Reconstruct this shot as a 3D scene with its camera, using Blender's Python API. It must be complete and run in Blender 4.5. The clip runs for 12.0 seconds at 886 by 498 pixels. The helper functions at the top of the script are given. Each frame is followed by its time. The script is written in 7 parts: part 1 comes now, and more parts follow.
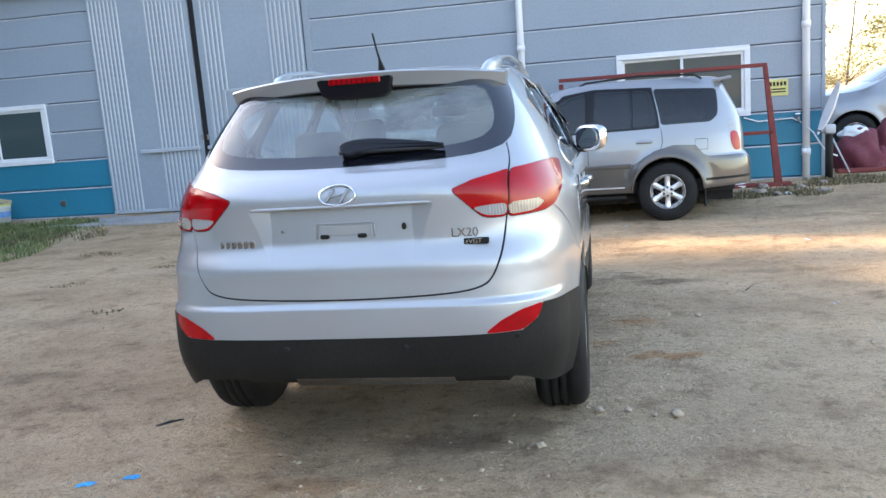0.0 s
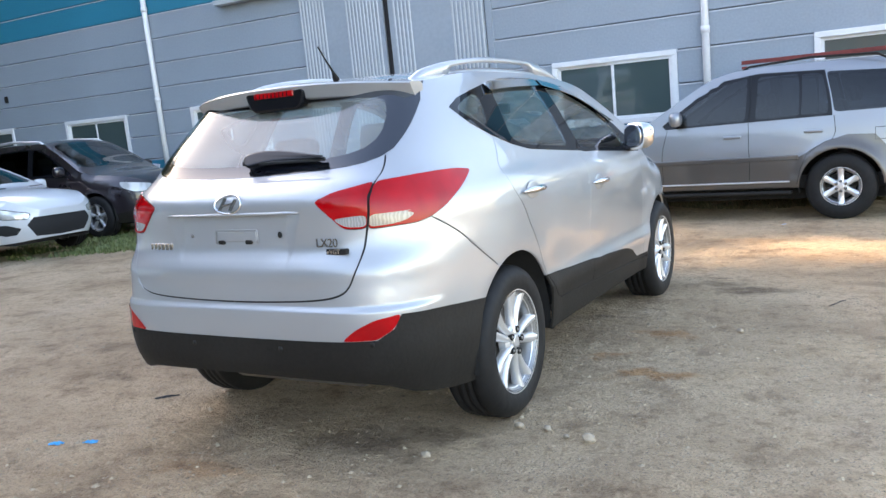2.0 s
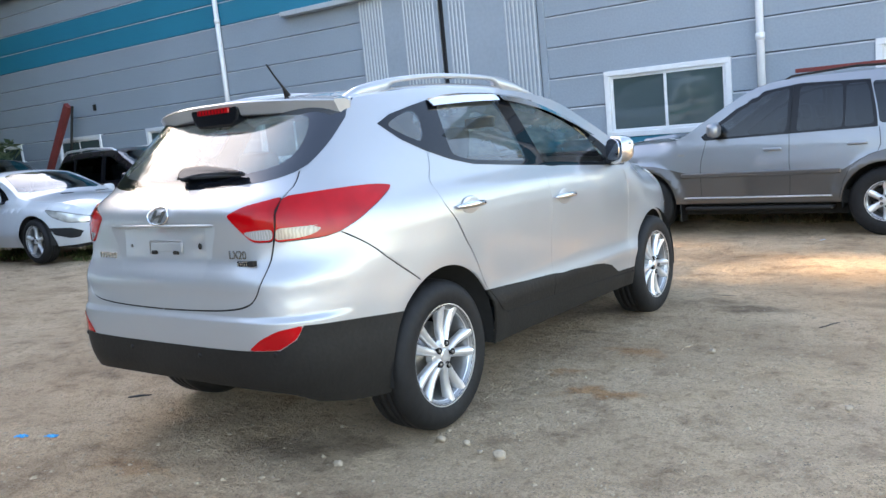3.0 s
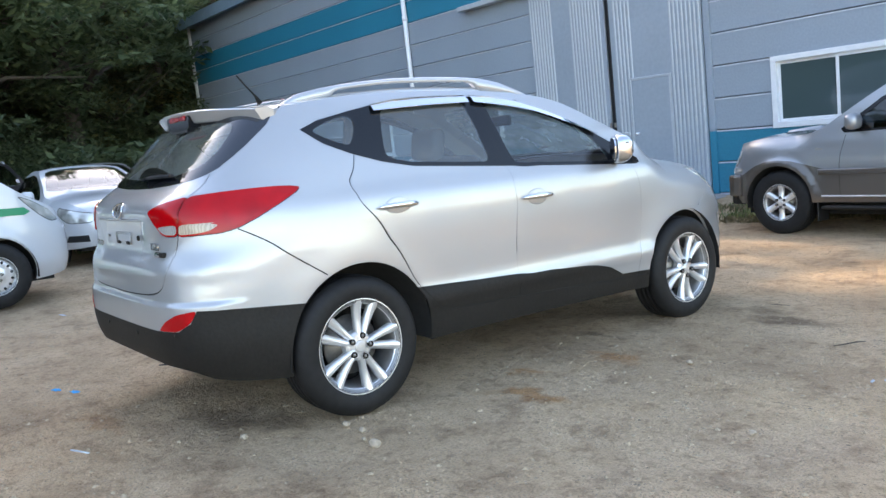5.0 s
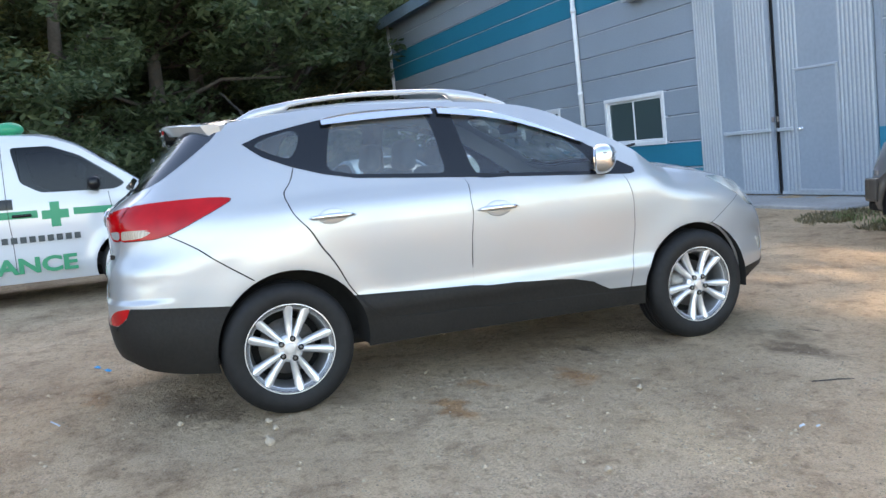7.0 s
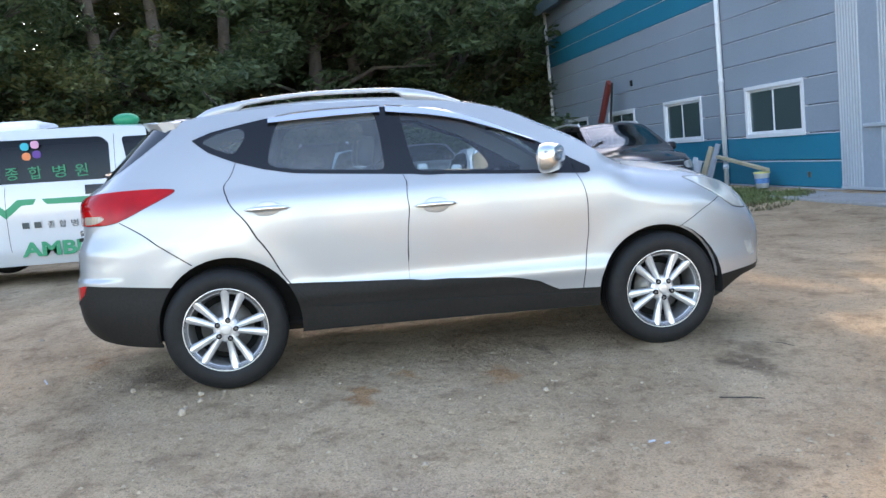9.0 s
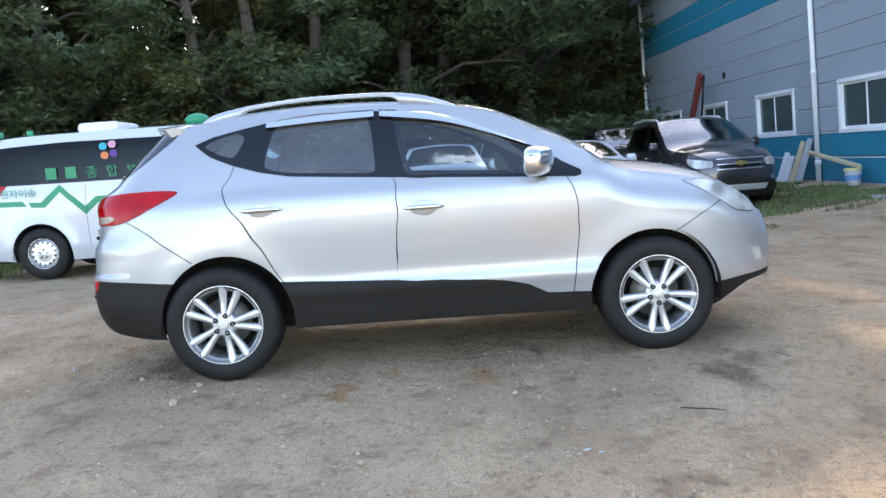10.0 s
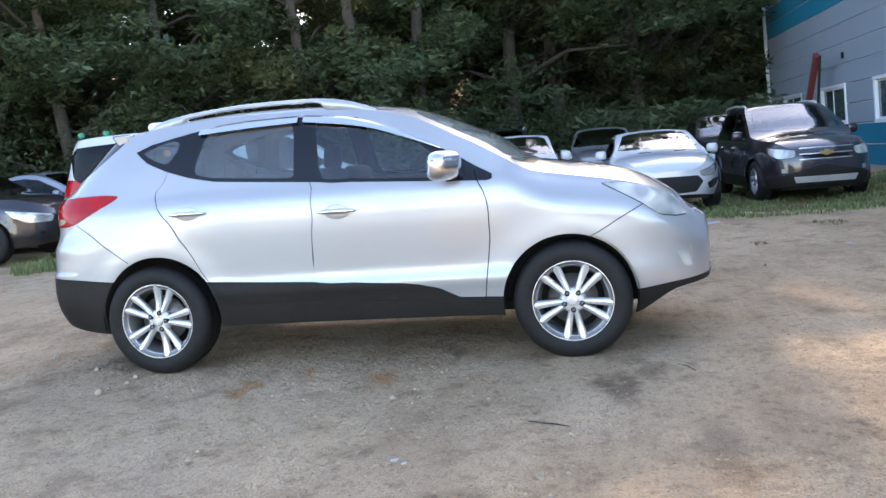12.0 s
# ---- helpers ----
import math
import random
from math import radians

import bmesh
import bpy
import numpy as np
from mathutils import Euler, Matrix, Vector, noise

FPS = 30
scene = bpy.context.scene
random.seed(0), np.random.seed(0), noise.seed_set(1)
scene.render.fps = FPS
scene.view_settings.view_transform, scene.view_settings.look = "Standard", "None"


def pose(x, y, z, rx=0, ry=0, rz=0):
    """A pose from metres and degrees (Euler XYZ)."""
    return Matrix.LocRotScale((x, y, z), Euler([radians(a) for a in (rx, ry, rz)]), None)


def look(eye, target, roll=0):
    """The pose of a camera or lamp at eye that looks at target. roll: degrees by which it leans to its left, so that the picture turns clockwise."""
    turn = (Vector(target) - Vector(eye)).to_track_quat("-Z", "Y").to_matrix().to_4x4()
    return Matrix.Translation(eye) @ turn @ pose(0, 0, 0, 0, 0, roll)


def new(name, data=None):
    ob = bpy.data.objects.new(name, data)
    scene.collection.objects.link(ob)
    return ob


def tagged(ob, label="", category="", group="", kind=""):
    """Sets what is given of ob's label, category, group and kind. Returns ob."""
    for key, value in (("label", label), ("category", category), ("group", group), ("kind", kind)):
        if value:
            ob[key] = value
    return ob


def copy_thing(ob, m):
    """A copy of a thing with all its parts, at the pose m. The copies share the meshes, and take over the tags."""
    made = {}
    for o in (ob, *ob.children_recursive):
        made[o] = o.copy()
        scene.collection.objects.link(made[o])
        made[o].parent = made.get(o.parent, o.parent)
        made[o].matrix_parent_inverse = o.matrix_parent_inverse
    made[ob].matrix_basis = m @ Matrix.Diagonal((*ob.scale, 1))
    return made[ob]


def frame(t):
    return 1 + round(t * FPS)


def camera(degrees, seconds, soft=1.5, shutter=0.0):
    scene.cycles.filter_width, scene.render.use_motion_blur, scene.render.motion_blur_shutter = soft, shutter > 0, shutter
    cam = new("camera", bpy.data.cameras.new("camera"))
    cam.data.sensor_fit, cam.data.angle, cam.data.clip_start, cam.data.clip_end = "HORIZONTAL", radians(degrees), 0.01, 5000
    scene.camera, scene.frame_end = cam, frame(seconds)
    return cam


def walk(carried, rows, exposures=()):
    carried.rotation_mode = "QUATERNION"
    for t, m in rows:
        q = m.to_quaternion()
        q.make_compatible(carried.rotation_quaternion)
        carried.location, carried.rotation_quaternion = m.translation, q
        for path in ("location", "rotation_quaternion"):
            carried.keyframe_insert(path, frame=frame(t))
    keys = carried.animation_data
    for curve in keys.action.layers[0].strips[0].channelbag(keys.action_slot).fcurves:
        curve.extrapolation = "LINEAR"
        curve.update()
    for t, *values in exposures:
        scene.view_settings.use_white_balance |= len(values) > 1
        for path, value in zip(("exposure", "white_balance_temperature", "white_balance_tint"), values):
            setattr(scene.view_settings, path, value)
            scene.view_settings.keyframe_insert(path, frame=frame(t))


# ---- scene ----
cam = camera(56.5, 12.0)
PATH = [
    (0, (0.9, -5.117, 1.499), (0.523, -3.184, 1.148), -4.4),
    (0.5, (1.288, -5.064, 1.511), (0.675, -3.193, 1.159), -5.0),
    (1, (1.645, -4.935, 1.482), (0.957, -3.091, 1.121), -4.8),
    (1.5, (2.002, -4.785, 1.474), (1.155, -3.008, 1.116), -5.6),
    (2, (2.362, -4.637, 1.491), (1.384, -2.925, 1.151), -5.7),
    (2.5, (2.68, -4.445, 1.482), (1.644, -2.765, 1.162), -5.1),
    (3, (3.021, -4.285, 1.467), (1.855, -2.689, 1.162), -5.6),
    (3.2, (3.146, -4.221, 1.46), (1.917, -2.673, 1.156), -5.8),
    (4.8, (4.175, -3.464, 1.393), (2.624, -2.232, 1.12), -6.5),
    (5, (4.254, -3.339, 1.391), (2.671, -2.147, 1.115), -6.2),
    (5.5, (4.504, -3.059, 1.387), (2.833, -1.993, 1.119), -6.5),
    (6, (4.747, -2.735, 1.379), (2.999, -1.798, 1.123), -6.6),
    (6.5, (4.894, -2.383, 1.366), (3.11, -1.516, 1.11), -6.3),
    (6.7, (4.96, -2.251, 1.36), (3.148, -1.442, 1.11), -6.4),
    (8.3, (5.478, -1.17, 1.297), (3.531, -0.773, 1.074), -5.8),
    (8.5, (5.512, -1.038, 1.292), (3.555, -0.686, 1.072), -5.9),
    (9, (5.575, -0.702, 1.268), (3.608, -0.419, 1.039), -5.8),
    (9.5, (5.627, -0.348, 1.263), (3.652, -0.128, 1.033), -6.1),
    (10, (5.718, -0.001, 1.258), (3.73, 0.022, 1.039), -5.9),
    (10.5, (5.75, 0.362, 1.242), (3.763, 0.296, 1.022), -5.6),
    (11, (5.77, 0.713, 1.234), (3.792, 0.486, 1.041), -6.1),
    (11.5, (5.739, 1.06, 1.211), (3.77, 0.775, 1.013), -6.5),
    (12, (5.659, 1.404, 1.217), (3.698, 1.076, 1.003), -6.5),
]
walk(cam, [(t, look(eye, target, roll)) for t, eye, target, roll in PATH], [(0.0, 2.47, 7250, 15), (0.5, 2.60, 7500, 17), (1.5, 2.60, 7500, 17), (3.0, 2.52, 7350, 15), (5.5, 2.40, 7300, 15), (8.5, 2.39, 7100, 15), (10.5, 2.44, 6850, 17), (12.0, 2.44, 6750, 18)])


# ---- world and light ----
SUN_AZ, SUN_EL = 280.0, 25.0
world = bpy.data.worlds.new("sky")
scene.world = world
world.use_nodes = True
wn = world.node_tree.nodes
sky = wn.new("ShaderNodeTexSky")
sky.sky_type, sky.sun_disc = "NISHITA", False
sky.sun_elevation, sky.sun_rotation = radians(SUN_EL), radians(SUN_AZ)
sky.air_density, sky.dust_density, sky.ozone_density = 1.0, 1.0, 1.0
wn["Background"].inputs["Strength"].default_value = 0.15
world.node_tree.links.new(sky.outputs["Color"], wn["Background"].inputs["Color"])
sun = new("sun", bpy.data.lights.new("sun", "SUN"))
sun.data.energy, sun.data.angle, sun.data.color = 2.6, radians(0.53), (1.0, 0.84, 0.62)
az, el = radians(SUN_AZ), radians(SUN_EL)
to_sun = Vector((math.sin(az) * math.cos(el), math.cos(az) * math.cos(el), math.sin(el)))
sun.matrix_world = look(to_sun * 60, (0, 0, 0))


# ---- materials ----
def mat(name, base, rough=0.6, metal=0.0, **more):
    """A principled material with fine noise in colour and relief: more takes scale, vary, bump, stain, coat."""
    m = bpy.data.materials.new(name)
    m.use_nodes = True
    nt = m.node_tree
    b = nt.nodes["Principled BSDF"]
    b.inputs["Base Color"].default_value = (*base, 1)
    b.inputs["Roughness"].default_value, b.inputs["Metallic"].default_value = rough, metal
    if more.get("coat"):
        b.inputs["Coat Weight"].default_value, b.inputs["Coat Roughness"].default_value = more["coat"], 0.03
    if more.get("trans"):
        b.inputs["Transmission Weight"].default_value = more["trans"]
        b.inputs["IOR"].default_value = more.get("ior", 1.45)
    if more.get("vary"):
        co = nt.nodes.new("ShaderNodeTexCoord")
        mix_from = None
        fac = None
        for sc, weight in ((more.get("scale", 8.0), 1.0), (more.get("stain", 0.9), 1.0)):
            n = nt.nodes.new("ShaderNodeTexNoise")
            n.inputs["Scale"].default_value, n.inputs["Detail"].default_value = sc, 6
            nt.links.new(co.outputs["Object"], n.inputs["Vector"])
            if fac is None:
                fac = n
            else:
                add = nt.nodes.new("ShaderNodeMath")
                add.operation = "ADD"
                nt.links.new(fac.outputs["Fac"], add.inputs[0])
                nt.links.new(n.outputs["Fac"], add.inputs[1])
                half = nt.nodes.new("ShaderNodeMath")
                half.operation = "MULTIPLY"
                half.inputs[1].default_value = 0.5
                nt.links.new(add.outputs[0], half.inputs[0])
                ramp = nt.nodes.new("ShaderNodeValToRGB")
                v = more["vary"]
                ramp.color_ramp.elements[0].position, ramp.color_ramp.elements[1].position = 0.33, 0.67
                ramp.color_ramp.elements[0].color = (*[c * (1 - v) for c in base], 1)
                ramp.color_ramp.elements[1].color = (*[min(1, c * (1 + v)) for c in base], 1)
                nt.links.new(half.outputs[0], ramp.inputs["Fac"])
                nt.links.new(ramp.outputs["Color"], b.inputs["Base Color"])
        if more.get("bump"):
            bump = nt.nodes.new("ShaderNodeBump")
            bump.inputs["Strength"].default_value, bump.inputs["Distance"].default_value = more["bump"], 0.01
            nt.links.new(fac.outputs["Fac"], bump.inputs["Height"])
            nt.links.new(bump.outputs["Normal"], b.inputs["Normal"])
    return m


M = {
    "grey": mat("grey_panel", (0.295, 0.345, 0.395), 0.5, vary=0.10, scale=30, stain=0.5, bump=0.08),
    "teal": mat("teal_panel", (0.012, 0.205, 0.31), 0.5, vary=0.12, scale=30, stain=0.5, bump=0.08),
    # Lip paler than its panels: the bright edge highlight is put into the colour.
    "joint": mat("panel_lip", (0.47, 0.50, 0.54), 0.5, vary=0.15, scale=12),
    "white": mat("white_vinyl", (0.78, 0.79, 0.80), 0.4, vary=0.06, scale=9, stain=1.5),
    "gate": mat("gate_sheet", (0.315, 0.365, 0.415), 0.45, vary=0.08, scale=14, stain=0.8),
    "rib": mat("gate_rib", (0.44, 0.48, 0.51), 0.4, vary=0.1, scale=20),
    "black": mat("black_rubber", (0.015, 0.015, 0.016), 0.6),
    "dark": mat("unlit_interior", (0.02, 0.02, 0.022), 0.8),
    "fascia": mat("eave_sheet", (0.22, 0.32, 0.42), 0.5, vary=0.1, scale=6),
    "winglass": mat("window_glass", (0.06, 0.09, 0.092), 0.04, coat=0.5),
    "concrete": mat("concrete", (0.33, 0.32, 0.30), 0.9, vary=0.2, scale=18, stain=1.3, bump=0.4),
    "redsteel": mat("red_oxide_steel", (0.20, 0.035, 0.03), 0.7, vary=0.25, scale=16, bump=0.2),
    "silver": mat("silver_paint", (0.62, 0.63, 0.66), 0.32, 0.75, coat=1.0),
}


# ---- helpers of this scene ----
def mesh_of(name, verts, faces, material=None, smooth=False):
    me = bpy.data.meshes.new(name)
    me.from_pydata([tuple(v) for v in verts], [], faces)
    me.update()
    if material:
        me.materials.append(material)
    if smooth:
        me.polygons.foreach_set("use_smooth", [True] * len(me.polygons))
    return me


def put(name, me, parent=None, m=None, label=""):
    ob = new(name, me)
    ob.parent = parent
    if m is not None:
        ob.matrix_basis = m
    if label:
        ob["label"] = label
    return ob


def thing(name, label, category, m=None, group="", kind=""):
    return tagged(put(name, None, None, m), label, category, group, kind)


def box_bm(bm, x0, x1, y0, y1, z0, z1, bevel=0.0):
    r = bmesh.ops.create_cube(bm, size=1, matrix=Matrix.Translation(((x0 + x1) / 2, (y0 + y1) / 2, (z0 + z1) / 2)) @ Matrix.Diagonal((x1 - x0, y1 - y0, z1 - z0, 1)))
    if bevel:
        es = list({e for v in r["verts"] for e in v.link_edges})
        bmesh.ops.bevel(bm, geom=es, offset=bevel, segments=1, affect="EDGES", profile=0.7)


def done(bm, name, material, smooth=False):
    me = bpy.data.meshes.new(name)
    bm.to_mesh(me)
    bm.free()
    me.materials.append(material)
    if smooth:
        me.polygons.foreach_set("use_smooth", [True] * len(me.polygons))
    return me


def box(name, x0, x1, y0, y1, z0, z1, material, parent=None, bevel=0.0, label="", m=None):
    bm = bmesh.new()
    box_bm(bm, x0, x1, y0, y1, z0, z1, bevel)
    return put(name, done(bm, name, material), parent, m, label)


def tube_mesh(name, pts, radius, material, sides=10, cap=True, smooth=True):
    """A tube along points; radius may be a list."""
    pts = [Vector(p) for p in pts]
    rad = [float(q) for q in radius] if isinstance(radius, (list, tuple)) else [radius] * len(pts)
    verts, faces = [], []
    side = None
    for i, p in enumerate(pts):
        d = (pts[min(i + 1, len(pts) - 1)] - pts[max(i - 1, 0)]).normalized()
        if side is None:
            side = d.orthogonal().normalized()
        side = (side - d * side.dot(d)).normalized()
        up = d.cross(side)
        for k in range(sides):
            a = 2 * math.pi * k / sides
            verts.append(p + rad[i] * (math.cos(a) * side + math.sin(a) * up))
    for i in range(len(pts) - 1):
        for k in range(sides):
            a, b = i * sides + k, i * sides + (k + 1) % sides
            faces.append((a, b, b + sides, a + sides))
    if cap:
        faces.append(tuple(range(sides))[::-1])
        faces.append(tuple(range((len(pts) - 1) * sides, len(pts) * sides)))
    return mesh_of(name, verts, faces, material, smooth)


SLOPE = 0.034
YARD = ((-400, .47), (-14, .44), (-9, .306), (0, 0), (4, -.136), (5.5, -.180), (6.9, -.150), (8.2, -.075), (10, -.06), (400, -.06))


def ground_z(x, y):
    """The yard falls gently towards the building, levels out at its wall, and rises under the wood and beyond the corner."""
    z = float(np.interp(y, [a for a, b in YARD], [b for a, b in YARD]))
    wood = (x + 30) * -.8 + (y - 13) * -.6
    # Added bank hidden by the trees, closing off bright sky between the trunks.
    if wood > 2:
        z += 8.0 * (1 - math.exp(-(wood - 2) ** 2 / 130))
    if x > 4.4 and y > 8.6:
        z += .10 * min(1, (x - 4.4) / .5) * min(1, (y - 8.6) / .7)
    # Added unseen rise that keeps the bright horizon out of the reflections.
    away = max(0, math.hypot(x, y) - 34) / 40
    if x > 0 and y < 30:
        z += 2.0 * (1 - math.exp(-away * away)) * min(1, (30 - y) / 20)
    return z


def rough(x, y):
    """The small unevenness of the yard."""
    return 0.016 * noise.noise(Vector((x * .6, y * .6, 0))) + 0.012 * noise.noise(Vector((x * 2.3, y * 2.3, 3))) + 0.006 * noise.noise(Vector((x * 7, y * 7, 9)))


# ---- building ----
WALL_Y, COURSE, BASE = 8.435, 0.51, -0.06
WX0, WX1 = -25.1, 4.3
WINDOWS = [(-23.2, -21.1), (-19.15, -17.05), (-15.06, -12.93), (-10.94, -8.81), (-2.70, -0.67), (1.25, 3.25)]
GATE = (-7.70, -3.83)
wall = thing("wall_front", "grey and teal insulated sandwich panel wall of a workshop", "wall", kind="structure")


def panel_mesh(cache, w, material):
    key = (round(w, 3), material.name)
    if key not in cache:
        bm = bmesh.new()
        box_bm(bm, 0, w, 0, 0.10, 0.016, COURSE, 0.006)
        cache[key] = done(bm, "panel", material)
    return cache[key]


panels, lips = {}, {}
for k in range(12):
    z = BASE + COURSE * k
    material = M["teal"] if k in (0, 1, 8, 9) else M["grey"]
    spans, x = [], WX0
    blocks = [GATE] if z < 3.9 else []
    if k in (2, 3):
        blocks = sorted(blocks + WINDOWS)
    for a, b in blocks:
        spans.append((x, a))
        x = b
    spans.append((x, WX1))
    for a, b in spans:
        put("panel", panel_mesh(panels, b - a, material), wall, pose(a, WALL_Y, z))
        put("panel_lip", mesh_of("panel_lip", [(a, WALL_Y - .012, z - .020), (b, WALL_Y - .012, z - .020), (b, WALL_Y + .05, z - .020), (a, WALL_Y + .05, z - .020), (a, WALL_Y - .003, z), (b, WALL_Y - .003, z), (b, WALL_Y + .05, z + .002), (a, WALL_Y + .05, z + .002)], [(0, 1, 5, 4), (4, 5, 6, 7), (0, 3, 2, 1)], M["joint"]), wall)
box("plinth", WX0, WX1, WALL_Y + 0.02, WALL_Y + 0.2, -0.6, BASE, M["concrete"], wall)
box("wall_side", WX1 - 0.12, WX1, WALL_Y + 0.10, 20, -0.7, 6.06, M["grey"], wall)
box("corner_trim", WX1 - 0.02, WX1 + 0.03, WALL_Y - 0.02, WALL_Y + 0.15, -0.3, 6.06, M["grey"], wall)
box("wall_back", WX0, WX1, 20, 20.1, -0.7, 6.06, M["grey"], wall)
box("wall_end", WX0, WX0 + 0.12, WALL_Y + 0.10, 20, -0.7, 6.06, M["grey"], wall)
roof = thing("roof", "shallow sheet metal workshop roof with a blue-grey eave", "roof", kind="structure")
box("roof_sheet", WX0 - 0.4, WX1 + 0.3, WALL_Y - 0.35, 20.3, 6.06, 6.12, M["fascia"], roof)
box("fascia", WX0 - 0.4, WX1 + 0.3, WALL_Y - 0.38, WALL_Y - 0.33, 5.98, 6.34, M["fascia"], roof)


def window(i, x0, x1):
    w = thing("window_%d" % i, "white vinyl sliding window with dark glass panes", "window", kind="structure")
    z0, z1, f = 0.93, 2.0, 0.085
    y = WALL_Y
    bm = bmesh.new()
    box_bm(bm, x0, x1, y - .03, y + .08, z1 - f, z1, .006)
    box_bm(bm, x0, x1, y - .03, y + .08, z0, z0 + f, .006)
    box_bm(bm, x0, x0 + f, y - .028, y + .08, z0 + f, z1 - f, .006)
    box_bm(bm, x1 - f, x1, y - .028, y + .08, z0 + f, z1 - f, .006)
    put("window_frame", done(bm, "window_frame", M["white"]), w)
    xm = (x0 + x1) / 2
    for a, b, d in ((x0 + f, xm + .03, .03), (xm - .03, x1 - f, .0)):
        bm = bmesh.new()
        s = .045
        box_bm(bm, a, b, y + d, y + d + .03, z1 - f - s, z1 - f, .004)
        box_bm(bm, a, b, y + d, y + d + .03, z0 + f, z0 + f + s, .004)
        box_bm(bm, a, a + s, y + d, y + d + .03, z0 + f + s, z1 - f - s, .004)
        box_bm(bm, b - s, b, y + d, y + d + .03, z0 + f + s, z1 - f - s, .004)
        sash = put("sash", done(bm, "sash", M["white"]), w)
        box("pane", a + s, b - s, y + d + .012, y + d + .018, z0 + f + s, z1 - f - s, M["winglass"], sash)
    # Dark sheet behind the panes: the room's shade is put into its colour.
    box("unlit_backing", x0 + .01, x1 - .01, y + .12, y + .14, z0, z1, M["dark"], w)


for i, (a, b) in enumerate(WINDOWS):
    window(i + 1, a, b)


def gate_leaf(x0, x1, bands):
    g = thing("gate_leaf", "grey sheet steel sliding gate leaf with ribbed bands", "gate", kind="structure")
    y = WALL_Y - 0.06
    box("sheet", x0, x1, y, y + .04, -.05, 3.9, M["gate"], g)
    for a, b in bands:
        n = max(2, int((b - a) / .075))
        for i in range(n):
            x = x0 + a + (i + .5) * (b - a) / n
            me = mesh_of("rib", [(x - .022, y, 0), (x - .010, y - .018, 0), (x + .010, y - .018, 0), (x + .022, y, 0), (x - .022, y, 3.9), (x - .010, y - .018, 3.9), (x + .010, y - .018, 3.9), (x + .022, y, 3.9)], [(0, 1, 5, 4), (1, 2, 6, 5), (2, 3, 7, 6)], M["rib"])
            put("rib", me, g)
    box("bottom_rail", x0, x1, y - .02, y, -.05, .0, M["rib"], g)
    return g


left = gate_leaf(-7.70, -5.83, [(0, .60), (1.05, 1.8)])
right = gate_leaf(-5.71, -3.83, [(.08, .48), (1.25, 1.88)])
for g, a, b in ((left, -7.0, -5.88), (right, -5.73, -5.38)):
    box("bar", a, b, WALL_Y - .13, WALL_Y - .08, 1.0, 1.06, M["rib"], g, .008)
wd = thing("wicket_door", "grey sheet steel wicket door set in the gate leaf", "door", kind="structure")
box("door_leaf", -5.30, -4.50, WALL_Y - .085, WALL_Y - .06, .04, 1.95, M["gate"], wd, .006)
bm = bmesh.new()
for a, b, c, d in ((-5.34, -4.46, 1.95, 1.985), (-5.34, -4.46, .0, .04)):
    box_bm(bm, a, b, WALL_Y - .095, WALL_Y - .06, c, d, .004)
for a, b in ((-5.34, -5.30), (-4.50, -4.46)):
    box_bm(bm, a, b, WALL_Y - .095, WALL_Y - .06, .04, 1.95, .004)
put("door_frame", done(bm, "door_frame", M["rib"]), wd)
# Dark sheet behind the leaves: the shade in the gap is its colour.
box("gate_gap", -5.83, -5.71, WALL_Y + .0, WALL_Y + .04, -.05, 3.9, M["dark"], wall)
for z0, z1, m in ((-.06, .955, M["teal"]), (.955, 3.9, M["grey"])):
    box("gate_jamb", -3.815, -3.70, WALL_Y - .035, WALL_Y + .02, z0, z1, m, wall, .004)
gr = thing("gate_rail", "white-grey sliding gate rail hood above the gate", "rail", kind="structure")
box("hood", -9.7, -2.0, WALL_Y - .22, WALL_Y, 3.9, 4.0, M["rib"], gr, .01)


def downpipe(x, z0, z1, r=.055):
    p = thing("downpipe", "white plastic rainwater downpipe clipped to the wall", "pipe", pose(x, WALL_Y - .08, 0), "downpipes", "structure")
    put("pipe", tube_mesh("pipe", [(0, 0, z0), (0, 0, z1)], r, M["white"], 14), p)
    for z in np.arange(z0 + .5, z1, 1.9):
        put("collar", tube_mesh("collar", [(0, 0, z), (0, 0, z + .1)], r + .012, M["white"], 14), p)
    return p


for x in (-24.87, -11.79, -0.22, 4.04):
    downpipe(x, -.22, 6.0)


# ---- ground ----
DARK_SOIL, STRAW, CHALK = (.36, .32, .29), (.84, .62, .42), (1.25, 1.25, 1.22)
SOIL_PATCHES = [(.25, -1.85, .38, .17, DARK_SOIL, .75), (.55, -1.65, .22, .10, DARK_SOIL, .6), (1.45, 1.55, .34, .15, DARK_SOIL, .85), (1.15, 1.75, .2, .1, DARK_SOIL, .6), (2.4, 1.9, .5, .12, DARK_SOIL, .45),
          (1.1, .2, .20, .10, STRAW, .9), (1.2, -.6, .24, .10, STRAW, .9), (.9, -.3, .12, .06, STRAW, .8), (-.2, -2.3, .3, .08, STRAW, .5), (-2.6, -.8, .35, .14, DARK_SOIL, .4),
          (-1.9, -1.4, .22, .09, DARK_SOIL, .5), (-3.4, .6, .5, .2, DARK_SOIL, .35), (2.6, -.9, .25, .08, DARK_SOIL, .4), (1.9, -2.1, .18, .08, DARK_SOIL, .4), (.9, 3.9, .7, .2, DARK_SOIL, .4), (3.0, 3.6, .5, .15, DARK_SOIL, .4), (.62, .55, .22, .07, DARK_SOIL, .7), (3.6, -1.2, .7, .25, CHALK, .7), (2.2, .1, .5, .2, CHALK, .5)]


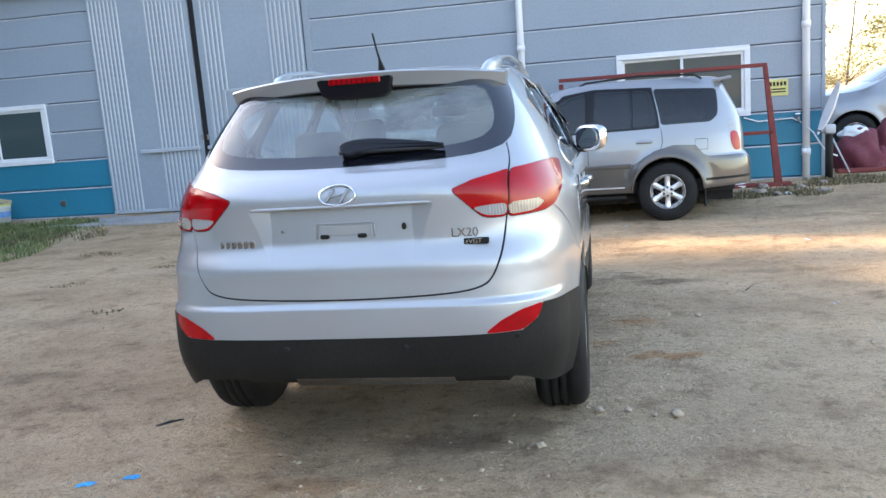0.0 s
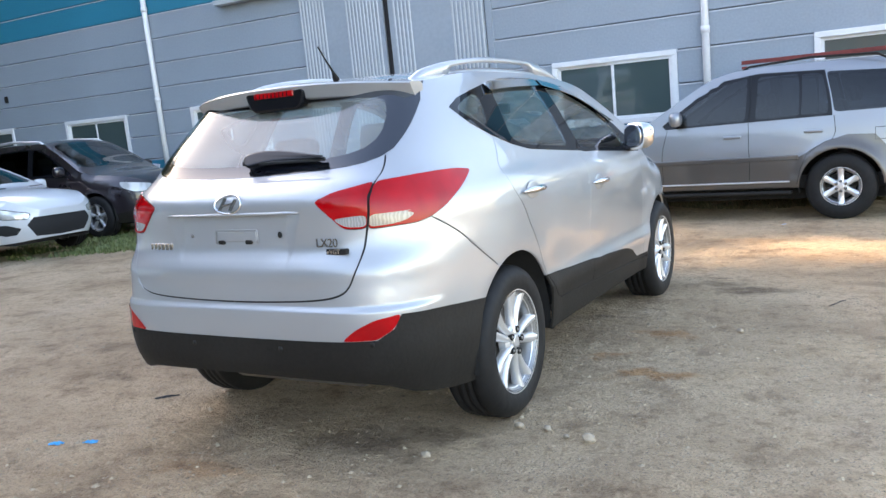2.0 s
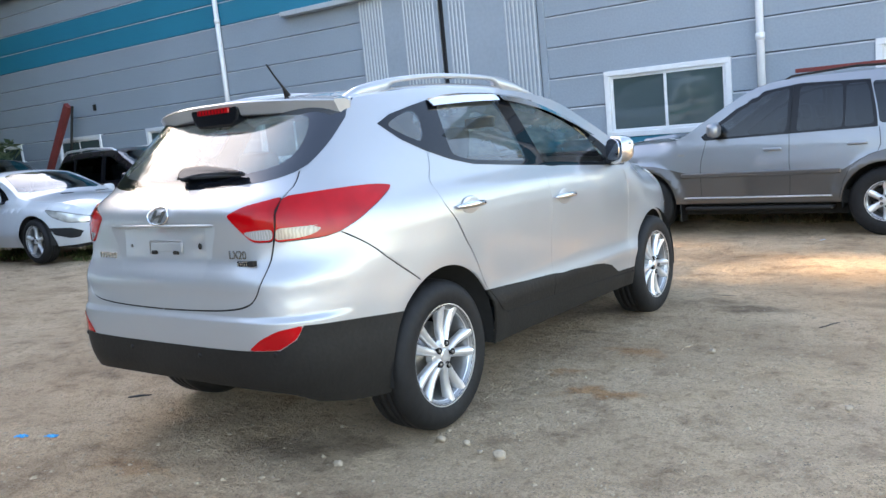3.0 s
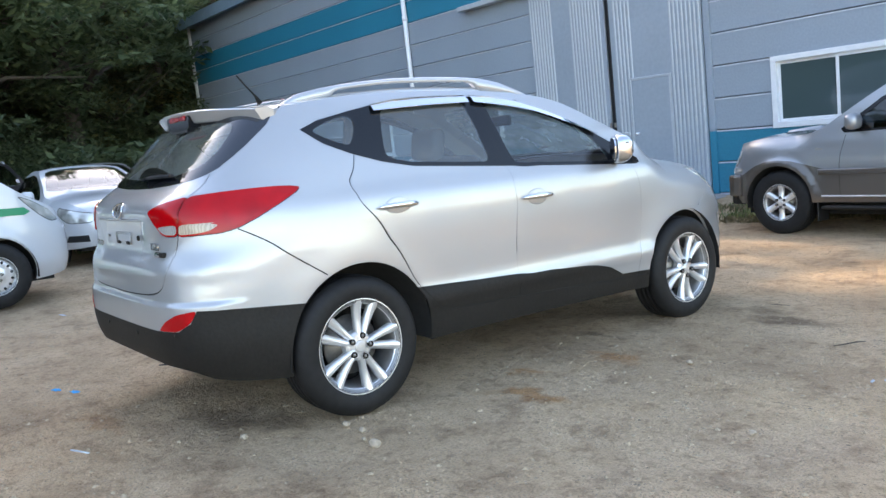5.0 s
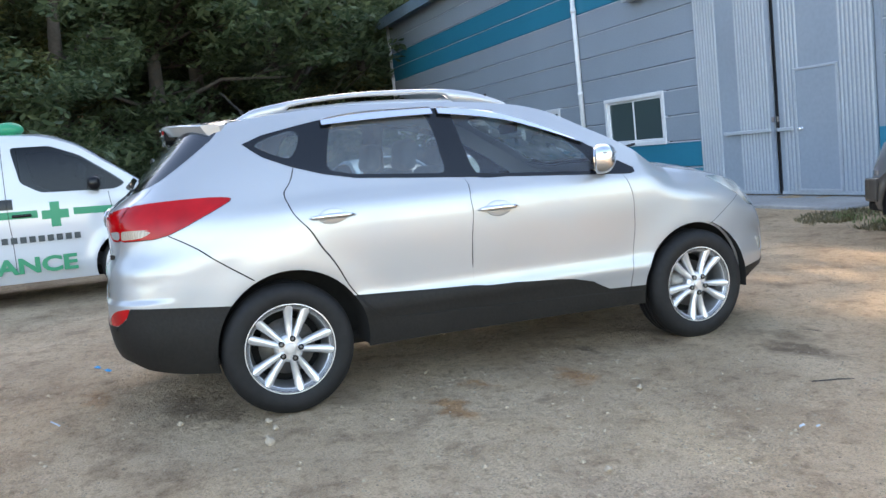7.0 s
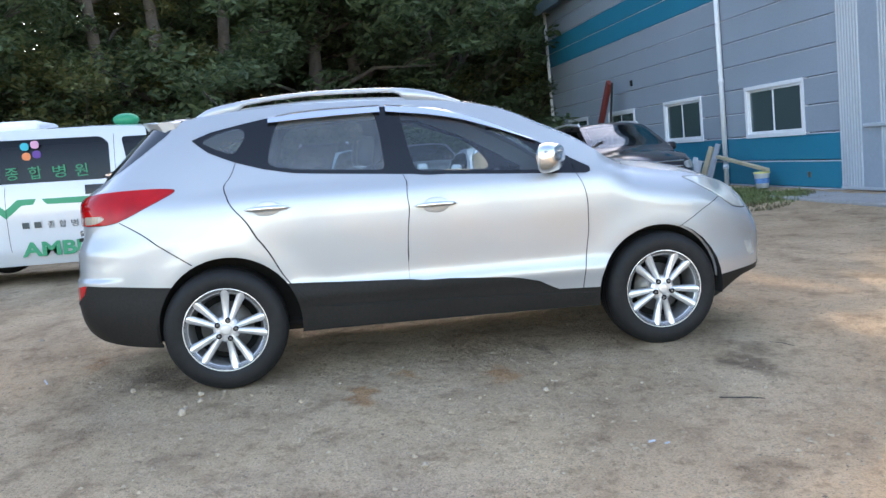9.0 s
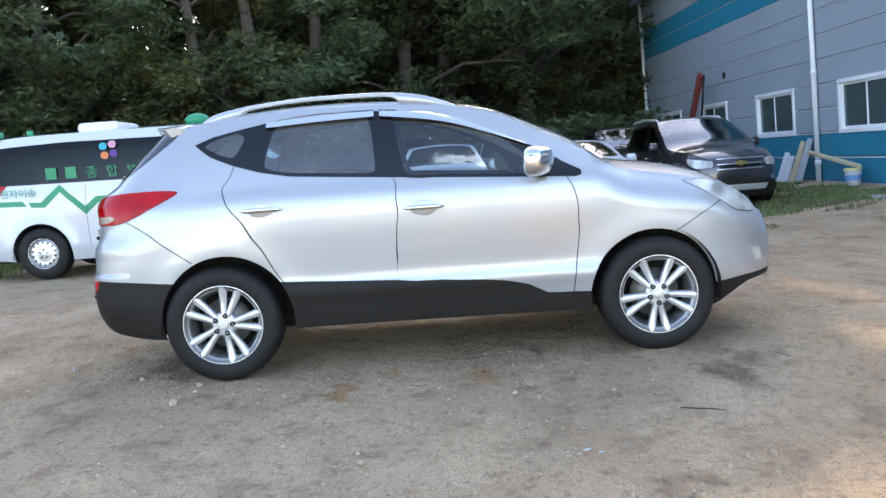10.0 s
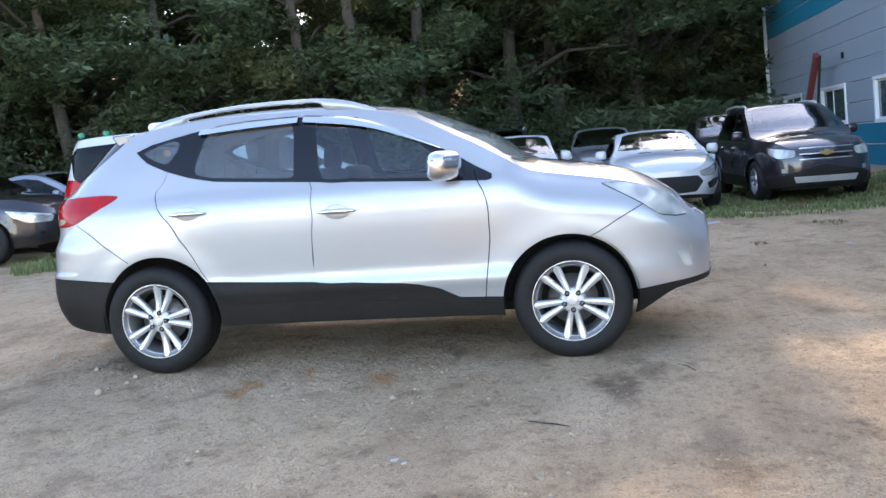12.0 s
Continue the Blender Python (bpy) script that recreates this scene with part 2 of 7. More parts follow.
def soil_mat():
    """Dry sandy soil: pale and darker patches, wheel-worn streaks, grit and small stones."""
    m = bpy.data.materials.new("yard_soil")
    m.use_nodes = True
    nt = m.node_tree
    b = nt.nodes["Principled BSDF"]
    b.inputs["Roughness"].default_value = .95
    co = nt.nodes.new("ShaderNodeTexCoord")

    def tex(kind, scale, detail=6, stretch=None):
        n = nt.nodes.new(kind)
        n.inputs["Scale"].default_value = scale
        if kind == "ShaderNodeTexNoise":
            n.inputs["Detail"].default_value, n.inputs["Roughness"].default_value = detail, .62
        src = co.outputs["Object"]
        if stretch:
            mp = nt.nodes.new("ShaderNodeMapping")
            mp.inputs["Scale"].default_value = stretch
            mp.inputs["Rotation"].default_value = (0, 0, .25)
            nt.links.new(src, mp.inputs["Vector"])
            src = mp.outputs["Vector"]
        nt.links.new(src, n.inputs["Vector"])
        return n

    def ramp(src, stops):
        r = nt.nodes.new("ShaderNodeValToRGB")
        e = r.color_ramp.elements
        while len(e) < len(stops):
            e.new(.5)
        for el, (p, c) in zip(e, stops):
            el.position, el.color = p, (*c, 1)
        nt.links.new(src, r.inputs["Fac"])
        return r

    def blend(kind, fac, a, c):
        x = nt.nodes.new("ShaderNodeMix")
        x.data_type, x.blend_type = "RGBA", kind
        if isinstance(fac, float):
            x.inputs["Factor"].default_value = fac
        else:
            nt.links.new(fac, x.inputs["Factor"])
        nt.links.new(a, x.inputs["A"])
        nt.links.new(c, x.inputs["B"])
        return x.outputs["Result"]

    big = ramp(tex("ShaderNodeTexNoise", .55, 8).outputs["Fac"], [(.30, (.45, .308, .182)), (.44, (.60, .422, .254)), (.58, (.70, .508, .318)), (.75, (.67, .495, .328))])
    track = ramp(tex("ShaderNodeTexNoise", 1.1, 5, (.6, 1.7, 1)).outputs["Fac"], [(.34, (.80, .78, .76)), (.55, (1, 1, 1))])
    blot = ramp(tex("ShaderNodeTexNoise", 3.4, 9).outputs["Fac"], [(.33, (.55, .50, .46)), (.42, (.88, .86, .84)), (.50, (1, 1, 1)), (.70, (1.0, 1.0, 1.0))])
    grit = ramp(tex("ShaderNodeTexNoise", 90, 4).outputs["Fac"], [(.34, (.45, .42, .40)), (.5, (.95, .95, .95)), (.62, (1.0, 1.0, 1.0))])
    vor = tex("ShaderNodeTexVoronoi", 70)
    peb = ramp(vor.outputs["Distance"], [(.10, (1, 1, 1)), (.34, (0, 0, 0))])
    pebc = ramp(vor.outputs["Color"], [(.2, (.26, .20, .15)), (.8, (.50, .41, .31))])
    mask = ramp(tex("ShaderNodeTexNoise", 2.1, 6).outputs["Fac"], [(.40, (0, 0, 0)), (.58, (1, 1, 1))])
    c = blend("MULTIPLY", .85, big.outputs["Color"], track.outputs["Color"])
    c = blend("MULTIPLY", .8, c, blot.outputs["Color"])
    fine = ramp(tex("ShaderNodeTexNoise", 17, 9).outputs["Fac"], [(.36, (.60, .56, .52)), (.47, (.97, .96, .95)), (.66, (1, 1, 1))])
    c = blend("MULTIPLY", .7, c, fine.outputs["Color"])
    c = blend("MULTIPLY", .55, c, grit.outputs["Color"])
    fac = nt.nodes.new("ShaderNodeMath")
    fac.operation = "MULTIPLY"
    nt.links.new(peb.outputs["Color"], fac.inputs[0])
    nt.links.new(mask.outputs["Color"], fac.inputs[1])
    c = blend("MIX", fac.outputs[0], c, pebc.outputs["Color"])
    warp = nt.nodes.new("ShaderNodeVectorMath")
    warp.operation = "MULTIPLY_ADD"
    wob = tex("ShaderNodeTexNoise", 4.5, 7)
    nt.links.new(wob.outputs["Color"], warp.inputs[0])
    warp.inputs[1].default_value = (.55, .55, 0)
    nt.links.new(co.outputs["Object"], warp.inputs[2])
    for x, y, rx, ry, col, amount in SOIL_PATCHES:
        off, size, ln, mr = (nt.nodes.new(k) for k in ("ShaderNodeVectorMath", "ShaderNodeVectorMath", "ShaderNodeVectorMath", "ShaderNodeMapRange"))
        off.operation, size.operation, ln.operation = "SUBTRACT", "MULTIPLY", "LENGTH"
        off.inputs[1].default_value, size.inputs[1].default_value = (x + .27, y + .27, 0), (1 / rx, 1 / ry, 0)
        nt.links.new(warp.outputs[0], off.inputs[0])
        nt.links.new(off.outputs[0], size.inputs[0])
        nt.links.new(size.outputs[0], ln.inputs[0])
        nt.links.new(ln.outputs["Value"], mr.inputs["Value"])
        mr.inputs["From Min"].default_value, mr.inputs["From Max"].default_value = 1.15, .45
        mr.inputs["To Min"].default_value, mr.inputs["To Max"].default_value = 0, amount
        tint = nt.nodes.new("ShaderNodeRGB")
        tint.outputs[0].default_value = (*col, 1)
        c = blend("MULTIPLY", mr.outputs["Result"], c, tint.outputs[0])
    nt.links.new(c, b.inputs["Base Color"])
    h1, h2 = tex("ShaderNodeTexNoise", 34, 10), tex("ShaderNodeTexNoise", 6, 7)
    add = nt.nodes.new("ShaderNodeMath")
    add.operation = "MULTIPLY_ADD"
    add.inputs[1].default_value = 2.0
    nt.links.new(h2.outputs["Fac"], add.inputs[0])
    nt.links.new(h1.outputs["Fac"], add.inputs[2])
    add2 = nt.nodes.new("ShaderNodeMath")
    add2.operation = "MULTIPLY_ADD"
    add2.inputs[1].default_value = .8
    nt.links.new(fac.outputs[0], add2.inputs[0])
    nt.links.new(add.outputs[0], add2.inputs[2])
    bump = nt.nodes.new("ShaderNodeBump")
    bump.inputs["Strength"].default_value, bump.inputs["Distance"].default_value = 1.0, .045
    nt.links.new(add2.outputs[0], bump.inputs["Height"])
    nt.links.new(bump.outputs["Normal"], b.inputs["Normal"])
    return m


def ground():
    n = 420
    us = np.linspace(-1, 1, n)
    xs = 16 * us + 380 * us ** 9
    ys = 13 * us + 380 * us ** 9
    verts = []
    for y in ys:
        for x in xs:
            verts.append((x, y, ground_z(x, y) + rough(x, y)))
    faces = [(i * n + j, i * n + j + 1, (i + 1) * n + j + 1, (i + 1) * n + j) for i in range(n - 1) for j in range(n - 1)]
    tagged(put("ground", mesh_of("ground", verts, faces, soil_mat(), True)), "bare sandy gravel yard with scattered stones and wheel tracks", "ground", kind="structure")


ground()


# ---- car bodies ----
from mathutils.geometry import delaunay_2d_cdt


def smooth_curve(pts):
    """A monotone cubic through (a, b) pairs, evaluated from a fine table."""
    p = np.array(sorted(pts), float)
    a, b = p[:, 0], p[:, 1]
    h, d = np.diff(a), np.diff(b) / np.diff(a)
    m = np.zeros(len(a))
    m[0], m[-1] = d[0], d[-1]
    for i in range(1, len(a) - 1):
        if d[i - 1] * d[i] > 0:
            w1, w2 = 2 * h[i] + h[i - 1], h[i] + 2 * h[i - 1]
            m[i] = (w1 + w2) / (w1 / d[i - 1] + w2 / d[i])
    ta = np.linspace(a[0], a[-1], 900)
    k = np.clip(np.searchsorted(a, ta, side="right") - 1, 0, len(a) - 2)
    s = (ta - a[k]) / h[k]
    tb = (2 * s**3 - 3 * s**2 + 1) * b[k] + (s**3 - 2 * s**2 + s) * h[k] * m[k] + (3 * s**2 - 2 * s**3) * b[k + 1] + (s**3 - s**2) * h[k] * m[k + 1]
    return lambda q: np.interp(q, ta, tb)


def in_poly(px, py, poly):
    """Which of the points lie in the polygon."""
    inside = np.zeros(len(px), bool)
    n = len(poly)
    for i in range(n):
        (x0, y0), (x1, y1) = poly[i], poly[(i + 1) % n]
        if y0 == y1:
            continue
        hit = ((y0 > py) != (y1 > py)) & (px < (x1 - x0) * (py - y0) / (y1 - y0) + x0)
        inside ^= hit
    return inside


def ribbon(line, width):
    """A thin closed polygon along a line."""
    left, right = [], []
    for i, p in enumerate(line):
        a, b = line[max(i - 1, 0)], line[min(i + 1, len(line) - 1)]
        dx, dy = b[0] - a[0], b[1] - a[1]
        d = math.hypot(dx, dy) or 1
        nx, ny = -dy / d * width / 2, dx / d * width / 2
        left.append((p[0] + nx, p[1] + ny))
        right.append((p[0] - nx, p[1] - ny))
    return left + right[::-1]


def rounded(line, steps=4):
    """Corner-cut a line so that it runs smoothly."""
    for _ in range(2):
        out = [line[0]]
        for a, b in zip(line[:-1], line[1:]):
            out.append((0.75 * a[0] + 0.25 * b[0], 0.75 * a[1] + 0.25 * b[1]))
            out.append((0.25 * a[0] + 0.75 * b[0], 0.25 * a[1] + 0.75 * b[1]))
        out.append(line[-1])
        line = out
    return line


def rounded_loop(line):
    for _ in range(2):
        out = []
        for a, b in zip(line, line[1:] + line[:1]):
            out.append((0.75 * a[0] + 0.25 * b[0], 0.75 * a[1] + 0.25 * b[1]))
            out.append((0.25 * a[0] + 0.75 * b[0], 0.25 * a[1] + 0.75 * b[1]))
        line = out
    return line


def corner_loop(line, r=0.05):
    """Rounds a loop's corners by a small radius."""
    out = []
    for i, p in enumerate(line):
        a, b = line[i - 1], line[(i + 1) % len(line)]
        da, db = math.hypot(a[0] - p[0], a[1] - p[1]), math.hypot(b[0] - p[0], b[1] - p[1])
        ka, kb = min(r, .45 * da) / da, min(r, .45 * db) / db
        s, e = (p[0] + (a[0] - p[0]) * ka, p[1] + (a[1] - p[1]) * ka), (p[0] + (b[0] - p[0]) * kb, p[1] + (b[1] - p[1]) * kb)
        for t in (0, .33, .67, 1):
            out.append(tuple((1 - t) ** 2 * s[i2] + 2 * t * (1 - t) * p[i2] + t * t * e[i2] for i2 in (0, 1)))
    return out


class Shape:
    """A car's outer skin: a belt that wraps the half body from the tail's middle round the flank to the nose, closed by a cap on top.
    Local metres: x to the right, y ahead, z up from the road."""

    def __init__(self, width, tail, nose, top, crown, bottom, nr, nf, wheels, flare=0.02, roll=0.1, roll_from=1.0, extra=None, dent=None):
        self.dent, self.facets, self.spread = dent, {}, 0.07
        self.w, self.yr, self.yf = smooth_curve(width), smooth_curve(tail), smooth_curve(nose)
        self.top, self.crown, self.bottom = smooth_curve(top), smooth_curve(crown), smooth_curve(bottom)
        self.nr, self.nf = smooth_curve(nr), smooth_curve(nf)
        self.wheels, self.flare, self.roll, self.roll_from, self.extra = wheels, flare, roll, roll_from, extra
        z0 = 0.7
        th = np.linspace(0, 1, 6000) ** 2 * math.pi / 2
        n, w, y = float(self.nr(z0)), float(self.w(z0)), float(self.yr(z0))
        xr, yr = w * np.sin(th) ** (2 / n), y * np.cos(th) ** (2 / n)
        ur = np.r_[0, np.cumsum(np.hypot(np.diff(xr), np.diff(yr)))]
        n, y = float(self.nf(z0)), float(self.yf(z0))
        xf, yf = w * np.sin(th) ** (2 / n), y * np.cos(th) ** (2 / n)
        uf = np.r_[0, np.cumsum(np.hypot(np.diff(xf), np.diff(yf)))]
        self.th, self.ur, self.uf = th, ur, uf
        self.umid, self.uend = ur[-1], ur[-1] + uf[-1]

    def base(self, u, z):
        u, z = np.asarray(u, float), np.asarray(z, float)
        back = u <= self.umid
        th = np.where(back, np.interp(u, self.ur, self.th), np.interp(self.uend - u, self.uf, self.th))
        n = np.where(back, self.nr(z), self.nf(z))
        yend = np.where(back, self.yr(z), self.yf(z))
        return self.w(z) * np.clip(np.sin(th), 0, 1) ** (2 / n), yend * np.clip(np.cos(th), 0, 1) ** (2 / n), n, yend

    def at(self, u, z, dent="own"):
        dent = self.dent if dent == "own" else dent
        x, y, n, yend = self.base(u, z)
        w = self.w(z)
        d = np.zeros_like(x)
        for yh, zh, r in self.wheels:
            rr = np.hypot(y - yh, z - zh)
            d += self.flare * np.exp(-((rr - r - 0.01) / self.spread) ** 2)
        if self.extra:
            d += self.extra(x, y, z)
        if dent:
            d += dent(x, y, z)
        fx, fy = (np.abs(x) / w) ** (n - 1) / w, (np.abs(y / yend)) ** (n - 1) / np.abs(yend) * np.sign(y)
        ln = np.hypot(fx, fy) + 1e-9
        x, y = x + d * fx / ln, y + d * fy / ln
        low = np.clip(1 - (self.top(y) - z) / 0.2, 0, 1) ** 2 * np.clip((y - self.roll_from) / 0.25, 0, 1)
        return np.stack([x * (1 - self.roll * low), y, z + 0 * x], -1)

    def normal(self, u, z, h=2e-3, dent=None):
        du = self.at(u + h, z, dent) - self.at(u - h, z, dent)
        dz = self.at(u, z + h, dent) - self.at(u, z - h, dent)
        nrm = np.cross(du, dz)
        return nrm / (np.linalg.norm(nrm, axis=-1, keepdims=True) + 1e-12)

    def side(self, y, z):
        """The belt's place for a point of the flank."""
        if y < 0:
            r = min(1.0, abs(y / float(self.yr(z))))
            return float(np.interp(math.acos(r ** (float(self.nr(z)) / 2)), self.th, self.ur)), z
        r = min(1.0, abs(y / float(self.yf(z))))
        return self.uend - float(np.interp(math.acos(r ** (float(self.nf(z)) / 2)), self.th, self.uf)), z

    def rear(self, x, z):
        s = min(1.0, abs(x) / float(self.w(z)))
        return float(np.interp(math.asin(s ** (float(self.nr(z)) / 2)), self.th, self.ur)), z

    def front(self, x, z):
        s = min(1.0, abs(x) / float(self.w(z)))
        return self.uend - float(np.interp(math.asin(s ** (float(self.nf(z)) / 2)), self.th, self.uf)), z

    def uv(self, p):
        """A point given as (y, z) on the flank, or ('r', x, z) on the tail, or ('f', x, z) on the nose."""
        if p[0] == "r":
            return self.rear(p[1], p[2])
        if p[0] == "f":
            return self.front(p[1], p[2])
        return self.side(*p)

    def edge(self, u, which):
        """The height of the belt's upper or lower edge at u."""
        z = np.full_like(u, 1.2 if which == "top" else 0.4)
        for _ in range(40):
            y = self.base(u, z)[1]
            z = 0.5 * z + 0.5 * (self.top(y) if which == "top" else self.bottom(y))
        return z


def skin_part(name, pts, nrm, tris, material, parent, lift=0.0, skirt=0.015, mirror=False, label=""):
    """A panel of the skin as one mesh with its rim turned inwards."""
    tris = np.asarray(tris)
    used, inv = np.unique(tris.ravel(), return_inverse=True)
    t = inv.reshape(tris.shape)
    p, n = pts[used] + lift * nrm[used], nrm[used]
    edges = {}
    for a, b, c in t:
        for e in ((a, b), (b, c), (c, a)):
            edges[e] = edges.get(e, 0) + 1
    rim = [e for e in edges if (e[1], e[0]) not in edges]
    faces = [tuple(int(v) for v in f) for f in t]
    verts, norms = list(p), list(n)
    if skirt:
        low = {}
        for v in {v for e in rim for v in e}:
            low[v] = (len(verts), len(verts) + 1)
            verts += [p[v], p[v] - skirt * n[v]]
            norms += [n[v], n[v]]
        for a, b in rim:
            faces.append((int(low[b][0]), int(low[a][0]), int(low[a][1]), int(low[b][1])))
    verts, norms = np.array(verts), np.array(norms)
    if mirror:
        verts, norms = verts * (-1, 1, 1), norms * (-1, 1, 1)
        faces = [f[::-1] for f in faces]
    me = mesh_of(name, verts.tolist(), faces, material, True)
    if name != "plate_recess_lip":
        me.normals_split_custom_set_from_vertices([tuple(v) for v in norms])
    return put(name, me, parent, None, label)


def triangulate(points, loops, lines=()):
    """Triangles over the points, with the loops' edges kept."""
    verts = [Vector(p) for p in points]
    edges = []
    for loop in loops:
        k = len(verts)
        verts += [Vector(p) for p in loop]
        edges += [(k + i, k + (i + 1) % len(loop)) for i in range(len(loop))]
    out = delaunay_2d_cdt(verts, edges, [], 0, 1e-5)
    v = np.array([tuple(p) for p in out[0]])
    f = np.array([tuple(t) for t in out[2] if len(t) == 3])
    a, b, c = v[f[:, 0]], v[f[:, 1]], v[f[:, 2]]
    area = (b[:, 0] - a[:, 0]) * (c[:, 1] - a[:, 1]) - (b[:, 1] - a[:, 1]) * (c[:, 0] - a[:, 0])
    f[area < 0] = f[area < 0][:, ::-1]
    return v, f[np.abs(area) > 1e-9]


def refine(loop, step=0.03):
    out = []
    for a, b in zip(loop, loop[1:] + loop[:1]):
        n = max(1, int(math.hypot(b[0] - a[0], b[1] - a[1]) / step))
        out += [(a[0] + (b[0] - a[0]) * i / n, a[1] + (b[1] - a[1]) * i / n) for i in range(n)]
    return out


def belt(shape, parent, regions, step=0.045, sides=(False, True)):
    """Cuts the belt into named panels. Regions, first match wins: (name, loop, material, lift, label); a material None leaves a hole."""
    us = np.linspace(0, shape.uend, int(shape.uend / step))
    zt, zb = shape.edge(us, "top"), shape.edge(us, "bottom")
    outline = [(0.0, float(zb[0]))] + list(zip(us.tolist(), zb.tolist()))[1:] + list(zip(us.tolist(), zt.tolist()))[::-1]
    grid = []
    for u, a, b in zip(us, zb, zt):
        n = max(2, int((b - a) / step))
        grid += [(float(u), float(a + (b - a) * i / n)) for i in range(1, n)]
    loops = [outline]
    polys = []
    for name, loop, material, lift, label in regions:
        poly = refine(loop) if loop else outline
        polys.append(poly)
        if loop:
            loops.append(poly)
    v, f = triangulate(grid, loops)
    c = v[f].mean(1)
    keep = in_poly(c[:, 0], c[:, 1], outline)
    f, c = f[keep], c[keep]
    u = np.clip(v[:, 0], 0, shape.uend)
    pts, nrm = shape.at(u, v[:, 1]), shape.normal(np.clip(u, 0.004, shape.uend - 0.004), v[:, 1])
    pts[u < 1e-4, 0] = 0
    pts[u > shape.uend - 1e-4, 0] = 0
    left = np.ones(len(f), bool)
    made = {}
    for (name, loop, material, lift, label), poly in zip(regions, polys):
        mine = left & (in_poly(c[:, 0], c[:, 1], poly) if loop else True)
        left &= ~mine
        if material is None or not mine.any():
            continue
        own = shape.normal(np.clip(u, 0.004, shape.uend - 0.004), v[:, 1], dent=shape.facets[name]) if name in shape.facets else nrm
        for mirror in sides:
            made.setdefault(name, []).append(skin_part(name, pts, own, f[mine], material, parent, lift, 0.012, mirror, label))
    return made


def cap(shape, parent, regions, step=0.05):
    """The top skin: bonnet, windscreen and roof. Loops are (x, y)."""
    us = np.linspace(0, shape.uend, int(shape.uend / step))
    zt = shape.edge(us, "top")
    e = shape.at(us, zt)
    e[0, 0] = e[-1, 0] = 0
    wide = float(e[:, 0].max())

    def place(v, u):
        x, y, z = (np.interp(u, us, e[:, i]) for i in range(3))
        cr = shape.crown(y) * np.clip(x / wide * 1.6, 0, 1)
        return np.stack([v * x, y, z + cr * (1 - np.abs(v) ** 2.4)], -1)

    vs = np.linspace(-1, 1, 25)
    order = np.argsort(e[:, 1])
    grid = [(float(v), float(u)) for v in vs[1:-1] for u in us[1:-1]]
    outline = [(-1.0, float(u)) for u in us] + [(1.0, float(u)) for u in us[::-1]]
    loops, polys = [outline], []
    for name, loop, material, lift, label in regions:
        poly = None
        if loop:
            poly = []
            for x, y in refine(loop, 0.05):
                u = float(np.interp(y, e[order, 1], us[order]))
                poly.append((max(-1.0, min(1.0, x / max(0.02, float(np.interp(u, us, e[:, 0]))))), u))
            loops.append(poly)
        polys.append(poly)
    v, f = triangulate(grid, loops)
    c = v[f].mean(1)
    h = 3e-3
    pts = place(v[:, 0], v[:, 1])
    dv = place(v[:, 0] + h, v[:, 1]) - place(v[:, 0] - h, v[:, 1])
    du = place(v[:, 0], np.clip(v[:, 1] + h, 0.02, shape.uend - 0.02)) - place(v[:, 0], np.clip(v[:, 1] - h, 0.0, shape.uend - 0.03))
    nrm = np.cross(dv, du)
    nrm /= np.linalg.norm(nrm, axis=-1, keepdims=True) + 1e-12
    nrm[nrm[:, 2] < 0] *= -1
    left = np.ones(len(f), bool)
    for (name, loop, material, lift, label), poly in zip(regions, polys):
        mine = left & (in_poly(c[:, 0], c[:, 1], poly) if poly else True)
        left &= ~mine
        if material is not None and mine.any():
            skin_part(name, pts, nrm, f[mine], material, parent, lift, 0.012, False, label)


def lathe(name, profile, material, seg=48, smooth=True):
    """Turns (radius, x) pairs about the x axis."""
    verts, faces = [], []
    for r, x in profile:
        for k in range(seg):
            a = 2 * math.pi * k / seg
            verts.append((x, r * math.cos(a), r * math.sin(a)))
    for i in range(len(profile) - 1):
        for k in range(seg):
            a, b = i * seg + k, i * seg + (k + 1) % seg
            faces.append((a, a + seg, b + seg, b))
    return mesh_of(name, verts, faces, material, smooth)


def slab(name, outline, half, material, axis="x", bevel=0.006, smooth=False):
    """A flat outline given thickness along an axis, with softened rims."""
    bm = bmesh.new()
    order = {"x": lambda a, b, t: (t, a, b), "y": lambda a, b, t: (a, t, b), "z": lambda a, b, t: (a, b, t)}[axis]
    vs = [bm.verts.new(order(a, b, -half)) for a, b in outline]
    face = bm.faces.new(vs)
    ext = bmesh.ops.extrude_face_region(bm, geom=[face])
    bmesh.ops.translate(bm, verts=[g for g in ext["geom"] if isinstance(g, bmesh.types.BMVert)], vec=order(0, 0, 2 * half))
    bmesh.ops.recalc_face_normals(bm, faces=bm.faces)
    if bevel:
        rim = [e for e in bm.edges if e.calc_face_angle(0) > 0.6 and not e.is_boundary]
        bmesh.ops.bevel(bm, geom=rim, offset=bevel, segments=2, affect="EDGES", profile=0.6)
    return done(bm, name, material, smooth)


def soft_box(name, size, material, bevel=0.3, seg=3):
    """A box with well rounded edges, its origin in the middle."""
    bm = bmesh.new()
    bmesh.ops.create_cube(bm, size=1, matrix=Matrix.Diagonal((*size, 1)))
    bmesh.ops.bevel(bm, geom=bm.edges[:], offset=min(size) * bevel, segments=seg, affect="EDGES", profile=0.5)
    return done(bm, name, material, True)


def ball(name, size, material, seg=24):
    bm = bmesh.new()
    bmesh.ops.create_uvsphere(bm, u_segments=seg, v_segments=seg // 2, radius=1, matrix=Matrix.Diagonal((*size, 1)))
    return done(bm, name, material, True)


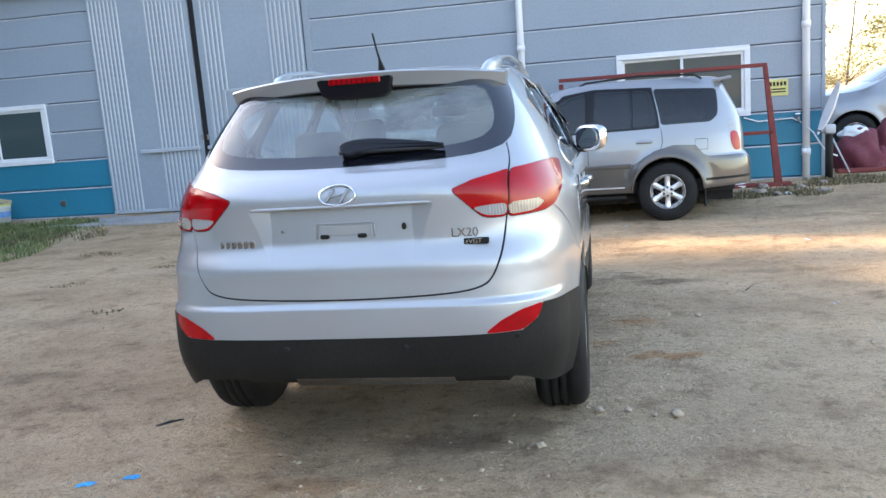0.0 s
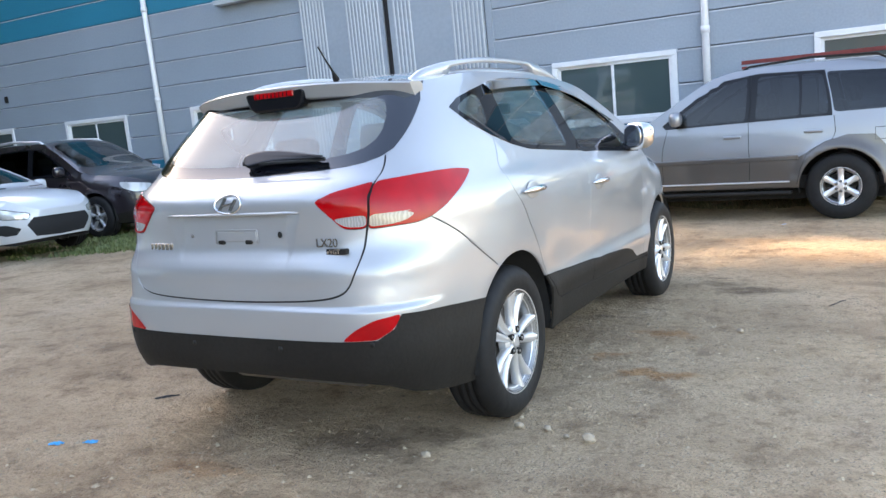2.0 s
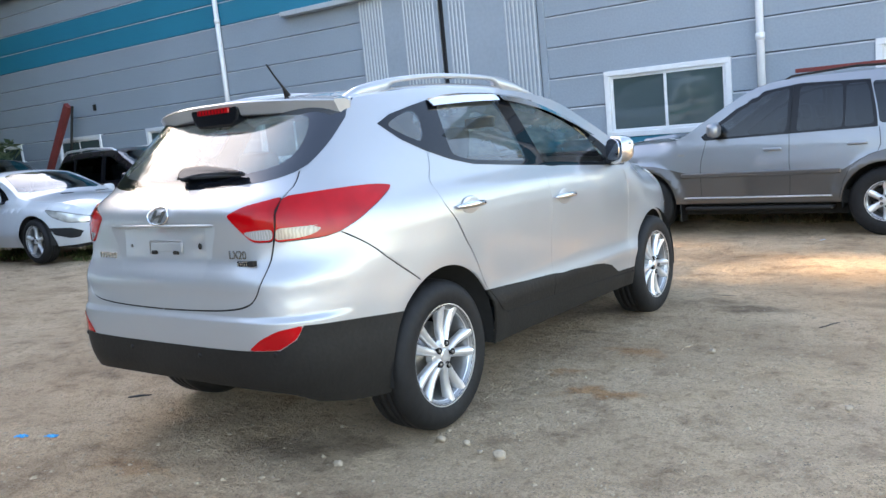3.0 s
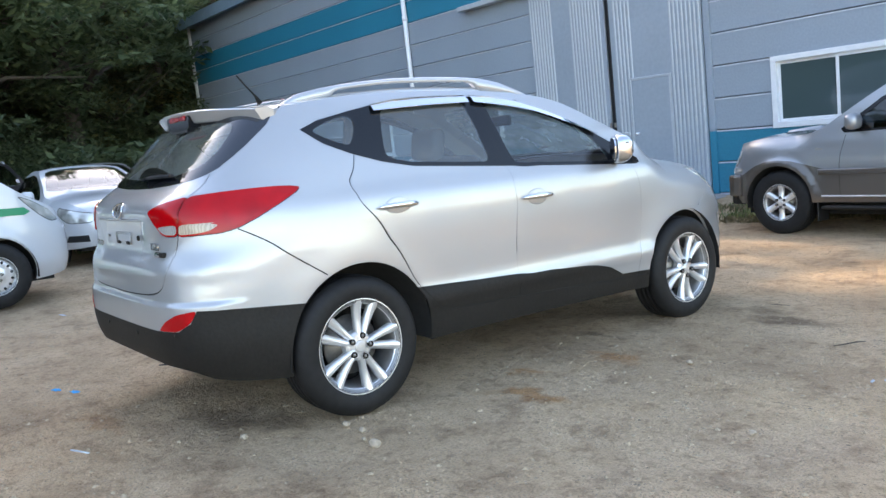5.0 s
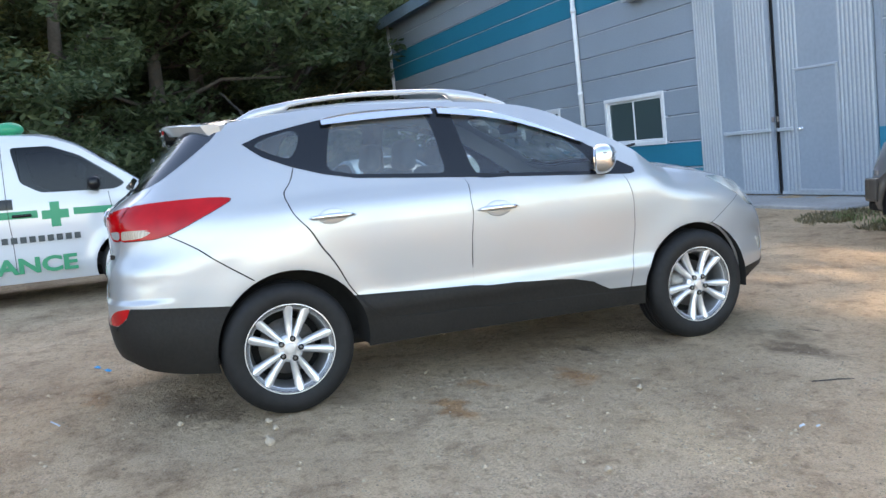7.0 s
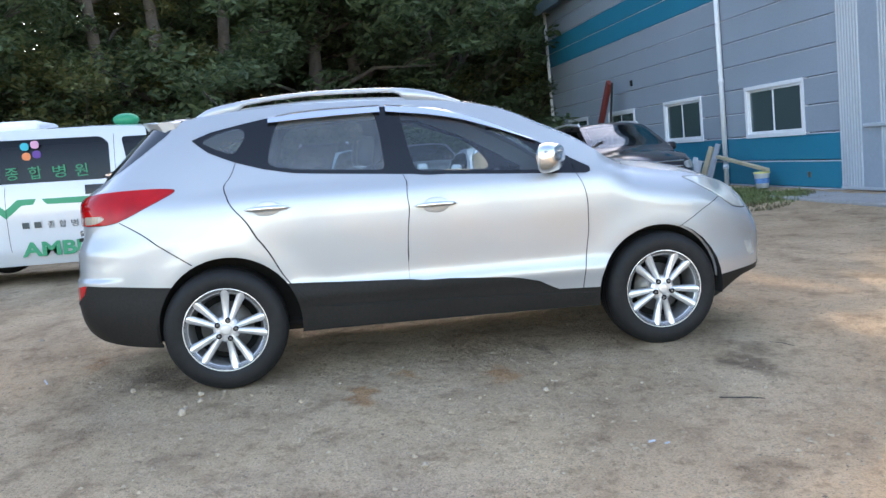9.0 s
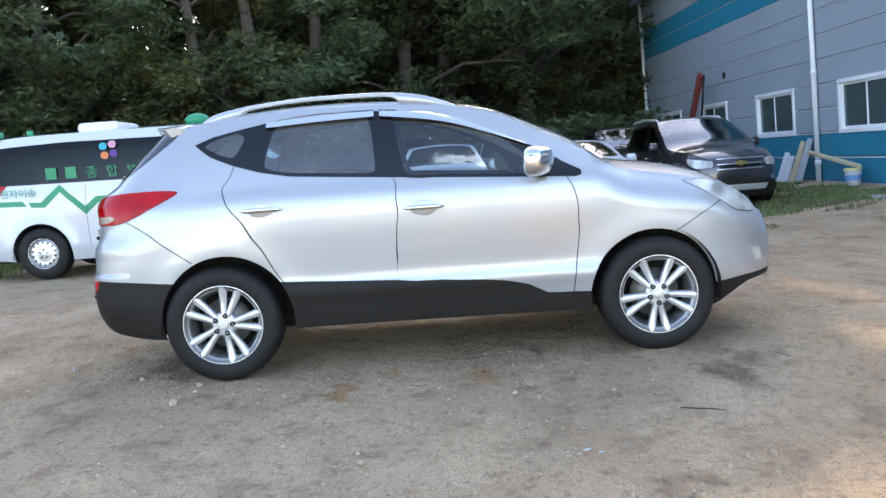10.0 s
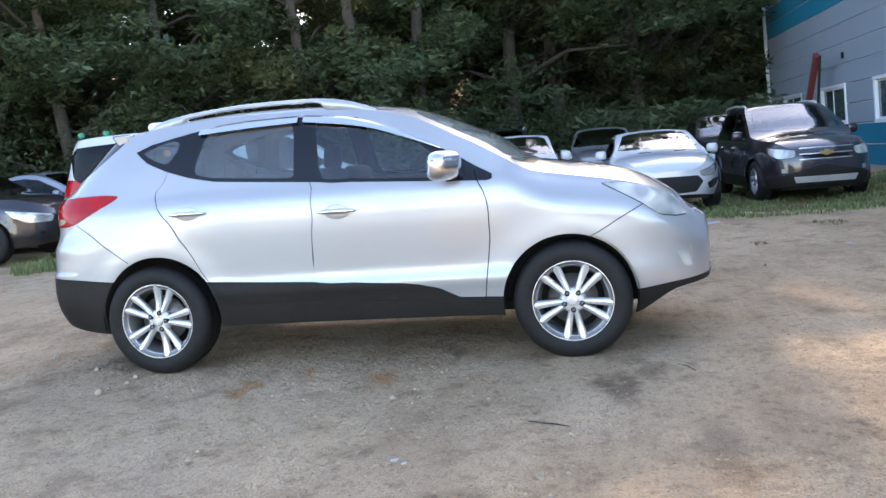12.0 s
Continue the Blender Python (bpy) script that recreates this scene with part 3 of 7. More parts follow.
def two_tone(name, a, rough, metal, fleck=0.0):
    """Metallic paint: fine flake in the tone under a clear coat."""
    m = bpy.data.materials.new(name)
    m.use_nodes = True
    nt = m.node_tree
    b = nt.nodes["Principled BSDF"]
    co = nt.nodes.new("ShaderNodeTexCoord")
    n = nt.nodes.new("ShaderNodeTexNoise")
    n.inputs["Scale"].default_value, n.inputs["Detail"].default_value = 900, 2
    dirt = nt.nodes.new("ShaderNodeTexNoise")
    dirt.inputs["Scale"].default_value, dirt.inputs["Detail"].default_value = 2.2, 8
    ramp = nt.nodes.new("ShaderNodeValToRGB")
    ramp.color_ramp.elements[0].color = (*[c * (1 - fleck) for c in a], 1)
    ramp.color_ramp.elements[1].color = (*[min(1, c * (1 + fleck)) for c in a], 1)
    rr = nt.nodes.new("ShaderNodeMapRange")
    rr.inputs["From Min"].default_value, rr.inputs["From Max"].default_value = 0.35, 0.7
    rr.inputs["To Min"].default_value, rr.inputs["To Max"].default_value = rough * 0.85, rough * 1.25
    for t in (n, dirt):
        nt.links.new(co.outputs["Object"], t.inputs["Vector"])
    nt.links.new(n.outputs["Fac"], ramp.inputs["Fac"])
    nt.links.new(ramp.outputs["Color"], b.inputs["Base Color"])
    nt.links.new(dirt.outputs["Fac"], rr.inputs["Value"])
    nt.links.new(rr.outputs["Result"], b.inputs["Roughness"])
    cr = nt.nodes.new("ShaderNodeMapRange")
    cr.inputs["From Min"].default_value, cr.inputs["From Max"].default_value = 0.4, 0.75
    cr.inputs["To Min"].default_value, cr.inputs["To Max"].default_value = 0.015, 0.06
    nt.links.new(dirt.outputs["Fac"], cr.inputs["Value"])
    nt.links.new(cr.outputs["Result"], b.inputs["Coat Roughness"])
    b.inputs["Metallic"].default_value, b.inputs["Coat Weight"].default_value, b.inputs["Coat IOR"].default_value = metal, 1.0, 1.6
    return m


def glass_mat(name, tint, gloss=1.0, haze=0.0, backed=False):
    """Thin tinted car glass: clear through, mirror-like by Fresnel; a pale haze stands in for reflected sky on the
    dusty pane, backed glass has a dark print behind it.
    """
    m = bpy.data.materials.new(name)
    m.use_nodes = True
    nt = m.node_tree
    nt.nodes.remove(nt.nodes["Principled BSDF"])
    clear, shine, mix, lw, power, scale = (nt.nodes.new(k) for k in ("ShaderNodeBsdfDiffuse" if backed else "ShaderNodeBsdfTransparent", "ShaderNodeBsdfGlossy", "ShaderNodeMixShader", "ShaderNodeLayerWeight", "ShaderNodeMath", "ShaderNodeMath"))
    clear.inputs["Color"].default_value = (*tint, 1)
    shine.inputs["Roughness"].default_value = 0.015
    lw.inputs["Blend"].default_value = 0.5
    n = 1.9 * gloss
    f0 = ((n - 1) / (n + 1)) ** 2
    power.operation, scale.operation = "POWER", "MULTIPLY_ADD"
    power.inputs[1].default_value = 5
    scale.inputs[1].default_value, scale.inputs[2].default_value = 1 - f0, f0
    nt.links.new(lw.outputs["Facing"], power.inputs[0])
    nt.links.new(power.outputs[0], scale.inputs[0])
    nt.links.new(scale.outputs[0], mix.inputs["Fac"])
    body = clear
    if haze:
        # Pale diffuse film: sky glare put into the colour, with a dusty mottle.
        film, both, mottle = (nt.nodes.new(k) for k in ("ShaderNodeBsdfDiffuse", "ShaderNodeMixShader", "ShaderNodeTexNoise"))
        film.inputs["Color"].default_value = (.62, .64, .56, 1)
        co, amount = nt.nodes.new("ShaderNodeTexCoord"), nt.nodes.new("ShaderNodeMapRange")
        mottle.inputs["Scale"].default_value, mottle.inputs["Detail"].default_value = 7, 8
        amount.inputs["From Min"].default_value, amount.inputs["From Max"].default_value = .3, .7
        amount.inputs["To Min"].default_value, amount.inputs["To Max"].default_value = haze * .5, haze * 1.5
        nt.links.new(co.outputs["Object"], mottle.inputs["Vector"])
        nt.links.new(mottle.outputs["Fac"], amount.inputs["Value"])
        nt.links.new(amount.outputs["Result"], both.inputs["Fac"])
        nt.links.new(clear.outputs["BSDF"], both.inputs[1])
        nt.links.new(film.outputs["BSDF"], both.inputs[2])
        body = both
    nt.links.new(body.outputs[0], mix.inputs[1])
    nt.links.new(shine.outputs["BSDF"], mix.inputs[2])
    nt.links.new(mix.outputs["Shader"], nt.nodes["Material Output"].inputs["Surface"])
    return m


def lens_mat(name, color, coat=1.0, flutes=0):
    """A moulded lamp lens: coloured plastic with fine flutes under a glossy skin."""
    m = bpy.data.materials.new(name)
    m.use_nodes = True
    nt = m.node_tree
    b = nt.nodes["Principled BSDF"]
    co, wave, ramp, bump = (nt.nodes.new(k) for k in ("ShaderNodeTexCoord", "ShaderNodeTexWave", "ShaderNodeValToRGB", "ShaderNodeBump"))
    wave.inputs["Scale"].default_value, wave.inputs["Distortion"].default_value = 14, 1.5
    nz = nt.nodes.new("ShaderNodeTexNoise")
    nz.inputs["Scale"].default_value = 9
    nt.links.new(co.outputs["Object"], wave.inputs["Vector"])
    nt.links.new(co.outputs["Object"], nz.inputs["Vector"])
    if flutes:
        wave.inputs["Scale"].default_value, wave.inputs["Distortion"].default_value, wave.inputs["Detail"].default_value = flutes, 5, 3
    nt.links.new((wave if flutes else nz).outputs["Fac"], ramp.inputs["Fac"])
    ramp.color_ramp.elements[0].position, ramp.color_ramp.elements[1].position = 0.35, 0.65
    ramp.color_ramp.elements[0].color = (*[c * 0.82 for c in color], 1)
    ramp.color_ramp.elements[1].color = (*[min(1, c * 1.08) for c in color], 1)
    nt.links.new(ramp.outputs["Color"], b.inputs["Base Color"])
    nt.links.new((wave if flutes else nz).outputs["Fac"], bump.inputs["Height"])
    bump.inputs["Strength"].default_value, bump.inputs["Distance"].default_value = 0.2, 0.004
    nt.links.new(bump.outputs["Normal"], b.inputs["Normal"])
    b.inputs["Specular IOR Level"].default_value = 0.22
    b.inputs["Roughness"].default_value, b.inputs["Coat Weight"].default_value, b.inputs["Coat Roughness"].default_value = 0.10, coat, 0.03
    if name == "headlamp_lens":
        nz.inputs["Scale"].default_value, nz.inputs["Detail"].default_value = 7, 1
        ramp.color_ramp.elements[0].color = (*[c * 0.55 for c in color], 1)
        b.inputs["Metallic"].default_value = 0.35
    return m


M.update({
    "silver": two_tone("silver_paint", (0.425, 0.435, 0.445), 0.37, 0.52, 0.06),
    "silver2": two_tone("pale_silver_paint", (0.265, 0.28, 0.30), 0.36, 0.5, 0.06),
    "taupe": two_tone("taupe_paint", (0.092, 0.080, 0.070), 0.40, 0.4, 0.08),
    "whitepaint": two_tone("white_paint", (0.56, 0.575, 0.59), 0.35, 0.0, 0.01),
    "blackpaint": two_tone("dark_plum_paint", (0.022, 0.016, 0.020), 0.30, 0.3, 0.1),
    "greypaint": two_tone("grey_paint", (0.34, 0.34, 0.34), 0.32, 0.7, 0.05),
    "clad": mat("charcoal_plastic", (0.019, 0.0172, 0.0152), 0.55, vary=0.2, scale=60, stain=3, bump=0.15),
    "gloss": mat("gloss_black_trim", (0.008, 0.008, 0.010), 0.14),
    "seam": mat("panel_gap", (0.012, 0.012, 0.013), 0.8),
    "well": mat("wheel_well", (0.018, 0.017, 0.016), 0.9, vary=0.3, scale=20),
    "tyre": mat("tyre_rubber", (0.015, 0.0145, 0.0145), 0.6, vary=0.25, scale=24, stain=4, bump=0.2),
    "alloy": mat("alloy", (0.78, 0.78, 0.78), 0.30, 0.7, vary=0.06, scale=30, stain=5),
    "steel": mat("brake_steel", (0.30, 0.28, 0.26), 0.45, 0.9, vary=0.3, scale=30),
    "chrome": mat("chrome", (0.82, 0.82, 0.83), 0.07, 1.0),
    "mirrorcap": mat("satin_chrome", (0.74, 0.74, 0.75), 0.20, 1.0),
    "glass": glass_mat("tinted_glass", (0.55, 0.68, 0.72), 1.12, haze=0.06),
    "backglass": glass_mat("rear_glass", (0.50, 0.66, 0.70), 1.12, haze=0.16),
    "suvglass": glass_mat("mirrored_dark_glass", (0.10, 0.12, 0.14), 0.86),
    "darkglass": glass_mat("dark_glass", (0.10, 0.12, 0.14), 0.74),
    "screen": glass_mat("door_glass", (0.80, 0.88, 0.88), 1.0),
    "windscreen": glass_mat("windscreen_glass", (0.82, 0.90, 0.86), 1.25, haze=0.52),
    "skyscreen": glass_mat("coated_windscreen_glass", (0.55, 0.60, 0.60), 1.45),
    "red": lens_mat("red_lens", (0.42, 0.002, 0.005), 0.25),
    "clear": lens_mat("clear_lens", (0.36, 0.35, 0.335), 1.0, 30),
    "lamp": lens_mat("headlamp_lens", (0.68, 0.67, 0.62), 1.0),
    "amber": lens_mat("amber_lens", (0.45, 0.38, 0.30), 1.0, 30),
    "frit": glass_mat("glass_border", (0.006, 0.007, 0.010), 1.12, backed=True),
    "surround": glass_mat("window_surround", (0.007, 0.008, 0.010), 0.82, backed=True),
    "seat": mat("seat_cloth", (0.055, 0.055, 0.06), 0.85, vary=0.15, scale=40, bump=0.2),
    "trim": mat("cabin_trim", (0.20, 0.195, 0.185), 0.8, vary=0.1, scale=30),
    "badge": mat("badge_metal", (0.30, 0.29, 0.28), 0.25, 0.9),
    # Alloy darkened for the barrel: the shade behind the spokes is in the colour.
    "barrel": mat("shaded_barrel_alloy", (0.30, 0.30, 0.30), 0.42, 0.7, vary=0.2, scale=20, stain=4),
    "green": mat("green_film", (0.01, 0.26, 0.12), 0.4),
})


for key, level in (("clad", 0.18), ("tyre", 0.25), ("gloss", 0.28)):
    M[key].node_tree.nodes["Principled BSDF"].inputs["Specular IOR Level"].default_value = level


# ---- wheels ----
def spoke_mesh(r0, r1, w0, w1, name="spoke"):
    """One spoke with a rounded crest that widens and rises towards the rim; it points along +z."""
    verts, faces = [], []
    rows, across = 10, 9
    for i in range(rows):
        s = i / (rows - 1)
        r = r0 + (r1 - r0) * s
        w = (w0 + (w1 - w0) * s ** 0.8) / 2
        face = -0.004 - 0.012 * math.sin(math.pi * s) + 0.004 * s
        verts.append((-0.05, -w * 0.9, r))
        for k in range(across):
            a = -1 + 2 * k / (across - 1)
            verts.append((face - 0.016 * abs(a) ** 2.6, a * w, r))
        verts.append((-0.05, w * 0.9, r))
    n = across + 2
    for i in range(rows - 1):
        for k in range(n - 1):
            a = i * n + k
            faces.append((a, a + n, a + n + 1, a + 1))
    return mesh_of(name, verts, faces, M["alloy"], True)


def wheel(parent, y, x, z, r=0.352, rim=0.238, style="pairs", flip=False, width=0.225, spin=0):
    """Tyre, rim, spokes, nuts and brake; the outer face looks along +x."""
    w = put("wheel", lathe("wheel_barrel", [(rim - 0.006, 0.0), (rim - 0.022, -0.012), (rim - 0.03, -0.05), (rim - 0.05, -0.12), (rim - 0.02, -width)], M["barrel"], 48), parent, pose(x, y, z, spin, 0, 180 if flip else 0))
    put("tyre", lathe("tyre", [(rim - 0.012, -0.004), (rim + 0.006, 0.006), (rim + 0.03, 0.013), (rim + 0.062, 0.014), (r - 0.03, 0.006), (r - 0.012, -0.010), (r - 0.003, -0.028), (r, -0.045), (r, -0.072), (r - 0.008, -0.074), (r - 0.008, -0.082), (r, -0.084), (r, -0.11), (r - 0.008, -0.112), (r - 0.008, -0.12), (r, -0.122), (r, -0.15), (r - 0.008, -0.152), (r - 0.008, -0.16), (r, -0.162), (r - 0.003, -width + 0.03), (r - 0.03, -width + 0.005), (rim, -width)], M["tyre"], 64), w)
    put("rim_lip", lathe("rim_lip", [(rim - 0.026, -0.018), (rim - 0.008, -0.002), (rim + 0.002, 0.004), (rim + 0.006, -0.002)], M["alloy"], 64), w)
    put("brake_disc", lathe("brake_disc", [(0.0, -0.085), (0.07, -0.085), (0.075, -0.10), (0.15, -0.10), (0.15, -0.12)], M["steel"], 40), w)
    put("hub", lathe("hub", [(0.0, -0.003), (0.024, -0.004), (0.029, -0.007), (0.031, -0.013), (0.060, -0.015), (0.074, -0.028), (0.080, -0.06)], M["alloy"], 40, False), w)
    put("back_plate", lathe("back_plate", [(0.0, -width + 0.03), (rim - 0.02, -width + 0.03)], M["well"], 32), w)
    if style == "pairs":
        me, angles = spoke_mesh(0.040, rim - 0.008, 0.027, 0.052), [72 * k + d for k in range(5) for d in (-12.5, 12.5)]
    elif style == "six":
        me, angles = spoke_mesh(0.05, rim - 0.012, 0.060, 0.075), [60 * k for k in range(6)]
    elif style == "steel":
        put("wheel_disc", lathe("wheel_disc", [(0.04, -0.004), (0.075, -0.006), (0.10, -0.022), (0.135, -0.010), (0.165, -0.016), (rim - 0.02, -0.034)], M["alloy"], 48), w)
        # Dark ovals on the closed disc stand for the shade in its vent holes.
        vent = ball("vent_hole", (0.004, 0.013, 0.017), M["well"], 12)
        for k in range(14):
            a = 2 * math.pi * k / 14
            put("vent_hole", vent, w, pose(-0.011, -0.150 * math.sin(a), 0.150 * math.cos(a), 360 * k / 14))
        me, angles = None, []
    else:
        me, angles = spoke_mesh(0.05, rim - 0.012, 0.05, 0.06), [72 * k for k in range(5)]
    for a in angles:
        put("spoke", me, w, pose(0, 0, 0, a))
    nut = lathe("nut", [(0.0, 0.001), (0.006, 0.001), (0.009, -0.004), (0.009, -0.02)], M["steel"], 6)
    pit = lathe("nut_seat", [(0.009, -0.008), (0.012, -0.006), (0.0142, -0.0005), (0.0155, -0.003), (0.0155, -0.03)], M["clad"], 16)
    n = 6 if style == "six" else 5
    for k in range(n):
        a = 2 * math.pi * k / n
        put("nut", nut, w, pose(0.002, -0.055 * math.sin(a), 0.055 * math.cos(a)))
        put("nut_seat", pit, w, pose(0.002, -0.055 * math.sin(a), 0.055 * math.cos(a)))
    return w


def well(parent, y, z, r, x0, x1):
    """The dark lining above a wheel."""
    verts, faces = [], []
    for i in range(19):
        a = math.pi * (-0.05 + 1.10 * i / 18)
        for x in (x0, x1):
            verts.append((x, y + r * math.cos(a), z + r * math.sin(a)))
    for i in range(18):
        faces.append((2 * i, 2 * i + 1, 2 * i + 3, 2 * i + 2))
    k = len(verts)
    verts += [(x0, y, z - 0.1)]
    faces += [(k, 2 * i, 2 * i + 2) for i in range(18)]
    put("wheel_well", mesh_of("wheel_well", verts, faces, M["well"], True), parent)


# ---- the silver SUV in the middle of the yard ----
def crossover():
    car = thing("suv_car", "silver compact SUV with charcoal lower cladding parked on the sandy yard", "car", pose(-0.083, 0, 0, -1.95, 0, 0))

    def extra(x, y, z):
        """Plate recess, tail crease, shoulder line."""
        tail = np.clip((-y - 1.85) / 0.15, 0, 1)
        ax = np.abs(x)
        d = 0.007 * tail * np.exp(-((z - 0.835) / 0.04) ** 2)
        step = np.clip((0.697 - z) / 0.032, 0, 1)
        d += 0.012 * tail * step * step * (3 - 2 * step)
        flank = np.clip((1.5 - np.abs(y)) / 0.5, 0, 1)
        d += 0.005 * flank * np.exp(-((z - 1.085) / 0.05) ** 2)
        d += 0.012 * flank * np.exp(-((z - 0.52) / 0.05) ** 2)
        return d

    def dent(x, y, z):
        """The plate recess: deepest under its ledge, with slanted side facets."""
        s = np.clip((z - .83) / .225, 0, 1)
        edge = .285 + .085 * s
        lip = np.clip((1.063 - z) / .006, 0, 1)
        return -.016 * s ** 1.6 * lip * np.clip((edge - np.abs(x)) / (.085 * s + 1e-6), 0, 1) * (y < -1.8)

    shape = Shape(
        width=[(0.10, .80), (0.22, .845), (0.35, .880), (0.50, .893), (0.60, .888), (0.75, .894), (0.90, .900), (0.98, .898), (1.05, .887), (1.10, .869), (1.15, .842), (1.22, .811), (1.32, .767), (1.42, .717), (1.50, .672), (1.56, .635), (1.60, .602), (1.66, .54)],
        tail=[(0.10, -2.0), (0.28, -2.08), (0.36, -2.13), (0.45, -2.165), (0.58, -2.178), (0.80, -2.172), (0.86, -2.158), (0.93, -2.140), (1.05, -2.145), (1.08, -2.147), (1.11, -2.143), (1.15, -2.108), (1.175, -2.075), (1.20, -2.030), (1.30, -1.930), (1.40, -1.832), (1.47, -1.762), (1.54, -1.692), (1.66, -1.58)],
        nose=[(0.10, 2.0), (0.30, 2.12), (0.42, 2.20), (0.60, 2.205), (0.75, 2.19), (0.85, 2.15), (1.0, 2.13), (1.66, 2.10)],
        top=[(-2.2, 1.535), (-1.80, 1.542), (-1.6, 1.550), (-1.43, 1.566), (-1.29, 1.585), (-1.04, 1.607), (-0.72, 1.618), (-0.35, 1.615), (-0.08, 1.602), (0.19, 1.572), (0.40, 1.520), (0.50, 1.474), (0.66, 1.390), (0.83, 1.304), (0.94, 1.238), (1.03, 1.178), (1.12, 1.135), (1.25, 1.105), (1.43, 1.075), (1.64, 1.035), (1.81, .985), (1.93, .925), (2.02, .865), (2.08, .80), (2.2, .755)],
        crown=[(-2.2, .028), (-1.0, .040), (0.3, .050), (0.9, .09), (1.05, .07), (1.5, .075), (2.0, .05), (2.2, .03)],
        bottom=[(-2.25, .41), (-2.1, .375), (-2.0, .325), (-1.8, .285), (-1.5, .27), (-0.9, .30), (0.9, .285), (1.4, .22), (1.68, .24), (1.84, .32), (1.94, .37), (2.25, .40)],
        nr=[(0.1, 6.6), (0.60, 7.0), (0.85, 6.2), (1.0, 5.6), (1.1, 5.6), (1.2, 6.4), (1.35, 7.0), (1.5, 7.5), (1.66, 8.0)], nf=[(0.1, 4.2), (1.66, 4.4)],
        wheels=[(-1.285, .365, .40), (1.305, .355, .395)], flare=0.010, roll=0.16, roll_from=0.95, extra=extra, dent=dent)
    shape.spread = .10
    shape.facets = {"plate_recess": lambda x, y, z: -.016 * np.clip((z - .83) / .225, 0, 2) ** 1.6, "plate_recess_side": lambda x, y, z: -.188 * np.clip((z - .83) / .225, 1e-4, 2) ** .6 * (.285 + .378 * (z - .83) - np.abs(x))}
    U = shape.uv
    L = lambda *p: [U(q) for q in p]
    S = lambda *p: rounded(L(*p))
    sh = lambda y: y - .055 - .045 * min(1, max(0, (-y - .2) / 1.1))
    W = lambda *p: [U((sh(y), z)) for y, z in p]
    small = lambda loop: corner_loop(loop, .02)
    circ = lambda y, z, r: [U((y + r * math.cos(a), z + r * math.sin(a))) for a in np.linspace(0, 2 * math.pi, 48, endpoint=False)]
    dlo = W((-1.335, 1.437), (-1.23, 1.479), (-1.05, 1.518), (-.908, 1.545), (-.70, 1.566), (-.488, 1.576), (-.241, 1.574), (-.009, 1.555), (.192, 1.508), (.391, 1.437), (.555, 1.357), (.718, 1.270), (.848, 1.188), (.945, 1.135), (.945, 1.108), (.912, 1.098), (.528, 1.120), (.126, 1.145), (-.209, 1.167), (-.512, 1.190), (-.782, 1.212), (-.948, 1.246), (-1.112, 1.300), (-1.241, 1.359), (-1.31, 1.415))
    quarter = corner_loop(W((-1.29, 1.428), (-1.19, 1.468), (-1.07, 1.498), (-1.03, 1.46), (-1.10, 1.335), (-1.20, 1.375)))
    rearglass = corner_loop(W((-.930, 1.268), (-.80, 1.235), (-.5, 1.212), (-.275, 1.197), (-.290, 1.40), (-.310, 1.552), (-.5, 1.556), (-.70, 1.547), (-.86, 1.522)))
    frontglass = corner_loop(W((-.105, 1.182), (.2, 1.160), (.45, 1.145), (.70, 1.133), (.64, 1.24), (.50, 1.355), (.36, 1.423), (.17, 1.487), (-.01, 1.530), (-.165, 1.546)))
    tl_in = small(L(("r", .436, 1.102), ("r", .52, 1.134), ("r", .648, 1.164), ("r", .6465, 1.10), ("r", .639, .987), ("r", .58, .987), ("r", .55, .993), ("r", .495, 1.045)))
    tl_out = small([U(("r", .652, 1.163))] + L((-1.93, 1.170), (-1.85, 1.175), (-1.755, 1.178), (-1.65, 1.178), (-1.58, 1.174), (-1.53, 1.166), (-1.545, 1.149), (-1.66, 1.094), (-1.775, 1.040), (-1.86, 1.005), (-1.93, .990)) + [U(("r", .642, .985)), U(("r", .650, 1.08))])
    cl_in = small(L(("r", .512, 1.030), ("r", .57, 1.037), ("r", .6405, 1.040), ("r", .6375, .994), ("r", .56, .998)))
    cl_out = small([U(("r", .6485, 1.040)), U(("r", .72, 1.041)), U(("r", .765, 1.041)), U((-1.97, 1.038)), U((-1.93, 1.028)), U((-1.97, 1.006)), U(("r", .72, .997)), U(("r", .645, .993))])
    glass_rear = [U(("r", 0.0, 1.205)), U(("r", .2, 1.207)), U(("r", .40, 1.216)), U(("r", .50, 1.224)), U(("r", .57, 1.236)), U(("r", .620, 1.254)), U(("r", .648, 1.282)), U(("r", .657, 1.33)), U(("r", .655, 1.38)), U(("r", .645, 1.43)), U(("r", .632, 1.475)), U(("r", .615, 1.51)), U(("r", .57, 1.60)), U(("r", 0.0, 1.62))]
    refl = small(L(("r", .54, .559), ("r", .60, .606), ("r", .67, .640), ("r", .748, .656), ("r", .728, .602), ("r", .675, .563)))
    clad_r = [U(("r", 0.0, .553)), U(("r", .3, .554)), U(("r", .54, .557)), U(("r", .675, .561)), U(("r", .728, .600)), U(("r", .748, .654)), U((-1.93, .646)), U((-1.63, .622)), U((-1.4, .60)), U((-1.4, .1)), U(("r", 0.0, .1))]
    clad_s = L((-1.1, .60), (-.857, .585), (-.57, .568), (-.214, .548), (.068, .532), (.30, .517), (.402, .504), (.533, .472), (.613, .430), (.655, .410), (1.1, .395), (1.1, .1), (-1.1, .1))
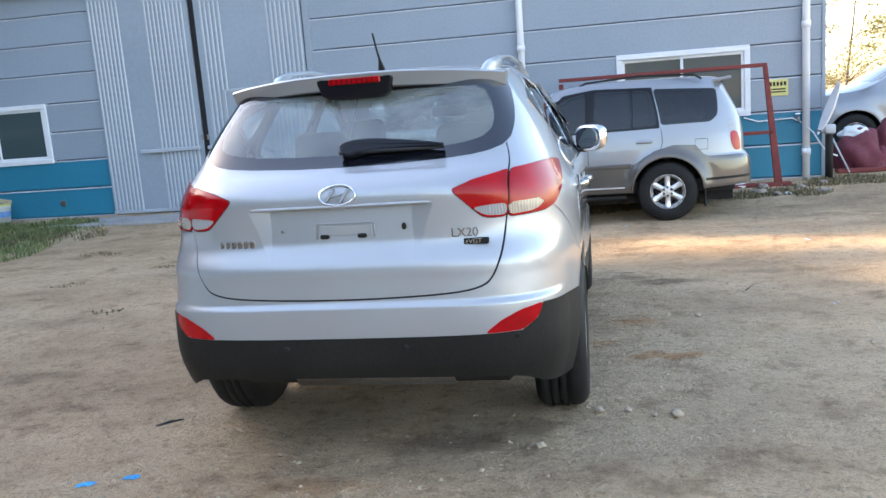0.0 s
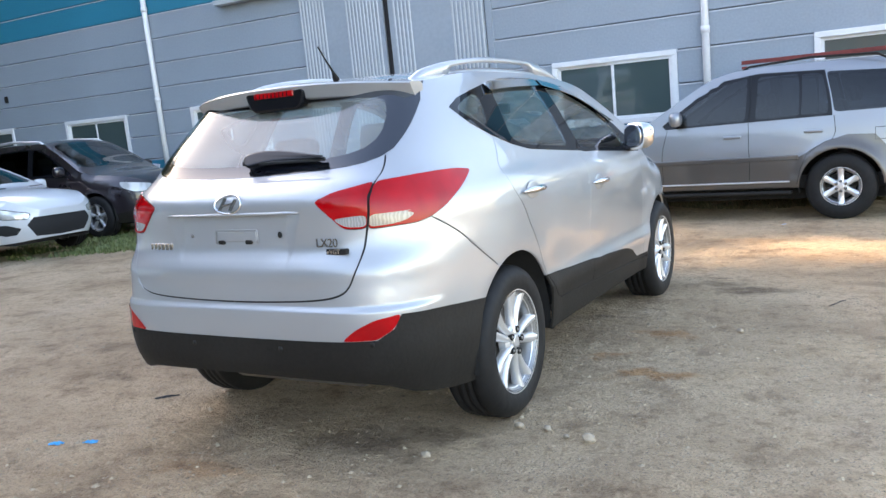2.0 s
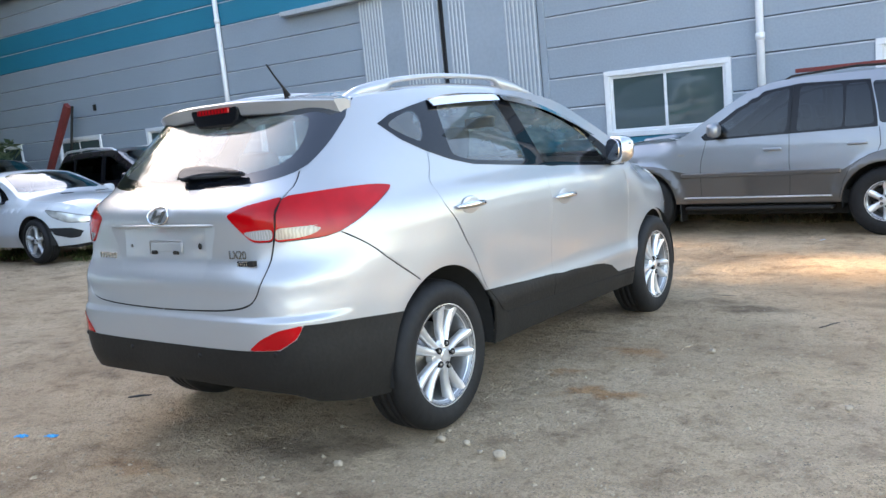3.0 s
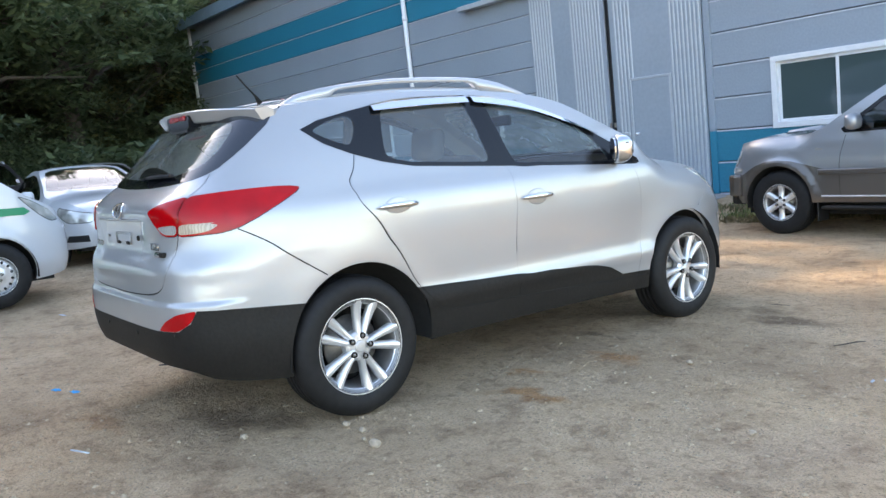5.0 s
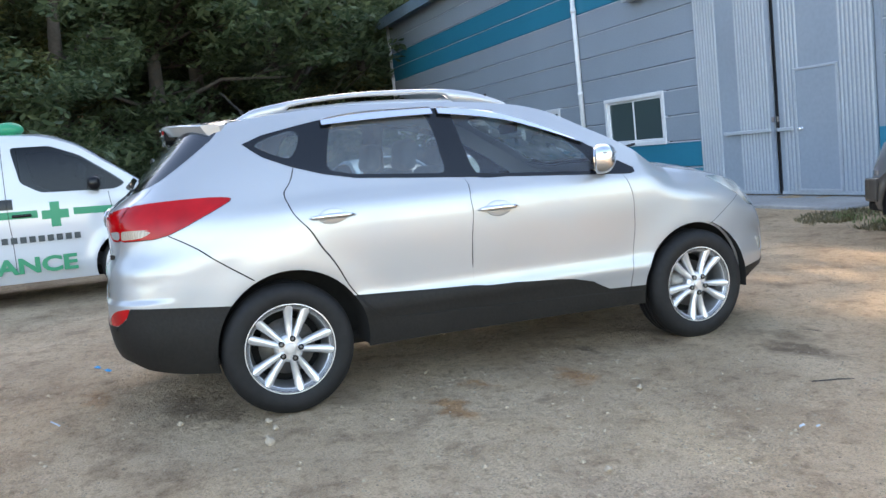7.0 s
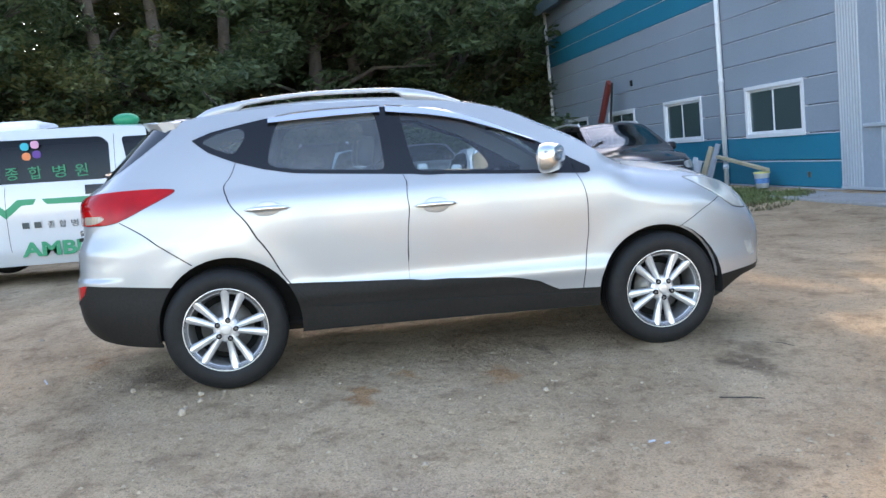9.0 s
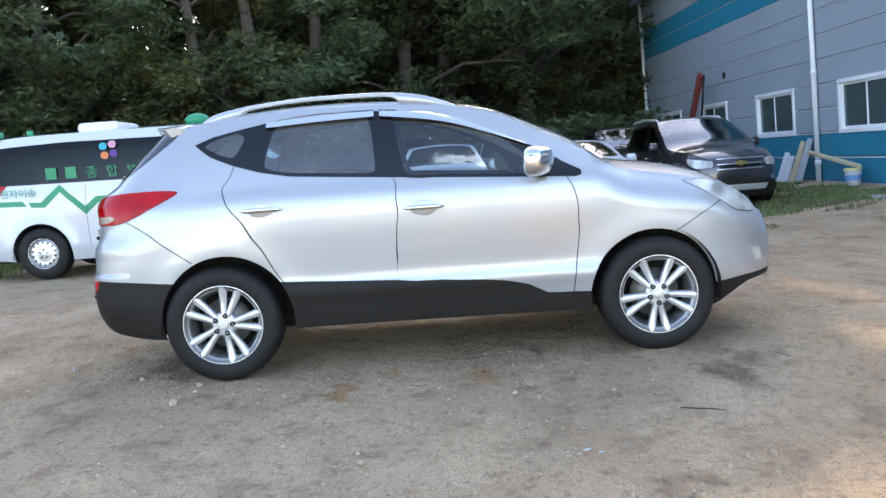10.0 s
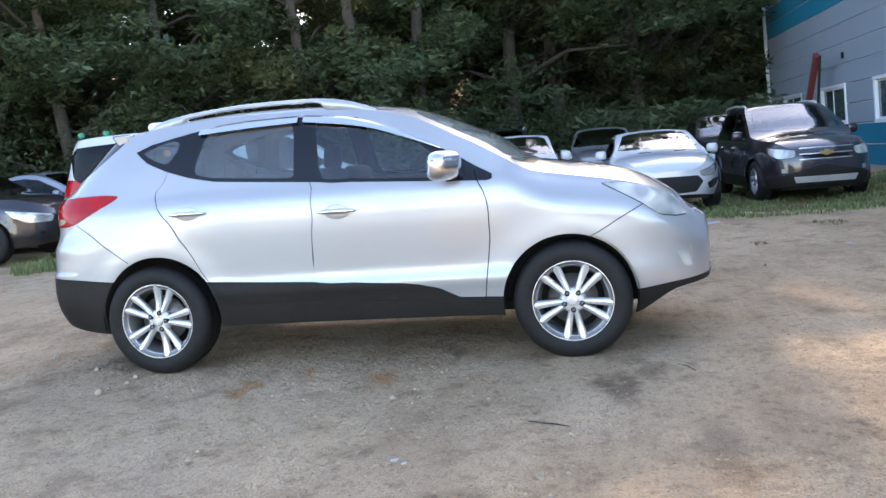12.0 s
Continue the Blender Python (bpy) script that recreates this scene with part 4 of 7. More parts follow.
    clad_f = [U((1.60, .385)), U((1.74, .393)), U((1.90, .41)), U(("f", .6, .425)), U(("f", .3, .43)), U(("f", 0.0, .43)), U(("f", 0.0, .1)), U((1.60, .1))]
    headl = small(L((1.52, 1.030), (1.65, 1.025), (1.82, .985), (1.93, .93), (2.00, .86), (2.03, .80), (1.96, .800), (1.86, .818), (1.76, .892), (1.65, .957)))
    fog = small(L((1.835, .675), (1.95, .660), (2.03, .635), (2.06, .49), (1.995, .475), (1.93, .550)))
    foglamp = small(L((1.955, .585), (2.025, .575), (2.045, .495), (1.995, .490)))
    grille = L(("f", 0.0, .74), ("f", .35, .74), ("f", .30, .64), ("f", 0.0, .62))
    intake = L(("f", 0.0, .58), ("f", .42, .57), ("f", .48, .46), ("f", 0.0, .45))
    door_r = S((-1.185, 1.310), (-1.215, 1.23), (-1.265, 1.165), (-1.262, 1.120), (-1.222, 1.030), (-1.138, .922), (-1.025, .765), (-.930, .585), (-.835, .465), (-.75, .440))
    door_m = S((-.245, 1.175), (-.238, 1.041), (-.234, .873), (-.240, .704), (-.246, .54), (-.250, .422))
    door_f = S((.780, 1.17), (.802, 1.095), (.835, 1.040), (.859, .941), (.858, .807), (.838, .640), (.815, .472), (.80, .385))
    sill = S((-.75, .440), (-.5, .432), (-.224, .422), (.224, .405), (.80, .378), (.90, .374))
    hatch = S(("r", .632, 1.262), ("r", .645, 1.22), ("r", .650, 1.165), ("r", .648, 1.08), ("r", .640, .985), ("r", .628, .91), ("r", .605, .825), ("r", .585, .775), ("r", .55, .738), ("r", .45, .716), ("r", .2, .704), ("r", 0.0, .702))
    seam_r = L((-1.86, 1.002), (-1.66, .868), (-1.47, .735))
    seam_f = L((1.43, .72), (1.6, .81), (1.765, .893))
    tailgate = hatch + [U(("r", 0.0, 1.3)), U(("r", .60, 1.3))]
    bumper_r = [U(("r", .64, .985)), U((-1.86, 1.002)), U((-1.66, .868)), U((-1.47, .735)), U((-1.30, .5)), U((-1.3, .1)), U(("r", 0.0, .1)), U(("r", 0.0, .702)), U(("r", .45, .716)), U(("r", .585, .775))]
    rear_door = door_r + [U((-.5, .432))] + door_m[::-1] + [U((-.5, 1.25)), U((-1.0, 1.32))]
    front_door = door_m + [U((.224, .405))] + door_f[::-1] + [U((.3, 1.2))]
    bumper_f = seam_f + [U((1.86, .82)), U((2.03, .78)), U(("f", .4, .755)), U(("f", 0.0, .75)), U(("f", 0.0, .1)), U((1.3, .1)), U((1.3, .5))]
    rec_in = L(("r", 0, 1.057), ("r", .15, 1.057), ("r", .285, 1.057), ("r", .285, .95), ("r", .285, .83), ("r", .15, .83), ("r", 0, .83))
    rec_side = L(("r", .285, 1.057), ("r", .370, 1.057), ("r", .3275, .9425), ("r", .285, .83), ("r", .285, .95))
    rec_lip = L(("r", 0, 1.063), ("r", .15, 1.063), ("r", .370, 1.063), ("r", .370, 1.057), ("r", .285, 1.057), ("r", .15, 1.057), ("r", 0, 1.057))
    glass_clear = [U(("r", 0.0, 1.250)), U(("r", .2, 1.252)), U(("r", .38, 1.260)), U(("r", .48, 1.272)), U(("r", .545, 1.29)), U(("r", .575, 1.32)), U(("r", .582, 1.36)), U(("r", .572, 1.41)), U(("r", .555, 1.45)), U(("r", .535, 1.48)), U(("r", .50, 1.495)), U(("r", .43, 1.50)), U(("r", 0.0, 1.505))]
    shelf = lambda a, b: L(("r", 0, a), ("r", .3, a), ("r", .6, a), ("r", .74, a), (-1.86, a), (-1.86, b), ("r", .74, b), ("r", .6, b), ("r", .3, b), ("r", 0, b))
    crease = lambda a, b: L(("r", 0, a), ("r", .3, a), ("r", .5, a), ("r", .595, a), ("r", .595, b), ("r", .5, b), ("r", .3, b), ("r", 0, b))
    P, G = M["silver"], M["seam"]
    regions = [
        ("hole", circ(-1.285, .365, .402), None, 0, ""), ("hole", circ(1.305, .355, .397), None, 0, ""),
        ("panel_gap", ribbon(door_r, .007), G, -.006, ""), ("panel_gap", ribbon(door_m, .007), G, -.006, ""),
        ("panel_gap", ribbon(door_f, .007), G, -.006, ""), ("panel_gap", ribbon(hatch, .008), G, -.006, ""),
        ("panel_gap", ribbon(seam_r, .006), G, -.005, ""), ("panel_gap", ribbon(seam_f, .006), G, -.005, ""),
        ("panel_gap", ribbon(L((-1.500, 1.575), (-1.525, 1.53), (-1.60, 1.49)), .005), G, -.004, ""),
        ("panel_gap", ribbon(sill, .012), G, -.010, ""),
        ("lamp_gap", ribbon(tl_in + tl_in[:1], .004), G, -.003, ""), ("lamp_gap", ribbon(tl_out + tl_out[:1], .004), G, -.003, ""),
        ("reversing_lamp", cl_in, M["clear"], .004, "clear fluted lamp lens"), ("turn_lamp", cl_out, M["amber"], .004, "clear lens over an amber bulb"),
        ("tail_lamp", tl_out, M["red"], .006, "glossy red tail lamp lens"), ("tailgate_lamp", tl_in, M["red"], .006, "glossy red tail lamp lens"),
        ("reflector", refl, M["red"], .003, "red bumper reflector"),
        ("quarter_window", quarter, M["glass"], .001, "fixed tinted quarter glass"), ("rear_door_window", rearglass, M["glass"], .001, "tinted door glass"),
        ("front_door_window", frontglass, M["screen"], .001, "clear door glass"), ("window_trim", dlo, M["surround"], .002, "gloss black window surround"),
        ("rear_window", glass_clear, M["backglass"], .002, "curved tinted rear window"), ("rear_window_border", glass_rear, M["frit"], .002, "black printed border of the rear window"),
        ("foglamp", foglamp, M["lamp"], -.003, "clear fog lamp"), ("fog_recess", fog, M["silver"], -.010, ""),
        ("lamp_gap", ribbon(headl + headl[:1], .007), G, -.003, ""), ("headlamp", headl, M["lamp"], .004, "clear swept-back headlamp"), ("grille", grille, M["gloss"], -.01, "black grille"), ("intake", intake, M["clad"], -.01, "black lower intake"),
        ("rear_cladding", clad_r, M["clad"], .003, "charcoal plastic rear bumper skirt"), ("front_cladding", clad_f, M["clad"], .003, "charcoal plastic lower lip"),
        ("side_cladding", clad_s, M["clad"], .003, "charcoal plastic sill cladding"),
        ("bumper_shelf", shelf(.697, .689), P, 0, ""), ("bumper_shelf", shelf(.689, .681), P, 0, ""), ("bumper_shelf", shelf(.681, .673), P, 0, ""), ("bumper_shelf", shelf(.673, .665), P, 0, ""),
        ("plate_recess", rec_in, P, 0, ""), ("plate_recess_side", rec_side, P, 0, ""), ("plate_recess_lip", rec_lip, P, 0, ""),
        *[("tailgate", crease(.90 - .0275 * k, .8725 - .0275 * k), P, 0, "") for k in range(4)], ("tailgate", tailgate, P, 0, ""), ("rear_bumper", bumper_r, P, 0, ""), ("rear_door", rear_door, P, 0, ""), ("front_door", front_door, P, 0, ""), ("front_bumper", bumper_f, P, 0, ""),
        ("rear_quarter", [U(("r", 0, .1)), U((-.6, .1)), U((-.6, 1.66)), U(("r", 0, 1.66))], P, 0, ""), ("front_fender", None, P, 0, "")]
    belt(shape, car, regions, 0.036)
    wsx = [(0, .42), (.50, .40), (.56, .46), (.63, .70), (.70, .96), (.55, 1.06), (0, 1.13)]
    screen = wsx + [(-x, y) for x, y in wsx[::-1][1:-1]]
    gapline = [(-.80, 1.03), (-.70, 1.06), (-.5, 1.12), (0, 1.18), (.5, 1.12), (.70, 1.06), (.80, 1.03)]
    cap(shape, car, [("windscreen", screen, M["windscreen"], .002, "clear curved windscreen"), ("cowl", [(-.72, 1.00), (.72, 1.00), (.55, 1.13), (0, 1.20), (-.55, 1.13)], M["clad"], -.004, "black scuttle panel"), ("roof", [(-1, -2.2), (1, -2.2), (1, .70), (-1, .70)], M["silver"], 0, ""), ("bonnet", None, M["silver"], 0, "")])
    # wheels, wells and underside
    for y, z in ((-1.32, .352), (1.32, .352)):
        wheel(car, y, .888, z, spin=-15 if y < 0 else 36)
        wheel(car, y, -.888, z, flip=True, spin=10)
    for y, z, r in ((-1.285, .365, .402), (1.305, .355, .397)):
        well(car, y, z, r + .012, .60, .875)
        well(car, y, z, r + .012, -.60, -.875)
    box("underbody", -.62, .62, -1.85, 1.70, .26, .36, M["well"], car, .04)
    put("silencer", tube_mesh("silencer", [(-.35, -1.78, .33), (.35, -1.78, .33)], .09, M["steel"], 16), car)
    # cabin
    box("floor_pan", -.58, .58, -1.75, 1.25, .36, .42, M["well"], car)
    box("floor_pan", -.80, .80, -.80, .82, .34, .38, M["well"], car)
    box("dashboard", -.68, .68, .66, 1.02, .80, 1.06, M["trim"], car, .06)
    for x in (-.36, .36):
        put("seat", soft_box("seat", (.50, .52, .18), M["seat"], .4), car, pose(x, .05, .62))
        put("backrest", soft_box("backrest", (.48, .15, .62), M["seat"], .45), car, pose(x, -.30, .94, -14))
        put("headrest", soft_box("headrest", (.26, .10, .19), M["seat"], .45), car, pose(x, -.42, 1.32, -10))
        put("backrest", soft_box("backrest", (.46, .16, .50), M["seat"], .45), car, pose(x * .8, -1.12, .99, -14))
        put("headrest", soft_box("headrest", (.27, .10, .17), M["seat"], .45), car, pose(x, -1.22, 1.27, -10))
    put("rear_bench", soft_box("rear_bench", (1.10, .46, .18), M["seat"], .4), car, pose(0, -.76, .62))
    box("load_cover", -.56, .56, -1.90, -1.28, .98, 1.0, M["trim"], car, .006)
    ring = [(.15 * math.cos(a), 0, .15 * math.sin(a)) for a in np.linspace(0, 2 * math.pi, 33)]
    put("steering_wheel", tube_mesh("steering_wheel", ring, .014, M["clad"], 8, False), car, pose(-.36, .52, 1.0, -28))
    put("inner_mirror", soft_box("inner_mirror", (.24, .03, .07), M["clad"], .4), car, pose(0, .48, 1.45))
    # roof spoiler
    rows = []
    for v in np.linspace(-1, 1, 33):
        a = abs(v)
        tip, front = -1.785 + .165 * a ** 2.8, -1.36 - .17 * a ** 8
        roof_z = lambda y: float(shape.top(y)) + .036 * (1 - a ** 2.4) + .004
        thick = .060 - .006 * a ** 4
        row = []
        for q in (0, .3, .6, .85, 1):
            y = front + (tip - front) * q
            row.append((v * (.620 - .005 * q), y, roof_z(max(y, -1.75)) - (.012 if q == 0 else 0) + .002 * q))
        zt = row[-1][2]
        row += [(v * .615, tip - .007, zt - .007), (v * .613, tip + .024, zt - thick), (v * .612, tip + .036, zt - thick - .005), (v * .612, tip + .080, zt - thick - .008), (v * .615, tip + .13, zt - .060), (v * .618, front, zt - .03)]
        rows.append(row)
    verts = [p for r in rows for p in r]
    n = len(rows[0])
    faces = [(i * n + k, (i + 1) * n + k, (i + 1) * n + (k + 1) % n, i * n + (k + 1) % n) for i in range(32) for k in range(n)] + [tuple(range(n)), tuple(range(32 * n, 33 * n))[::-1]]
    wing = mesh_of("spoiler", verts, faces, P, True)
    wing.set_sharp_from_angle(angle=radians(32))
    put("spoiler", wing, car, None, "silver roof spoiler")
    put("stop_lamp_housing", slab("stop_lamp_housing", [(-.150, 1.580), (.150, 1.580), (.168, 1.560), (.150, 1.505), (.118, 1.482), (-.118, 1.482), (-.150, 1.505), (-.168, 1.560)], .034, M["gloss"], "y", .01), car, pose(0, -1.748, -.002), "black high stop lamp housing")
    box("stop_lamp", -.112, .112, -1.790, -1.780, 1.540, 1.565, M["red"], car, .004, "red high stop lamp strip")
    for i in range(9):
        box("lamp_cell", -.100 + .0222 * i, -.0955 + .0222 * i, -1.7915, -1.789, 1.542, 1.563, M["gloss"], car)
    # rails
    for s in (1, -1):
        xe = lambda y, z: float(shape.w(z)) * (1 - abs(y / float(shape.yr(z) if y < 0 else 2.1)) ** 4.2) ** (1 / 4.2)
        upper = (smooth_curve([(-1.43, .0), (-1.34, .034), (-1.12, .050), (-.47, .067), (-.19, .065), (-.05, .052), (.09, .022), (.17, 0)]),
                 smooth_curve([(-1.43, -.02), (-1.18, -.015), (-1.13, .020), (-.47, .040), (-.22, .040), (-.15, -.015), (.17, -.02)]))
        lower = (smooth_curve([(-1.18, .004), (-.47, .013), (-.14, .008)]), smooth_curve([(-1.18, -.03), (-.14, -.03)]))
        for name, ys, (topz, bot) in (("roof_rail", np.linspace(-1.43, .17, 44), upper), ("rail_base", np.linspace(-1.18, -.14, 24), lower)):
            verts, faces = [], []
            for y in ys:
                z = float(shape.top(y))
                for dx, t in ((-.050, 0), (-.046, .7), (-.034, 1), (-.018, 1), (-.006, .7), (-.002, 0)):
                    verts.append((s * (xe(y, z) + dx - .012), y, z + .012 + float(bot(y)) * (1 - t) + float(topz(y)) * t))
            for i in range(len(ys) - 1):
                for k in range(6):
                    a, b = i * 6 + k, i * 6 + (k + 1) % 6
                    faces.append((a, b, b + 6, a + 6) if s > 0 else (a, a + 6, b + 6, b))
            put(name, mesh_of(name, verts, faces, M["silver"], True), car, None, "silver roof rail with a slim slot" if name == "roof_rail" else "")
    # rain visors over the side windows
    for y0, y1, zs in ((-.995, -.335, [(-.995, 1.548, 1.508), (-.8, 1.573, 1.521), (-.6, 1.583, 1.530), (-.335, 1.584, 1.536)]), (-.300, .585, [(-.300, 1.583, 1.536), (-.08, 1.563, 1.509), (.12, 1.516, 1.470), (.31, 1.446, 1.408), (.475, 1.367, 1.345), (.585, 1.312, 1.300)])):
        hi, lo = smooth_curve([(a, b) for a, b, c in zs]), smooth_curve([(a, c) for a, b, c in zs])
        ys = np.linspace(y0, y1, 24)
        g = []
        for y in ys:
            for f, o in ((0, .004), (.35, .016), (1.12, .024), (1.12, .020), (.35, .011)):
                u, z = shape.side(float(y), float(hi(y) * (1 - f) + lo(y) * f))
                g.append(shape.at(np.array([u]), np.array([z]))[0] + o * shape.normal(np.array([u]), np.array([z]))[0])
        for mir in (1, -1):
            verts = [(p[0] * mir, p[1], p[2]) for p in g]
            faces = [(i * 5 + k, (i + 1) * 5 + k, (i + 1) * 5 + (k + 1) % 5, i * 5 + (k + 1) % 5)[::-mir] for i in range(23) for k in range(5)]
            faces += [(0, 1, 2, 3, 4)[::mir], (115, 116, 117, 118, 119)[::-mir]]
            put("rain_visor", mesh_of("rain_visor", verts, faces, M["chrome"], False), car, None, "chrome window rain visor")
    # handles
    for y, z in ((-1.030, 1.022), (-.065, .975)):
        u, zz = shape.side(y, z)
        p = shape.at(np.array([u]), np.array([zz]))[0]
        for mir in (1, -1):
            bar = [(mir * (p[0] + d), y + a, z + .006 - .004 * (a / .12) ** 2) for a, d in zip(np.linspace(-.127, .127, 13), (.006, .018, .026, .031, .034, .036, .036, .036, .034, .031, .026, .018, .006))]
            put("door_handle", tube_mesh("door_handle", bar, [.004, .010, .013, .015, .016, .016, .016, .016, .016, .015, .013, .010, .004], M["chrome"], 12), car, None, "chrome door handle")
            put("handle_cup", ball("handle_cup", (.006, .078, .046), M["silver"], 24), car, pose(mir * (p[0] + .001), y, z), "chrome handle cup")
    # mirrors
    for s in (1, -1):
        bm = bmesh.new()
        bmesh.ops.create_uvsphere(bm, u_segments=28, v_segments=16, radius=1)
        for v in bm.verts:
            x, y, z = v.co
            q = lambda a, e: math.copysign(abs(a) ** e, a)
            v.co = (q(x, .6) * .112, (q(y, .7) * .075 if y > 0 else q(y, .3) * .045), q(z, .6) * (.088 - .018 * max(0, y)) + .010 * y)
        put("door_mirror", done(bm, "door_mirror", M["mirrorcap"], True), car, pose(s * .945, .620, 1.204, 0, 0, -38 * s), "chrome-capped door mirror")
        put("mirror_glass", slab("mirror_glass", rounded_loop([(-.085, -.07), (.085, -.07), (.085, .07), (-.085, .07)]), .003, M["chrome"], "y", 0), car, pose(s * .9175, .585, 1.203, 0, 0, -38 * s), "mirror glass")
        put("mirror_arm", soft_box("mirror_arm", (.13, .07, .035), M["gloss"], .35), car, pose(s * .850, .65, 1.125))
        put("mirror_lamp", tube_mesh("mirror_lamp", [(s * (.945 + .112 * math.cos(b) * .79 + .075 * math.sin(b) * .616), .620 - .112 * math.cos(b) * .616 + .075 * math.sin(b) * .79, 1.238) for b in np.linspace(.15, 1.5, 10)], .007, M["clear"], 8), car, None, "slim clear turn lamp in the mirror cap")
    # tail details
    ty = lambda x, z: float(shape.at(np.array([shape.rear(x, z)[0]]), np.array([z]))[0][1])
    put("wiper_cover", slab("wiper_cover", rounded_loop([(-.035, 1.300), (.08, 1.322), (.27, 1.296), (.40, 1.270), (.40, 1.258), (.25, 1.262), (.09, 1.256), (-.005, 1.232)]), .014, M["gloss"], "y", .008), car, Matrix.Translation((0, -1.992, 1.27)) @ Euler((radians(-40), 0, 0)).to_matrix().to_4x4() @ Matrix.Translation((0, 0, -1.27)), "black rear wiper arm")
    put("wiper_blade", tube_mesh("wiper_blade", [(-.02, -2.004, 1.262), (.18, -2.002, 1.262), (.40, -1.988, 1.262)], .008, M["black"], 8), car, None, "black wiper blade")
    by = ty(0, 1.105)
    ring = [(.072 * math.cos(a), ty(.072 * math.cos(a), 1.105 + .038 * math.sin(a)) - .005, 1.105 + .038 * math.sin(a)) for a in np.linspace(0, 2 * math.pi, 41)]
    put("badge", tube_mesh("badge", ring, .0055, M["chrome"], 8, False), car, None, "oval chrome badge")
    for pts in ([(-.050, -.022), (-.038, -.024), (-.006, .027), (-.018, .029)], [(.018, -.029), (.006, -.027), (.038, .024), (.050, .022)], [(-.026, -.008), (-.022, .000), (.024, .008), (.022, .000)]):
        put("badge_bar", slab("badge_bar", pts, .004, M["badge"], "y", .001), car, pose(0, by - .005, 1.105, -12))
    for x0, w in ((-.505, .018), (-.480, .020), (-.456, .022), (-.430, .022), (-.404, .022), (-.378, .022)):
        yy = float(shape.at(np.array([shape.rear(x0, .928)[0]]), np.array([.928]))[0][1])
        box("badge_bar", x0, x0 + w, yy - .004, yy + .012, .912, .944, M["badge"], car, .003)
    ty = lambda x, z: float(shape.at(np.array([shape.rear(x, z)[0]]), np.array([z]))[0][1])
    py = min(ty(.02, .97), ty(.02, .94))
    box("handle_panel", -.085, .125, py - .003, py + .012, .948, .990, M["silver"], car, .003)
    rim = [(-.095, py - .006, .940), (-.095, py - .003, .992), (-.088, py - .003, .998), (.128, py - .003, .998), (.135, py - .003, .992), (.135, py - .006, .940)]
    put("handle_rim", tube_mesh("handle_rim", rim, .003, M["silver"], 6), car)
    put("plate_hook", ball("plate_hook", (.010, .008, .014), M["clad"], 10), car, pose(.252, py - .003, .975))
    for x in (-.065, .085):
        box("plate_clip", x - .018, x + .018, py - .010, py + .006, .938, .955, M["clad"], car, .004)
    for x in (-.235, .252):
        put("plate_stud", ball("plate_stud", (.008, .006, .008), M["steel"], 12), car, pose(x, py - .001, .975))
    for x, z in ((-.245, .515), (.235, .515), (.66, .545), (-.66, .545)):
        yy = shape.at(np.array([shape.rear(x, z)[0]]), np.array([z]))[0][1]
        put("parking_sensor", lathe("parking_sensor", [(0, .004), (.009, .004), (.012, .0)], M["clad"], 16), car, pose(x, yy - .004, z, 0, 0, -90))
    def letters(text, size, x, z, y, m, name="lettering"):
        cu = bpy.data.curves.new(name, "FONT")
        cu.body, cu.size, cu.extrude, cu.align_x = text, size, .002, "LEFT"
        ob = new(name, cu)
        me = bpy.data.meshes.new_from_object(ob)
        bpy.data.objects.remove(ob)
        me.materials.clear()
        me.materials.append(m)
        return put(name, me, car, pose(x, y, z, 90))
    ty = lambda x, z: float(shape.at(np.array([shape.rear(x, z)[0]]), np.array([z]))[0][1])
    letters("LX20", .048, .43, .925, ty(.43, .94) - .004, M["badge"])
    box("badge_plate", .478, .572, ty(.478, .9) - .004, ty(.478, .9) + .02, .895, .917, M["clad"], car, .002)
    letters("eVGT", .026, .484, .898, ty(.478, .9) - .006, M["chrome"])
    put("plate_ledge", tube_mesh("plate_ledge", [(x, ty(abs(x), 1.066) - .004 + .012 * (abs(x) / .37) ** 6, 1.0625) for x in np.linspace(-.372, .372, 25)], .0065, M["silver"], 8), car)
    put("aerial", tube_mesh("aerial", [(0, -1.30, 1.625), (0, -1.325, 1.668), (0, -1.37, 1.715), (0, -1.425, 1.780)], [.018, .006, .0045, .004], M["clad"], 8), car, None, "short black roof aerial")
    for x in (-.30, .20):
        put("screen_wiper", tube_mesh("screen_wiper", [(x, 1.12, 1.235), (x + .45, 1.05, 1.275)], .008, M["black"], 6), car)
    return car


crossover()


# ---- the other vehicles ----
def on_yard(x, y, heading, up=0.0):
    """A pose on the sloping yard; heading 0 looks along +y, 90 along -x."""
    return pose(x, y, -SLOPE * y + up, -1.95) @ pose(0, 0, 0, 0, 0, heading)


def flat_text(name, text, size, parent, m, material, width=None, heavy=0.0):
    cu = bpy.data.curves.new(name, "FONT")
    cu.body, cu.size, cu.extrude, cu.align_x, cu.resolution_u, cu.offset = text, size, .002, "LEFT", 3, heavy
    ob = new(name, cu)
    me = bpy.data.meshes.new_from_object(ob)
    bpy.data.objects.remove(ob)
    me.materials.clear()
    me.materials.append(material)
    if width:
        xs = [v.co.x for v in me.vertices]
        k = width / max(.01, max(xs) - min(xs))
        for v in me.vertices:
            v.co.x *= k
    return put(name, me, parent, m)


